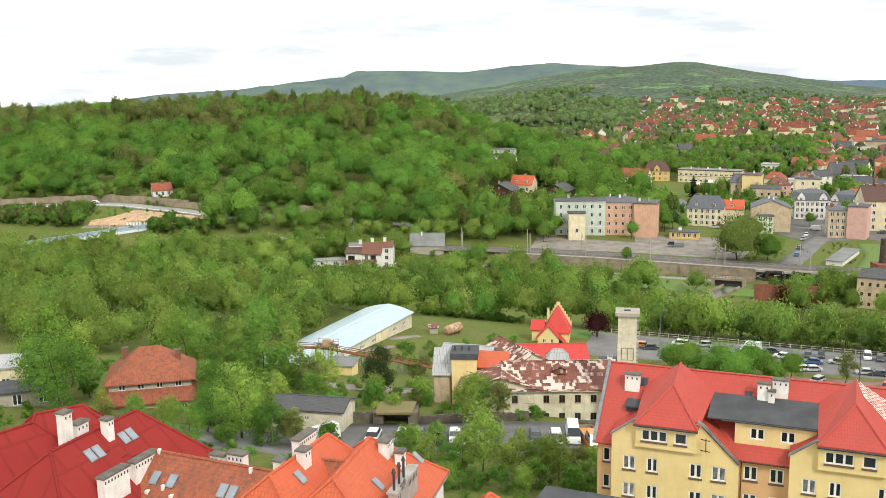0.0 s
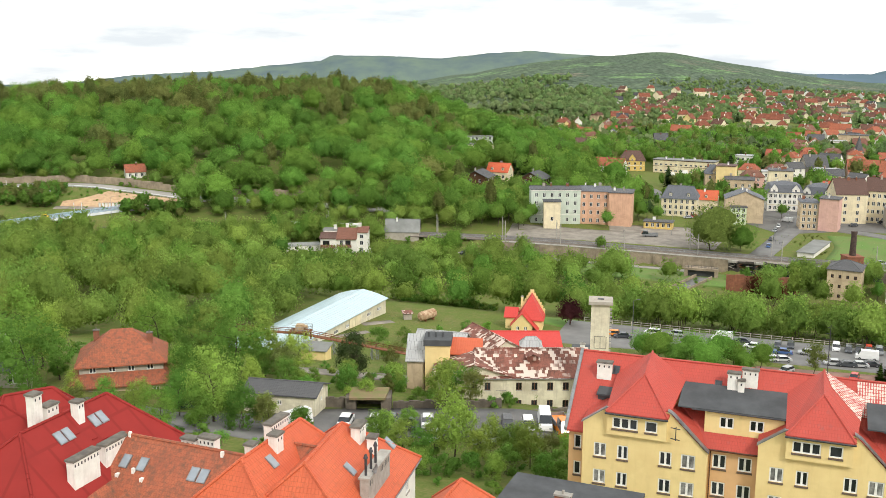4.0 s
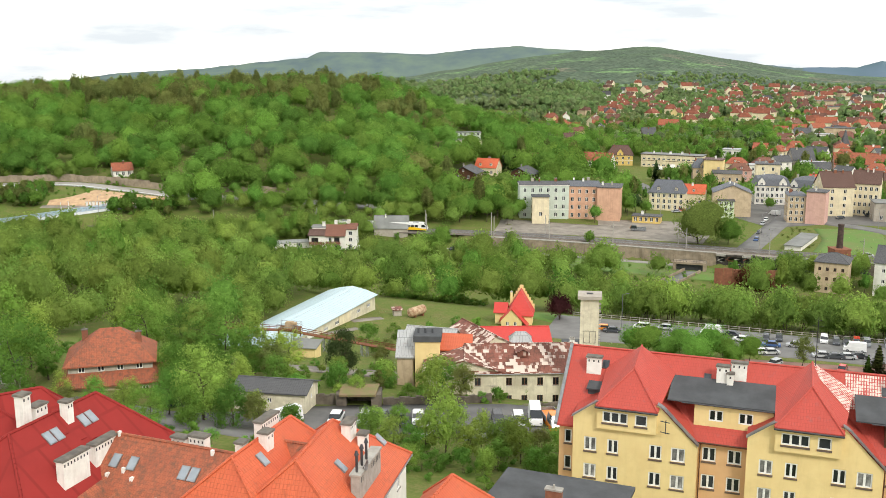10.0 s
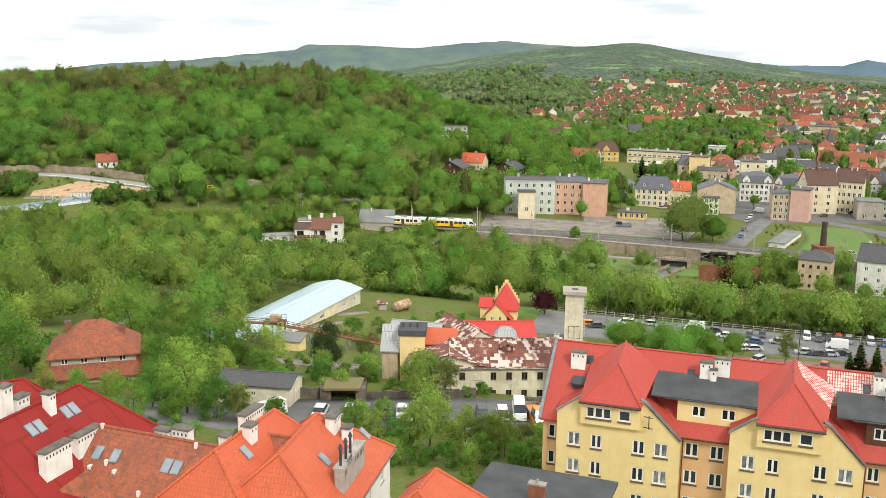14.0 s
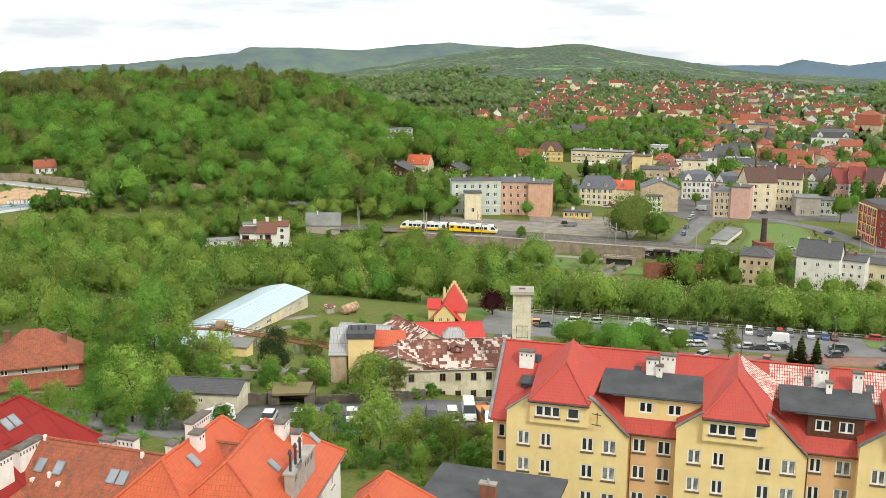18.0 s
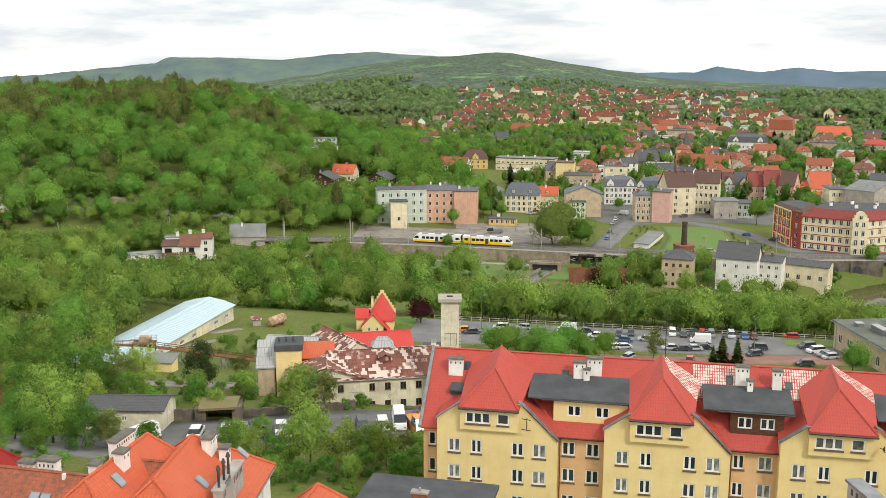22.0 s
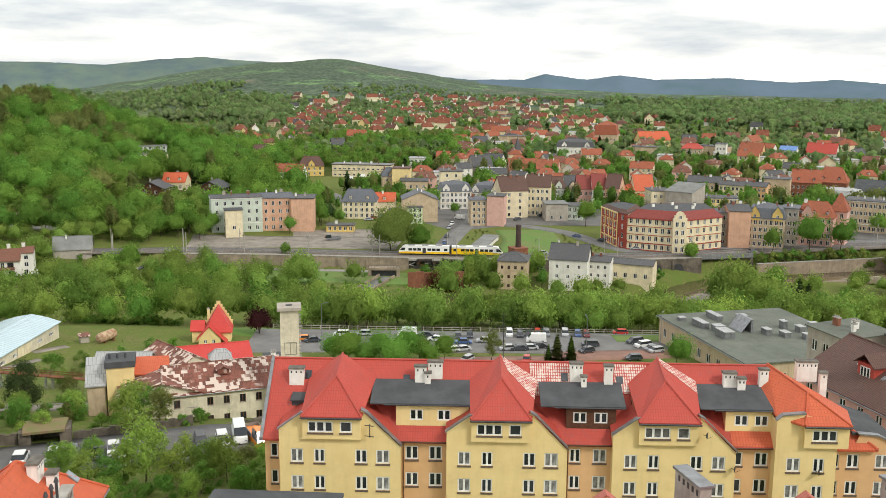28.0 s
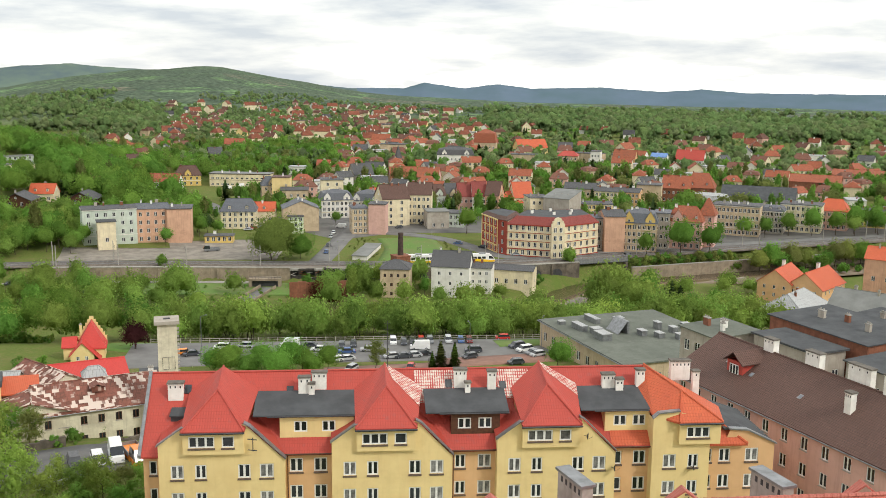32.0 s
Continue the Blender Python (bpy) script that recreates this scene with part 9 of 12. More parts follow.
part("shaft", bm, mat("sooty_brick", (0.09, 0.06, 0.05), (0.05, 0.035, 0.03), 1.0, 0.95), stack)

# catenary masts
proto = tagged(new("catenary_mast"), "slim grey railway catenary mast with bracket", "mast", "catenary masts")
bm = bmesh.new()
tube(bm, (0, 0, -0.3), (0, 0, 8.4), 0.19, 0.15, 6)
part("pole", bm, M["concrete"], proto)
bm = bmesh.new()
tube(bm, (0, 0, 7.4), (0, 3.2, 7.0), 0.05, 0.05, 4)
tube(bm, (0, 0, 6.0), (0, 3.2, 6.9), 0.05, 0.05, 4)
tube(bm, (0, 3.2, 6.9), (0, 3.2, 5.9), 0.04, 0.04, 4)
part("bracket", bm, M["metal_and_shade_dark"], proto)
first = True
for i, x in enumerate((18, 45, 46, 68, 92, 118, 146, 176, 206, 237, 268, 299, 331, 366, 402, -30, -75)):
    for s in (-1, 1):
        if (i % 3 == 1 and s > 0):
            continue
        m = pose(x, float(track_y(x)) + s * 5.1, 0.1, 0, 0, 0 if s < 0 else 180)
        if first:
            proto.matrix_basis = m
            first = False
        else:
            copy_thing(proto, m)

# streets and yards
for lift, (pts, w) in zip((0.04, 0.055, 0.07), (([(150, 474), (190, 470), (230, 458), (280, 440)], 44), ([(165, 432), (205, 440), (250, 420), (300, 395), (360, 368)], 40), ([(262, 352), (320, 345), (400, 330), (480, 318)], 26))):
    strip("pavement", pts, w, M["street"], "worn grey paving between the town houses", lift, cat="pavement")
    ROADS.pop()
strip("road", [(176, 500), (200, 470), (200, 440), (196, 423), (208, 411), (216, 392), (216, 364), (216.5, 346), (226, 330), (250, 337), (300, 331), (420, 312), (560, 290)], 8.5, M["road"], "grey town street beside the railway", 0.14)
strip("road", [(142, 366), (156, 388), (170, 411), (185, 433), (196, 455), (192, 520)], 9, M["road"], "grey side street with parked cars", 0.13)
strip("yard", [(50, 424), (60, 421.5), (92, 411), (118, 398), (134, 390)], 27, M["gravel"], "pale dusty goods yard beside the railway", 0.1, cat="yard")
strip("yard", [(96, 427), (130, 420), (148, 412)], 22, M["gravel"], "gravel yard in front of the apartment blocks", 0.085, cat="yard")
strip("road", [(120, 640), (150, 560), (146, 500), (150, 452), (150, 420)], 7, M["road"], "grey town street", 0.12)
strip("road", [(-420, 498), (-260, 496), (-206, 497), (-178, 498), (-164, 498.4), (-149, 495), (-133, 487.4), (-117, 481), (-104, 475), (-60, 466), (0, 452)], 6.4, M["road_pale"], "pale grey hillside road", 0.3)
strip("road", [(-330, 385), (-260, 404), (-216, 420.4)], 6.5, M["road_pale"], "grey lower road towards the bridge", 2.2)
strip("road", [(-128, 456), (-118, 459), (-104, 464), (-92, 470)], 6, M["road_pale"], "grey lower road beyond the bridge", 0.5)
for a, b, h in (((-420, 505), (-240, 502), 3.4), ((-240, 502), (-165, 504), 3.5), ((-165, 504), (-140, 497), 3.6), ((-140, 497), (-108, 483), 3.8), ((-108, 483), (-20, 470), 3.2), ((-20, 470), (60, 448), 2.6)):
    d = Vector((b[0] - a[0], b[1] - a[1], 0))
    bm = bmesh.new()
    n = int(d.length / 4)
    for i in range(n):
        p = Vector((*a, 0)) + d * i / n
        m = pose(p.x, p.y, gz(p.x, p.y - 3), 0, 0, math.degrees(math.atan2(d.y, d.x)))
        box(bm, 0, d.length / n - 0.03, 0, 0.9, -3, h + 0.35 * math.sin(i * 1.7) + 0.2 * math.sin(i * 0.6), 0, m)
    tagged(part("roadside_wall", bm, M["tan_stone"], None), "long tan weathered stone roadside wall", "wall", kind="structure")

# guard rail on the valley side of the hillside road
rail = tagged(new("guard_rail"), "pale steel guard rail along the hillside road", "guard rail", kind="structure")
bm = bmesh.new()
line = [(-206, 493), (-178, 494), (-164, 494.4), (-150, 491), (-134, 483.6), (-118, 477.2), (-105, 471.2)]
for a, b in zip(line, line[1:]):
    pa, pb = Vector((*a, gz(*a))), Vector((*b, gz(*b)))
    for h in (0.75, 0.95):
        tube(bm, pa + Vector((0, 0, h)), pb + Vector((0, 0, h)), 0.11, 0.11, 4)
    for k in range(7):
        q = pa.lerp(pb, k / 7)
        tube(bm, q - Vector((0, 0, 0.6)), q + Vector((0, 0, 0.9)), 0.06, 0.06, 4)
part("rail", bm, M["rail_white"], rail)

# cut earth bank of the roadworks, rutted, in one sheet from the road down to the site track
top = [(-157, 469), (-148.5, 477), (-142, 485.4), (-126, 479), (-106, 471.4)]
foot = [(-158, 461.6), (-149, 461), (-139.5, 460.2), (-120.5, 458.6), (-102, 460)]
bm = bmesh.new()
rows = []
for i in range(41):
    f = i / 40 * 4
    k = min(int(f), 3)
    f -= k
    a = Vector(top[k]).lerp(Vector(top[k + 1]), f)
    b = Vector(foot[k]).lerp(Vector(foot[k + 1]), f)
    col = []
    for q in range(13):
        p = a.lerp(b, q / 12)
        bump = 0.0 if q in (0, 12) else 0.35 * noise.noise((p.x * 0.5, p.y * 0.5, 1.0)) + 0.9 * math.sin(math.pi * q / 12) + (0.5 if q in (6, 7) else 0)
        col.append(bm.verts.new((p.x, p.y, gz(p.x, p.y) + 0.22 + bump)))
    rows.append(col)
for a, b in zip(rows, rows[1:]):
    for q in range(12):
        bm.faces.new((a[q], a[q + 1], b[q + 1], b[q]))
bmesh.ops.recalc_face_normals(bm, faces=bm.faces)
tagged(part("earth_bank", bm, M["bare_soil"], None), "bare orange earth bank cut for roadworks", "earth bank", kind="structure")
strip("site_track", [(-160, 460), (-140, 458.5), (-120, 456.8), (-104, 458)], 3.2, M["gravel"], "dusty site track below the earth bank", 0.3, cat="track")
ROADS.pop()
proto = None
for k in range(7):
    x = -139 + k * 1.55
    m = pose(x, 460.3, gz(x, 460.3), 0, 0, -5)
    if proto is None:
        proto = tagged(new("concrete_block"), "white concrete block at the foot of the earth bank", "block", group="site blocks")
        proto.matrix_basis = m
        bm = bmesh.new()
        box(bm, -0.45, 0.45, -0.4, 0.4, -0.3, 1.9, 0, None, 0.05)
        part("block", bm, M["white_paint"], proto)
        bm = bmesh.new()
        box(bm, -0.55, 0.55, -0.45, 0.45, 1.9, 2.1, 0, None, 0.03)
        part("cap", bm, M["concrete"], proto)
    else:
        copy_thing(proto, m)
bm = bmesh.new()
m = pose(-127.5, 459.6, gz(-127.5, 459.6), 0, 0, -4)
for k in range(4):
    box(bm, k * 3.4, k * 3.4 + 3.3, -0.3, 0.3, -0.4, 0.9 + 0.1 * (k % 2), 0, m, 0.03)
tagged(part("site_barrier", bm, M["white_paint"], None), "row of white concrete barriers beside the site track", "barrier", kind="structure")

bridge = tagged(new("road_bridge"), "slim road bridge with pale blue and white railings", "bridge", kind="structure")
BB = Vector((-128, 456, gz(-128, 456) + 0.5))
BA = BB + (Vector((-170, 439, 2.2)) - BB) * (88 / 42)
span = BB - BA
m = pose(BA.x, BA.y, BA.z, 0, -math.degrees(math.atan2(span.z, math.hypot(span.x, span.y))), math.degrees(math.atan2(span.y, span.x)))
L = span.length
bm = bmesh.new()
box(bm, 0, L, -3.4, 3.4, -0.7, 0, 0, m)
part("deck", bm, M["road_pale"], bridge)
blue = mat("railing_blue", (0.38, 0.52, 0.66), (0.32, 0.45, 0.58), 1.5, 0.5)
for s in (-3.5, 3.5):
    bm = bmesh.new()
    for k in range(44):
        x = L * k / 43
        tube(bm, m @ Vector((x, s, 0)), m @ Vector((x, s, 1.15)), 0.06, 0.06, 4)
    for h in (0.45, 0.8, 1.15):
        tube(bm, m @ Vector((0, s, h)), m @ Vector((L, s, h)), 0.1, 0.1, 4)
    part("railing", bm, blue, bridge)
    bm = bmesh.new()
    box(bm, 0, L, s - 0.25, s + 0.15, -0.9, 0.2, 0, m, 0.03)
    part("parapet_beam", bm, M["rail_white"], bridge)
for x in (12, 32, 52, 72, 86):
    bm = bmesh.new()
    box(bm, x - 0.8, x + 0.8, -2.8, 2.8, -8, -0.7, 0, m)
    part("pier", bm, M["concrete"], bridge)

# slim pale lighting columns on the bank
proto = None
for x, y, h in ((-194, 468.5, 6.5), (-190.6, 484, 3.5), (-178, 478, 3.5), (-163.4, 466, 5.0), (-146.5, 446.6, 6.5), (-143.4, 447.4, 5.0)):
    m = pose(x, y, gz(x, y))
    if proto is None:
        proto = tagged(new("lighting_column"), "slim pale lighting column on the river bank", "lamp post", group="lighting columns")
        proto.matrix_basis = m
        bm = bmesh.new()
        tube(bm, (0, 0, -0.4), (0, 0, 6.5), 0.16, 0.11, 6)
        part("pole", bm, M["rail_white"], proto)
        bm = bmesh.new()
        box(bm, -0.15, 0.15, -0.7, 0.15, 6.5, 6.66, 0, None, 0.03)
        part("lamp_head", bm, M["concrete"], proto)
    else:
        copy_thing(proto, m)

# car parks
U = at_uv
strip("car_park", [U(-58, 240), U(-20, 243), U(20, 244), U(50, 243)], 30, M["road"], "grey asphalt car park beside the river trees", 0.12, cat="car park")
strip("car_park", [U(20, 226), U(48, 231)], 9, M["brickpave"], "reddish paved strip of the car park", 0.17, cat="car park")
strip("car_park", [U(-8, 218), U(22, 222)], 10, M["brickpave"], "reddish paved strip of the car park", 0.17, cat="car park")
strip("yard", [(-40, 129), (-26, 129), (-10, 133), (10, 133), (30, 133.5)], 13, M["asphalt"], "worn grey asphalt yard with parked cars", 0.1, cat="yard")
strip("road", [(-48, 140), (-34, 134), (-24, 126), (-14, 122)], 6, M["road"], "grey lane between gardens", 0.14)
strip("yard", [(-20, 176), (-4, 178), (6, 175)], 14, M["gravel"], "worn concrete yard of the works", 0.1, cat="yard")
strip("bank_grass", [(x, float(track_y(x)) - 27) for x in range(52, 126, 8)], 22, M["lawn"], "lush rough grass on the slope below the retaining wall", 0.1, cat="grass")
ROADS.pop()
strip("lawn", [(40, 262), (52, 248), (60, 240)], 16, M["lawn"], "mown green lawn", 0.08, cat="lawn")
strip("green", [U(36, 247), U(58, 249)], 8, M["lawn"], "mown green verge by the car park", 0.2, cat="lawn")
strip("waste_ground", [(176, 352), (192, 378), (200, 405)], 26, M["lawn"], "rough green waste ground between street and railway", 0.06, cat="grass")

fence = tagged(new("fence"), "pale wooden post and rail fence along the car park", "fence")
fp = [Vector((*U(-56 + i * 2.6, 259), 0)) for i in range(44)]
for i, p in enumerate(fp):
    bm = bmesh.new()
    z = gz(p.x, p.y)
    box(bm, p.x - 0.08, p.x + 0.08, p.y - 0.08, p.y + 0.08, z - 0.4, z + 1.25)
    part("post", bm, M["fence_wood"], fence)
    if i:
        q = fp[i - 1]
        for h in (0.55, 1.1):
            bm = bmesh.new()
            tube(bm, (q.x, q.y, gz(q.x, q.y) + h), (p.x, p.y, z + h), 0.06, 0.06, 4)
            part("rail", bm, M["fence_wood"], fence)

# lamp posts
lamp0 = tagged(new("street_lamp"), "tall slim grey street lamp", "street lamp", "street lamps")
bm = bmesh.new()
tube(bm, (0, 0, -0.3), (0, 0, 9), 0.1, 0.06, 6)
part("post", bm, M["metal_grey"], lamp0)
bm = bmesh.new()
tube(bm, (0, 0, 9), (1.2, 0, 9.3), 0.05, 0.05, 5)
box(bm, 1.0, 1.7, -0.12, 0.12, 9.22, 9.38)
part("lamp_head", bm, M["metal_grey"], lamp0)
for i, (x, y) in enumerate((U(-40, 243), U(46, 236), U(27, 230), (212, 400), (219, 352), (262, 341), (300, 337), (340, 331), (160, 398), (178, 428), (-130, 447), (-150, 441), (196, 440), (120, 412))):
    m = pose(x, y, gz(x, y), 0, 0, 40 * i)
    if i == 0:
        lamp0.matrix_basis = m
    else:
        copy_thing(lamp0, m)

# ---- cars ----
CARS = {}


def car_proto(kind, col):
    if (kind, col) in CARS:
        return CARS[kind, col]
    paint = {"white": (0.75, 0.75, 0.74), "silver": (0.45, 0.46, 0.47), "black": (0.03, 0.03, 0.033), "dark": (0.06, 0.065, 0.075), "blue": (0.06, 0.12, 0.28), "red": (0.5, 0.04, 0.03),
             "maroon": (0.18, 0.03, 0.03), "orange": (0.75, 0.24, 0.03), "yellow": (0.8, 0.55, 0.02), "grey": (0.2, 0.21, 0.22)}[col]
    pm = mat("car_paint_" + col, paint, tuple(c * 0.92 for c in paint), 0.8, 0.25, spec=0.6)
    L, W, H, hood, roof0, roof1 = {"hatch": (4.0, 1.7, 1.48, 0.86, 0.30, 0.86), "sedan": (4.5, 1.75, 1.45, 0.85, 0.34, 0.70), "suv": (4.5, 1.85, 1.7, 1.0, 0.30, 0.88), "van": (5.2, 1.95, 2.3, 1.2, 0.24, 0.97), "truck": (6.4, 2.2, 2.5, 1.1, 0.02, 0.34)}[kind]
    tail = {"hatch": 0.97, "sedan": 0.86, "suv": 0.97, "van": 0.99, "truck": 0.36}[kind]
    root = new({"van": "van", "truck": "truck"}.get(kind, "car"))
    tagged(root, {"hatch": "parked %s hatchback car", "sedan": "parked %s saloon car", "suv": "parked %s estate car", "van": "parked %s delivery van", "truck": "parked %s pickup lorry"}[kind] % col + " on the asphalt", {"van": "van", "truck": "lorry"}.get(kind, "car"), "parked cars")
    w = W / 2
    bm = bmesh.new()
    prof = [(-L / 2, 0.3), (-L / 2, 0.62), (-L / 2 + 0.15, hood - 0.12), (-L / 2 + L * (roof0 - 0.13), hood), (L / 2 - L * (1 - tail), hood + 0.02), (L / 2 - 0.08, hood - 0.06), (L / 2, 0.6), (L / 2, 0.3)]
    for s in (-1, 1):
        face(bm, [(x, s * w * 0.98, z) for x, z in prof][::s])
    for (xa, za), (xb, zb) in zip(prof, prof[1:] + prof[:1]):
        face(bm, [(xa, -w * 0.98, za), (xa, w * 0.98, za), (xb, w * 0.98, zb), (xb, -w * 0.98, zb)][::-1])
    bmesh.ops.remove_doubles(bm, verts=bm.verts, dist=0.001)
    part("body", bm, pm, root)
    bm = bmesh.new()
    xa, xb, xc, xd = -L / 2 + L * (roof0 - 0.13), -L / 2 + L * roof0, -L / 2 + L * roof1, -L / 2 + L * tail
    ti = w * 0.80
    lo = [(xa, -w * 0.94, hood), (xa, w * 0.94, hood), (xd, w * 0.94, hood), (xd, -w * 0.94, hood)]
    hi = [(xb, -ti, H - 0.06), (xb, ti, H - 0.06), (xc, ti, H - 0.06), (xc, -ti, H - 0.06)]
    for i in range(4):
        face(bm, [lo[i], hi[i], hi[(i + 1) % 4], lo[(i + 1) % 4]], 1 if kind == "van" and i in (1, 2, 3) else 0)
    part("glazing", bm, [M["carglass"], pm], root, "dark car glazing")
    bm = bmesh.new()
    box(bm, xb - 0.05, xc + 0.05, -ti - 0.02, ti + 0.02, H - 0.07, H, 0, None, 0.04)
    part("roof_panel", bm, pm, root)
    if kind == "truck":
        bm = bmesh.new()
        box(bm, -L / 2 + L * 0.37, L / 2, -1.1, 1.1, 0.8, 1.0)
        for a, b, c, d in ((-L / 2 + L * 0.37, L / 2, -1.1, -1.04), (-L / 2 + L * 0.37, L / 2, 1.04, 1.1), (L / 2 - 0.06, L / 2, -1.04, 1.04)):
            box(bm, a, b, c, d, 1.0, 1.5)
        part("load_bed", bm, M["metal_grey"], root)
    for x in (-L / 2 + L * 0.19, L / 2 - L * 0.19):
        for s in (-1, 1):
            bm = bmesh.new()
            tube(bm, (x, s * (w - 0.2), 0.32), (x, s * (w + 0.005), 0.32), 0.32, 0.32, 12)
            tube(bm, (x, s * (w + 0.005), 0.32), (x, s * (w + 0.02), 0.32), 0.19, 0.17, 10, 1)
            part("wheel", bm, [M["rubber"], M["metal_grey"]], root)
    for s in (-1, 1):
        bm = bmesh.new()
        box(bm, -L / 2 - 0.012, -L / 2 + 0.05, s * w * 0.7 - 0.16, s * w * 0.7 + 0.16, 0.58, 0.74)
        part("headlight", bm, M["skyglass"], root)
        bm = bmesh.new()
        box(bm, L / 2 - 0.05, L / 2 + 0.012, s * w * 0.74 - 0.12, s * w * 0.74 + 0.12, 0.62, 0.8)
        part("tail_light", bm, M["tail_red"], root)
    CARS[kind, col] = [root, False]
    return CARS[kind, col]


def car(kind, col, x, y, heading, lift=0.14):
    p = car_proto(kind, col)
    m = pose(x, y, gz(x, y) + lift, 0, 0, heading)
    if not p[1]:
        p[1] = True
        p[0].matrix_basis = m
        return p[0]
    return copy_thing(p[0], m)



for pts, w in (([(-9, 246), (-5, 249), (-1, 250)], 3.2), ([(-15, 232), (-11, 236), (-7, 238)], 2.6)):
    strip("bare_patch", pts, w, M["gravel"], "bare stony patch in the meadow beside the shed", 0.07, cat="bare ground")
car("suv", "white", 107.7, 224.5, 66)
car("hatch", "dark", 109.8, 222.4, 66)
car("hatch", "black", 112.3, 222.2, 66)
car("hatch", "red", 115.2, 223.0, 66)
car("suv", "grey", 116.8, 221.1, 66)
car("van", "white", 110.8, 215.1, -23)
car("suv", "silver", 121.6, 219.6, 66)
car("hatch", "blue", 124.5, 218.0, 66)
car("hatch", "maroon", 126.4, 216.8, 66)
car("hatch", "red", 137.2, 217.3, -23)
car("hatch", "white", 86.2, 212.2, -3)
car("sedan", "silver", 89.1, 212.1, -3)
car("hatch", "dark", 93.8, 226.3, 66)
car("hatch", "dark", 97.0, 226.1, 66)
car("sedan", "blue", 92.3, 219.4, -23)
car("sedan", "silver", 98.2, 219.0, -23)
car("sedan", "silver", 100.2, 209.3, -13)
car("sedan", "dark", 102.6, 208.1, -13)
car("sedan", "silver", 105.3, 207.9, -13)
car("sedan", "black", 108.3, 208.6, -13)
car("suv", "dark", 134.0, 205.1, 1)
car("suv", "white", 133.5, 200.7, 1)
car("sedan", "grey", 133.6, 196.9, 1)
car("hatch", "silver", 133.4, 194.7, 1)
car("hatch", "dark", 124.0, 190.1, -13)
car("hatch", "silver", 86.3, 202.4, 36)
car("sedan", "red", 99.3, 197.4, 56)
car("suv", "dark", 121.3, 205.9, -23)
car("hatch", "dark", 117.1, 200.3, 6)
car("suv", "white", 65.8, 238.1, -23)
car("hatch", "silver", 71.6, 237.4, -23)
car("van", "white", 82.1, 233.0, -23)
car("sedan", "dark", 86.4, 230.3, -28)
car("sedan", "dark", 57.0, 234.2, -8)
car("sedan", "white", 87.1, 224.7, -33)
car("hatch", "orange", 55.0, 236.7, -13)
car("sedan", "white", -7.3, 131.8, 80)
car("sedan", "white", -3.1, 132.0, 80)
car("sedan", "dark", -0.8, 132.0, 85)
car("hatch", "dark", 1.7, 131.0, 88)
car("sedan", "white", 4.4, 131.9, 88)
car("hatch", "white", 5.1, 125.9, 60)
car("hatch", "black", 15.8, 131.1, 88)
car("hatch", "white", 18.7, 130.7, 86)
car("van", "white", 21.2, 131.3, 84)
car("truck", "orange", 23.4, 129.9, 95)
car("van", "white", -14.4, 130.2, 40)
car("sedan", "dark", -31.4, 138.5, 10)
car("hatch", "silver", 12.0, 124.4, 20)
car("hatch", "blue", 214.1, 378.7, -45)
car("hatch", "black", 219.2, 365.3, -60)
car("sedan", "silver", 223.0, 344.0, -40)
car("van", "white", 205.4, 444.9, -30)
car("van", "white", 184.3, 444.3, -50)
car("hatch", "silver", 168.8, 419.3, 60)
car("hatch", "white", 174.5, 429.9, 60)
car("sedan", "dark", 159.0, 398.4, 60)
car("hatch", "blue", 151.9, 383.0, 60)
car("hatch", "red", 143.7, 459.0, 0)
car("sedan", "silver", 140.4, 455.9, 0)
car("truck", "grey", 109.7, 408.5, -10)
car("van", "white", 144.1, 634.9, 0)
car("van", "white", 178.7, 622.9, 0)
car("van", "white", 190.1, 632.0, 20)
car("suv", "white", 236.9, 431.2, -30)
car("hatch", "silver", 230.3, 428.0, -30)
car("hatch", "dark", 210.1, 431.6, 10)
car("hatch", "dark", 227.2, 438.6, 0)
car("sedan", "silver", 181.5, 348.6, -20)
car("hatch", "grey", 265.0, 322.0, 0)
car("sedan", "dark", 3.3, 403.0, 80)
car("van", "white", -9.7, 398.9, 0)
car("hatch", "black", 28.5, 397.0, 30)

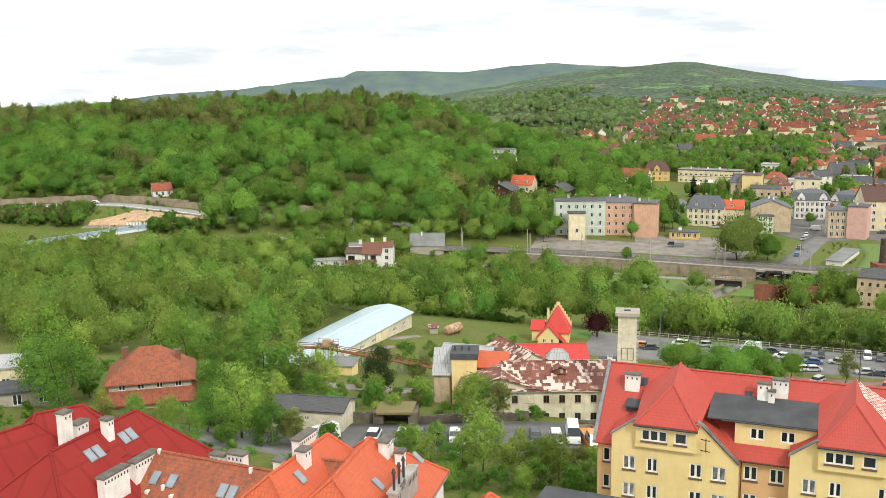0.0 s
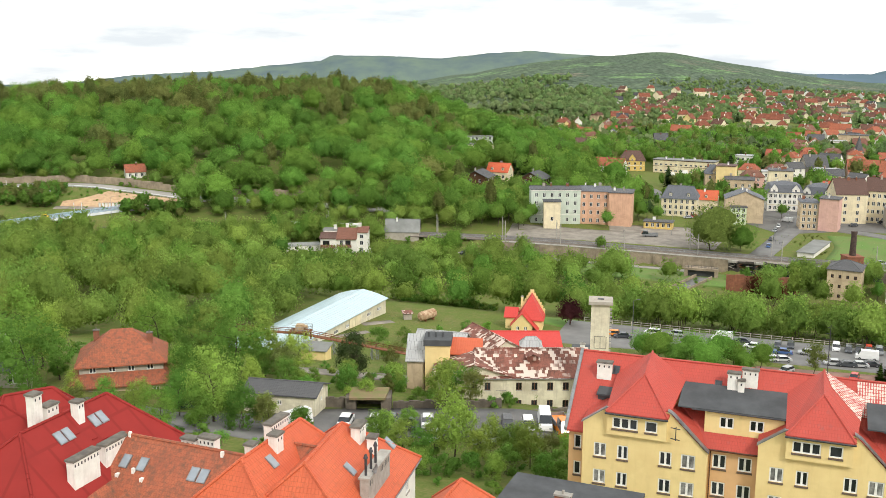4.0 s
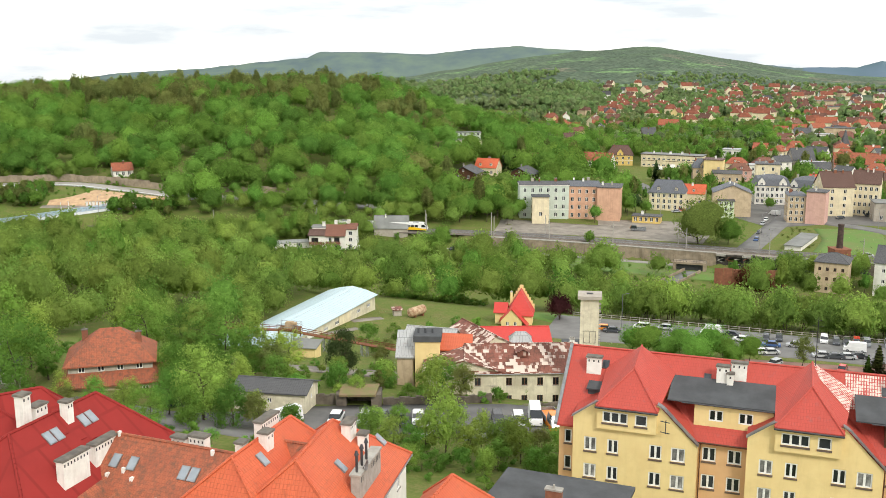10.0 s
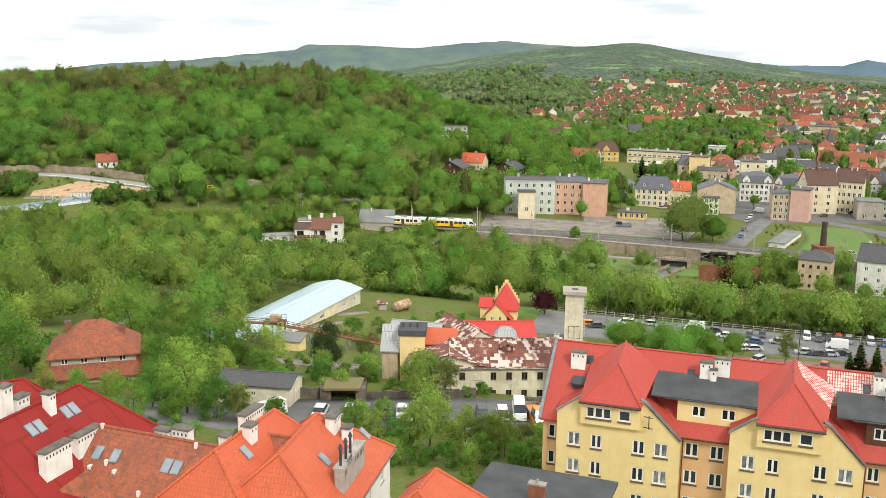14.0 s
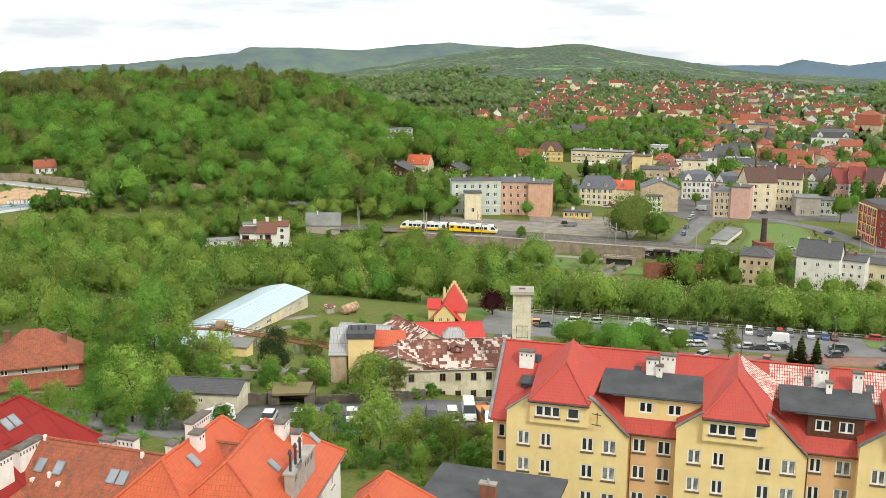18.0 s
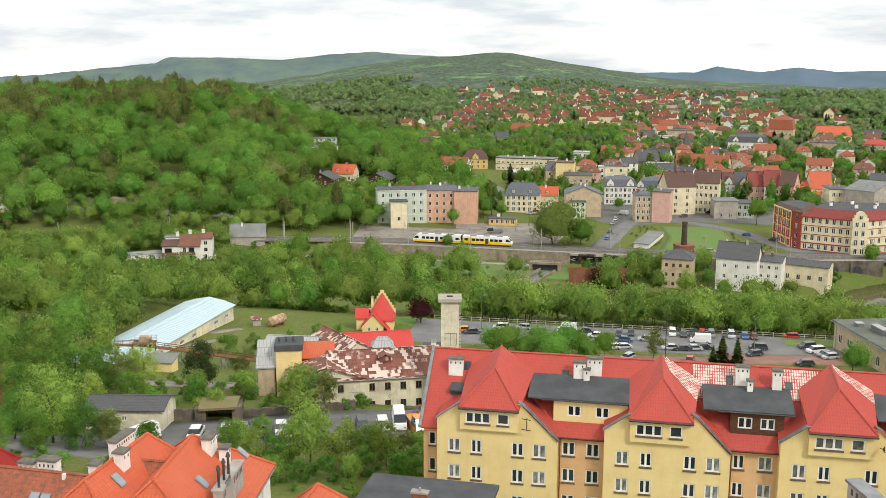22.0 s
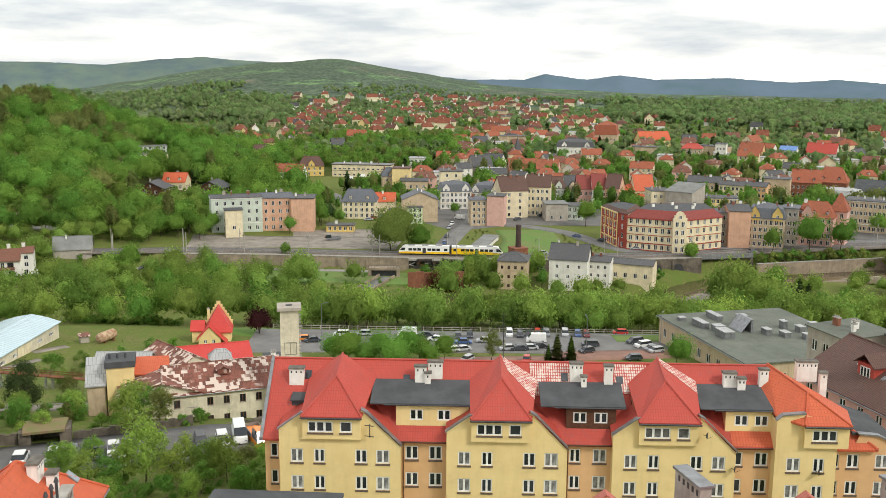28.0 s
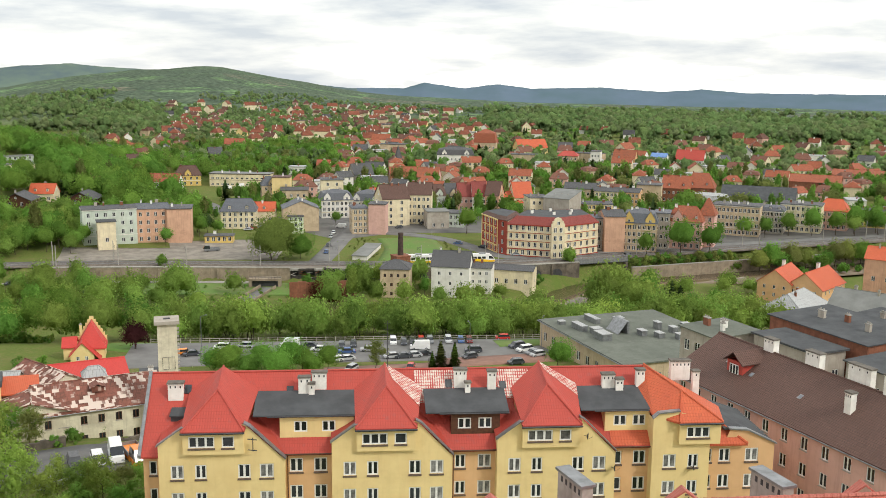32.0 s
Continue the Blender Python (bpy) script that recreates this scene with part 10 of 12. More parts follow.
# ---- two-section railcar ----
train = tagged(new("railcar"), "white and yellow two-section diesel railcar on the near track", "train")
TL, TW = 42.0, 2.9
tyellow = mat("train_yellow", (0.85, 0.55, 0.01), (0.8, 0.5, 0.01), 0.5, 0.3, spec=0.5)
twhite = mat("train_white", (0.82, 0.82, 0.8), (0.76, 0.76, 0.74), 0.5, 0.3, spec=0.5)
for sgn, nm in ((-1, "rear_section"), (1, "front_section")):
    sec = new(nm)
    sec.parent = train
    x0, x1 = sgn * 0.45, sgn * TL / 2
    bm = bmesh.new()
    w = TW / 2
    # body sides and roof with a raked nose
    prof = [(x0, 0.55), (x1 - sgn * 0.3, 0.55), (x1, 1.2), (x1 - sgn * 0.5, 2.2), (x1 - sgn * 1.6, 3.4), (x1 - sgn * 2.4, 3.75), (x0, 3.75)]
    for s in (-1, 1):
        face(bm, [(x, s * w, z) for x, z in prof][:: s * sgn])
    for (xa, za), (xb, zb) in zip(prof, prof[1:] + prof[:1]):
        face(bm, [(xa, -w, za), (xa, w, za), (xb, w, zb), (xb, -w, zb)][::-sgn])
    bmesh.ops.remove_doubles(bm, verts=bm.verts, dist=0.001)
    part("body", bm, twhite, sec)
    for s in (-1, 1):
        bm = bmesh.new()
        q = [(x0, 0.56), (x1 - sgn * 0.32, 0.56), (x1 - sgn * 0.05, 1.15), (x1 - sgn * 2.5, 1.35), (x0, 1.35 if sgn < 0 else 1.75)]
        if sgn > 0:
            q = [(x0, 0.56), (x1 - 0.32, 0.56), (x1 - 0.05, 1.15), (x1 - 2.5, 1.3), (x1 - 6, 1.8), (x0 + 5, 2.95), (x0, 2.95)]
        face(bm, [(x, s * (w + 0.006), z) for x, z in q][:: s * sgn])
        part("yellow_livery", bm, tyellow, sec, "yellow livery panel")
        for a, b in ((1.2, 2.6), (4.2, 5.7), (6.0, 7.5), (7.8, 9.3), (11.9, 13.4), (13.7, 15.2), (15.5, 17.0)):
            bm = bmesh.new()
            box(bm, min(sgn * a, sgn * b), max(sgn * a, sgn * b), s * w - 0.01, s * w + 0.014, 1.75, 2.75)
            part("window", bm, M["carglass"], sec)
        bm = bmesh.new()
        box(bm, min(sgn * 9.9, sgn * 11.3), max(sgn * 9.9, sgn * 11.3), s * w - 0.01, s * w + 0.02, 0.7, 2.85)
        part("door", bm, M["metal_and_shade_dark"], sec)
        bm = bmesh.new()
        face(bm, [(x, s * (w + 0.008), z) for x, z in [(x1 - sgn * 2.6, 1.8), (x1 - sgn * 0.62, 1.8), (x1 - sgn * 0.75, 2.25), (x1 - sgn * 1.5, 2.9), (x1 - sgn * 2.6, 2.9)]][:: s * sgn])
        part("cab_window", bm, M["carglass"], sec)
    bm = bmesh.new()
    face(bm, [(x1 - sgn * 0.42, -1.2, 2.05), (x1 - sgn * 0.42, 1.2, 2.05), (x1 - sgn * 1.52, 1.1, 3.3), (x1 - sgn * 1.52, -1.1, 3.3)][::sgn])
    bm2 = part("windscreen", bm, M["carglass"], sec)
    bm2.location = (sgn * 0.05, 0, 0.05)
    for a in (3.5, 9.0, 14.5):
        bm = bmesh.new()
        box(bm, min(sgn * a, sgn * (a + 2.6)), max(sgn * a, sgn * (a + 2.6)), -0.9, 0.9, 3.75, 4.05, 0, None, 0.06)
        part("roof_unit", bm, M["metal_grey"], sec)
    bm = bmesh.new()
    box(bm, min(x0, x1 - sgn * 1), max(x0, x1 - sgn * 1), -1.2, 1.2, 0.3, 0.56)
    part("underframe", bm, M["metal_and_shade_dark"], sec)
    for a in (3.6, 17.2):
        bm = bmesh.new()
        for da in (-1.1, 1.1):
            tube(bm, (sgn * a + da, -1.15, 0.45), (sgn * a + da, 1.15, 0.45), 0.42, 0.42, 12)
        box(bm, sgn * a - 1.7, sgn * a + 1.7, -1.25, 1.25, 0.35, 0.6)
        part("bogie", bm, M["metal_and_shade_dark"], sec)
bm = bmesh.new()
box(bm, -0.5, 0.5, -1.3, 1.3, 0.7, 3.6)
part("gangway", bm, M["rubber"], train)

yvan = tagged(new("yellow_van"), "small yellow delivery van driving over the bridge", "van")
wcar = tagged(new("white_car"), "small white car driving on the hillside road", "car")
for root, col, H in ((yvan, tyellow, 2.05), (wcar, twhite, 1.5)):
    L = 1.85 if root is yvan else 2.15
    bm = bmesh.new()
    box(bm, -L, L, -0.9, 0.9, 0.35, H * 0.6, 0, None, 0.05)
    box(bm, 0.2 - L if H > 2 else -1.2, L - 0.8, -0.82, 0.82, H * 0.6, H, 0, None, 0.12)
    part("body", bm, col, root)
    for s in (-1, 1):
        bm = bmesh.new()
        box(bm, -0.9, L - 1.0, s * 0.8 - 0.03, s * 0.8 + 0.03, H * 0.64, H * 0.9)
        part("side_window", bm, M["carglass"], root)
    for x in (0.75 - L, L - 0.75):
        for s in (-1, 1):
            bm = bmesh.new()
            tube(bm, (x, s * 0.7, 0.33), (x, s * 0.92, 0.33), 0.33, 0.33, 10)
            part("wheel", bm, M["rubber"], root)

# ---- the far town ----
bpy.context.view_layer.update()
BLOCKS = {}


def register_blocks():
    BLOCKS.clear()
    for o in scene.objects:
        if o.type != "MESH" or o.name.split(".")[0] in ("ground", "water", "rail", "crown", "trunk", "backdrop_mountains") or o.get("kind") == "stuff":
            continue
        if o.name.split(".")[0] not in ("wall", "shaft", "tower_wall", "lean_to_wall", "body", "upper_wall", "drum", "base"):
            continue
        c = [Vector(q) for q in o.bound_box]
        lo = Vector((min(q.x for q in c), min(q.y for q in c)))
        hi = Vector((max(q.x for q in c), max(q.y for q in c)))
        if max(hi - lo) < 1.5:
            continue
        m = o.matrix_world
        ctr = m @ Vector(((lo.x + hi.x) / 2, (lo.y + hi.y) / 2, 0))
        r = (hi - lo).length / 2
        inv = m.inverted()
        for i in range(int((ctr.x - r - 12) // 20), int((ctr.x + r + 12) // 20) + 1):
            for j in range(int((ctr.y - r - 12) // 20), int((ctr.y + r + 12) // 20) + 1):
                BLOCKS.setdefault((i, j), []).append((inv, lo, hi))


def clear_of(x, y, margin):
    for inv, lo, hi in BLOCKS.get((int(x // 20), int(y // 20)), ()):
        p = inv @ Vector((x, y, 0))
        if lo.x - margin < p.x < hi.x + margin and lo.y - margin < p.y < hi.y + margin:
            return False
    return True


def off_road(x, y, margin):
    for pts, hw in ROADS:
        d = np.hypot(pts[:, 0] - x, pts[:, 1] - y).min()
        if d < hw + margin:
            return False
    return True


register_blocks()
rngf = random.Random(11)
FAR = []
FAR2 = []
FAR3 = {}
FAR_SPOTS = []
FAR_KINDS = []
for i, (wall, cover, roof, w, d, h, rh, rows, lab) in enumerate((
        ("white_wall", "roof_faroange", "gable", 10, 8.5, 5.4, 3.6, 2, "white-walled house with orange gabled roof"), ("cream_wall", "roof_faroange", "hip", 11, 10, 6.2, 3.8, 2, "cream villa with orange hipped roof"),
        ("cream_wall", "roof_farbrown", "gable", 11, 9, 5.8, 3.8, 2, "cream house with brown-red tiled roof"), ("tan_wall", "roof_farbrown", "mansard", 11, 10, 6.0, 3.6, 2, "tan villa with tiled mansard roof"),
        ("white_wall", "roof_grey", "gable", 11, 9, 5.2, 3.8, 2, "white house with dark grey roof"), ("yellow_wall", "roof_faroange", "gable", 10, 9, 4.6, 4.4, 1, "yellow house with orange roof"),
        ("pink_wall", "roof_farbrown", "hip", 12, 10, 5.6, 4.0, 2, "pinkish house with red hipped roof"), ("white_wall", "roof_zinc", "flat", 14, 10, 6.5, 0, 2, "pale flat-roofed house"),
        ("cream_wall", "roof_faroange", "gable", 15, 10, 7.5, 4.4, 3, "tall cream house with orange roof"), ("tan_wall", "roof_grey", "flat", 20, 11, 10, 0, 3, "tan flat-roofed apartment block"))):
    h, rh = h * 1.18, rh * 0.9
    o = house("town_house", lab + " in the far town", 400 + i * 30, -300, w, d, h, 0, roof, rh, wall, cover, rows, 2 if w < 14 else 4, 1, blank=(2, 3), chim=1, group="far town houses", z=0, dormers=1 if roof in ("mansard", "hip") else 0)
    FAR.append(o)
    FAR_KINDS.append((w, d, h, rh, wall, cover, roof, lab))
    FAR2.append(house("town_house", lab + " in the far town", 400 + i * 30, -360, w * 1.2, d * 1.1, h * 0.85, 0, roof, rh * 1.25, wall, cover, 1, 2, 0, blank=(2, 3), chim=1, group="far town houses", z=0))


def far_house(i, x, y, m):
    """A house over a kilometre off, one of the joined far quarter."""
    if i not in FAR3:
        w, dd, h, rh, wall, cover, roof, lab = FAR_KINDS[i]
        FAR3[i] = house("town_house", lab, 400 + i * 30, -420, w * 1.15, dd * 1.05, h * 0.78, 0, roof, rh * 1.35, wall, cover, 1, 2, 0, blank=(2, 3), chim=1, z=0)
    FAR_SPOTS.append((i, m))


def join_far_houses():
    vs, fs, mi, slots = [], [], [], []
    shapes = {}
    for i, root in FAR3.items():
        shapes[i] = []
        for o in root.children_recursive:
            q, a = o.matrix_basis.copy(), o.parent
            while a is not root:
                q, a = a.matrix_basis @ q, a.parent
            mat_ = o.data.materials[0]
            if mat_ not in slots:
                slots.append(mat_)
            shapes[i].append(([q @ v.co for v in o.data.vertices], [tuple(p.vertices) for p in o.data.polygons], slots.index(mat_)))
    for i, m in FAR_SPOTS:
        for pts, polys, slot in shapes[i]:
            n = len(vs)
            vs += [m @ p for p in pts]
            fs += [tuple(k + n for k in p) for p in polys]
            mi += [slot] * len(polys)
    for root in FAR3.values():
        for o in list(root.children_recursive) + [root]:
            bpy.data.objects.remove(o)
    me = bpy.data.meshes.new("far_houses")
    me.from_pydata(vs, [], fs)
    for q in slots:
        me.materials.append(q)
    me.polygons.foreach_set("material_index", mi)
    tagged(new("far_houses", me), "small white and cream houses with orange roofs in the far quarter", "houses", kind="stuff")


# old villa with a pale tower in the trees above the long house
house("villa", "old villa with brown tiled roof among tall trees", 149, 781, 16, 11, 11, -11, "gable", 4.6, "tan_wall", "roof_farbrown", 3, 4, 2, chim=2, z=gz(149, 781))
house("villa_tower", "narrow pale yellow tower house with curved cap", 158, 775, 6, 6, 13.5, -11, "hip", 3.0, "yellow_wall", "roof_farbrown", 3, 2, 2, chim=0, z=gz(158, 775))
placed = [(149, 781), (158, 775)]
weights = (6, 5, 5, 3, 4, 2, 3, 3, 3, 1)
tries = 0
used = set()
while len(placed) < 285 and tries < 14000:
    tries += 1
    az = -rngf.uniform(9.5, 54)
    dep = rngf.uniform(2.95, 7.0) if rngf.random() < 0.72 else rngf.uniform(2.95, 4.6)
    d = 74 / math.tan(math.radians(dep))
    x, y = -math.sin(math.radians(az)) * d, math.cos(math.radians(az)) * d
    dens = 1.0 if -31 < az < -13 else (0.55 if az > -13 else (0.4 if dep > 4.6 else 0.16))
    if dep < 3.3 and not (-27 < az < -17):
        dens *= 0.35
    if 4.8 < dep < 6.9 and -21.5 < az < -12:
        dens *= 0.22
    if 3.9 < dep < 5.5 and -22.5 < az < -13.5:
        dens *= 0.1
    if rngf.random() > dens or (d < 540 and az > -16) or d < 425 or (dep > 5.2 and -20 < az < -10.6) or (dep > 4.6 and -12.2 < az):
        continue
    if gz(x, y) > 9 or y < track_y(x) + 25 or not clear_of(x, y, 6.5) or not off_road(x, y, 5):
        continue
    if any((x - a) ** 2 + (y - b) ** 2 < (14 + d * 0.005) ** 2 for a, b in placed):
        continue
    i = rngf.choices(range(len(FAR)), weights)[0]
    if dep < 4.2 and rngf.random() < 0.5:
        i = rngf.choice((0, 1, 1, 2, 5))
    m = pose(x, y, gz(x, y), 0, 0, az + rngf.choice((0, 0, 25, -25, 60, 90)) + rngf.uniform(-12, 12))
    if d > 1000:
        far_house(i, x, y, m)
        placed.append((x, y))
        continue
    lib = FAR if d < 780 else FAR2
    if (i, d < 780) not in used:
        used.add((i, d < 780))
        lib[i].matrix_basis = m
    else:
        copy_thing(lib[i], m)
    placed.append((x, y))
quarter = []
while len(quarter) < 88:
    if len(quarter) < 64:
        az, dep = -rngf.triangular(18, 29.5, 23.5), rngf.uniform(2.15, 3.35)
    else:
        az, dep = -rngf.uniform(12.8, 20.5), rngf.uniform(2.35, 3.2)
    d = 70 / math.tan(math.radians(dep))
    x, y = -math.sin(math.radians(az)) * d, math.cos(math.radians(az)) * d
    if not clear_of(x, y, 5) or any((x - a) ** 2 + (y - b) ** 2 < 23 ** 2 for a, b in quarter + placed):
        tries += 1
        if tries > 30000:
            break
        continue
    i = rngf.choice((0, 1, 2, 2, 3, 4, 6, 8))
    m = pose(x, y, gz(x, y) + 0.5, 0, 0, az + rngf.choice((0, 0, 25, -25, 60, 90)) + rngf.uniform(-12, 12))
    far_house(i, x, y, m)
    quarter.append((x, y))
join_far_houses()
church = tagged(new("church_tower"), "dark pointed church tower far in the town", "tower")
cx, cy = -math.sin(radians(-25.9)) * 760, math.cos(radians(-25.9)) * 760
church.matrix_basis = pose(cx, cy, gz(cx, cy) - 6)
bm = bmesh.new()
box(bm, -2.5, 2.5, -2.5, 2.5, -1, 14)
part("shaft", bm, M["tan_wall"], church)
bm = bmesh.new()
for k in range(4):
    c = [(-2.8, -2.8), (2.8, -2.8), (2.8, 2.8), (-2.8, 2.8)]
    face(bm, [(*c[k], 14), (*c[(k + 1) % 4], 14), (0, 0, 26)])
part("spire", bm, M["roof_grey"], church)
bpy.context.view_layer.update()
register_blocks()

# ---- single trees ----
rngb = random.Random(77)
for i in range(24):
    x = 264 + i * 2.3
    tree("bush", x, float(track_y(x)) - rngb.uniform(7.2, 9.6), rngb.uniform(0.9, 1.6), ("leaf_oak", "leaf_mid", "leaf_brown")[i % 3], i % 4, "mid", "olive green bush on the embankment above the river wall", "embankment bushes", z=-3.5)
for i in range(17):
    x = 322 + i * 6.2
    tree("broad", x, float(track_y(x)) - rngb.uniform(12.5, 16.5), rngb.uniform(0.75, 1.15), ("leaf_oak", "leaf_bright", "leaf_mid", "leaf_brown")[i % 4], i % 4, "mid", "leafy tree growing before the river wall", "riverside trees")
tree("willow", 46.3, 248.7, 0.78, "leaf_copper", 1, "full", "copper beech with dark purple leaves", "garden and street trees")
tree("willow", -8.0, 172.0, 0.86, "leaf_dark", 0, "hi", "ragged dark green yew in the works yard", "garden and street trees")
for x, y, q, leaf in ((-20, 450, 0.8, "leaf_mid"), (-14, 449, 0.75, "leaf_bright"), (-8, 448, 0.8, "leaf_mid"), (-3, 446, 0.7, "leaf_bright"), (-26, 452, 0.8, "leaf_mid"), (-32, 454, 0.75, "leaf_willow"), (3, 445, 0.75, "leaf_mid")):
    tree("broad", x, y, q, leaf, int(abs(x)) % 4, "mid", "leafy tree below the hillside road", "garden and street trees")
for x, y, q, leaf in ((372, 331, 1.0, "leaf_mid"), (384, 327, 1.15, "leaf_bright"), (396, 323, 1.0, "leaf_mid"), (408, 322, 1.2, "leaf_bright"), (420, 319, 1.1, "leaf_mid"), (432, 317, 1.2, "leaf_willow"), (402, 317, 0.9, "leaf_willow"), (416, 314, 1.0, "leaf_bright"),
                      (444, 315, 1.1, "leaf_mid"), (358, 333, 0.8, "leaf_mid"), (346, 335, 0.9, "leaf_bright"), (332, 337, 0.7, "leaf_mid"), (428, 309, 0.9, "leaf_mid"), (456, 311, 1.2, "leaf_bright")):
    tree("broad", x, y, q, leaf, int(x) % 4, "mid", "leafy street tree before the tall tenements", "garden and street trees")
for x, y, q, leaf in ((-36, 130, 0.42, "leaf_near"), (-31, 133, 0.46, "leaf_mid"), (-41.5, 133.5, 0.38, "leaf_bright"), (-47, 137, 0.36, "leaf_near"), (-52, 134, 0.4, "leaf_mid"), (-38, 140, 0.34, "leaf_willow"), (-33, 146, 0.6, "leaf_bright")):
    tree("broad", x, y, q, leaf, int(-x) % 4, "hi", "leafy tree growing against the old mansard house", "garden and street trees")
for x, y, q, leaf in ((52, 437, 0.95, "leaf_bright"), (58, 433, 0.8, "leaf_mid"), (62.5, 439, 0.75, "leaf_bright"), (46, 432, 0.9, "leaf_mid"), (55, 427, 0.7, "leaf_willow"), (39, 436, 0.9, "leaf_bright"), (34, 431, 0.8, "leaf_mid"), (48, 444, 1.1, "leaf_bright"),
                      (114, 446, 0.85, "leaf_mid"), (119, 452, 0.9, "leaf_dark"), (123, 447, 0.7, "leaf_mid"), (116, 457, 1.0, "leaf_bright"), (186, 455, 0.6, "leaf_mid")):
    tree("broad", x, y, q, leaf, int(x) % 4, "mid", "round leafy tree beside the apartment blocks", "garden and street trees")
for x, y, k, q, leaf in ((-27.0, 158.0, "broad", 0.95, "leaf_mid"), (-31.5, 163.0, "broad", 0.9, "leaf_willow"), (-36.0, 168.0, "broad", 0.85, "leaf_mid"), (-23.5, 165.0, "young", 1.3, "leaf_near"), (-17.0, 164.0, "broad", 0.6, "leaf_near"),
                         (-35.0, 186.0, "young", 0.75, "leaf_bright"), (-45.5, 196.0, "broad", 0.8, "leaf_willow"), (-28.5, 184.0, "young", 0.7, "leaf_mid"), (-46.0, 184.0, "broad", 0.9, "leaf_mid")):
    tree(k, x, y, q, leaf, int(abs(x)) % 4, "hi", "tall leafy tree crowding the end of the storage shed", "garden and street trees")
for i in range(16):
    x, y = -15.5 + (i * 7.7) % 15.5, 148.5 + (i * 5.3) % 17
    if (x + 8.0) ** 2 + (y - 172) ** 2 > 9:
        tree("bush" if i % 3 else "young", x, y, 0.75 + (i * 0.37) % 0.6 if i % 3 else 0.5, ("leaf_near", "leaf_mid", "leaf_bright", "leaf_willow")[i % 4], i % 4, "hi", "leafy bush between the garage and the works yard", "garden bushes")
tree("young", 9.2, 148.7, 0.84, "leaf_bright", 0, "hi", "bright green young tree in front of the works", "garden and street trees")
tree("young", 12.3, 151.5, 0.77, "leaf_willow", 1, "hi", "pale green young tree with dark branches", "garden and street trees")
tree("young", 22.7, 153.3, 0.56, "leaf_bright", 2, "hi", "bright green shrub tree by the works wall", "garden and street trees")
tree("young", 27.7, 155.6, 0.66, "leaf_bright", 3, "hi", "bright green shrub tree by the works wall", "garden and street trees")
tree("broad", 67.9, 200.8, 0.69, "leaf_bright", 0, "full", "broad bright green tree by the car park", "garden and street trees")
tree("broad", 62.7, 205.6, 0.55, "leaf_mid", 2, "full", "green tree by the car park", "garden and street trees")
tree("broad", 76.2, 201.0, 0.49, "leaf_bright", 1, "full", "bright green tree by the car park", "garden and street trees")
tree("young", 91.9, 201.0, 0.89, "leaf_brown", 2, "hi", "budding thin tree in the car park", "garden and street trees")
tree("conifer", 106.5, 195.9, 0.5, "leaf_brown", 2, "hi", "soft green larch in the car park", "garden and street trees")
tree("conifer", 109.4, 194.3, 0.42, "leaf_mid", 3, "hi", "soft green larch in the car park", "garden and street trees")
tree("conifer", 103.3, 194.2, 0.37, "leaf_mid", 1, "hi", "green conifer in the car park", "garden and street trees")
tree("broad", 129.6, 180.2, 0.58, "leaf_bright", 3, "full", "bright green maple beside the hall", "garden and street trees")
tree("broad", 127.1, 378.5, 1.75, "leaf_oak", 1, "full", "large old tree with fresh green leaves", "garden and street trees", z=gz(127.1, 378.5) - 4.2)
tree("broad", 137.5, 376.0, 1.0, "leaf_bright", 2, "full", "fresh green tree beside the old tree", "garden and street trees", z=gz(137.5, 376) - 2.0)
tree("broad", 95.1, 429.6, 0.65, "leaf_mid", 2, "mid", "small round green tree in the goods yard", "garden and street trees")
tree("poplar", 134.5, 306.8, 1.26, "leaf_willow", 0, "mid", "tall pale birch beside the mill", "garden and street trees")
tree("poplar", 130.9, 306.2, 1.01, "leaf_willow", 1, "mid", "tall pale birch beside the mill", "garden and street trees")
tree("willow", 122.3, 314.0, 0.95, "leaf_rust", 1, "mid", "rusty red-brown shrub below the viaduct", "garden and street trees")
tree("willow", 125.0, 307.6, 0.90, "leaf_rust", 2, "mid", "rusty red-brown shrub below the viaduct", "garden and street trees")
tree("broad", 232.2, 402.9, 1.12, "leaf_bright", 1, "mid", "bright green street tree beside houses", "garden and street trees")
tree("broad", 289.3, 315.4, 1.42, "leaf_bright", 2, "mid", "bright green street tree by the railway", "garden and street trees")
tree("broad", 304.4, 313.5, 1.11, "leaf_bright", 3, "mid", "bright green street tree by the railway", "garden and street trees")
tree("broad", 272.9, 319.3, 0.94, "leaf_mid", 0, "mid", "green street tree by the railway", "garden and street trees")
tree("young", 235.2, 322.3, 1.25, "leaf_bright", 1, "mid", "pale green shrub at the bridge", "garden and street trees")
tree("broad", 333.0, 452.7, 0.99, "leaf_mid", 1, "mid", "green tree between houses", "garden and street trees")
tree("conifer", 227.9, 256.3, 0.65, "leaf_dark", 0, "mid", "dark spruce standing by the river", "garden and street trees")
tree("conifer", 230.8, 255.0, 0.76, "leaf_dark", 0, "mid", "dark spruce standing by the river", "garden and street trees")
tree("conifer", 233.6, 253.8, 0.69, "leaf_dark", 0, "mid", "dark spruce standing by the river", "garden and street trees")
tree("broad", 236.8, 239.8, 0.88, "leaf_bright", 0, "mid", "bright green tree by the river", "garden and street trees")
tree("poplar", 161.5, 309.4, 0.63, "leaf_mid", 2, "mid", "slim green tree between the mills", "garden and street trees")
tree("young", 82.9, 384.2, 0.82, "leaf_mid", 3, "mid", "small green tree by the track", "garden and street trees")
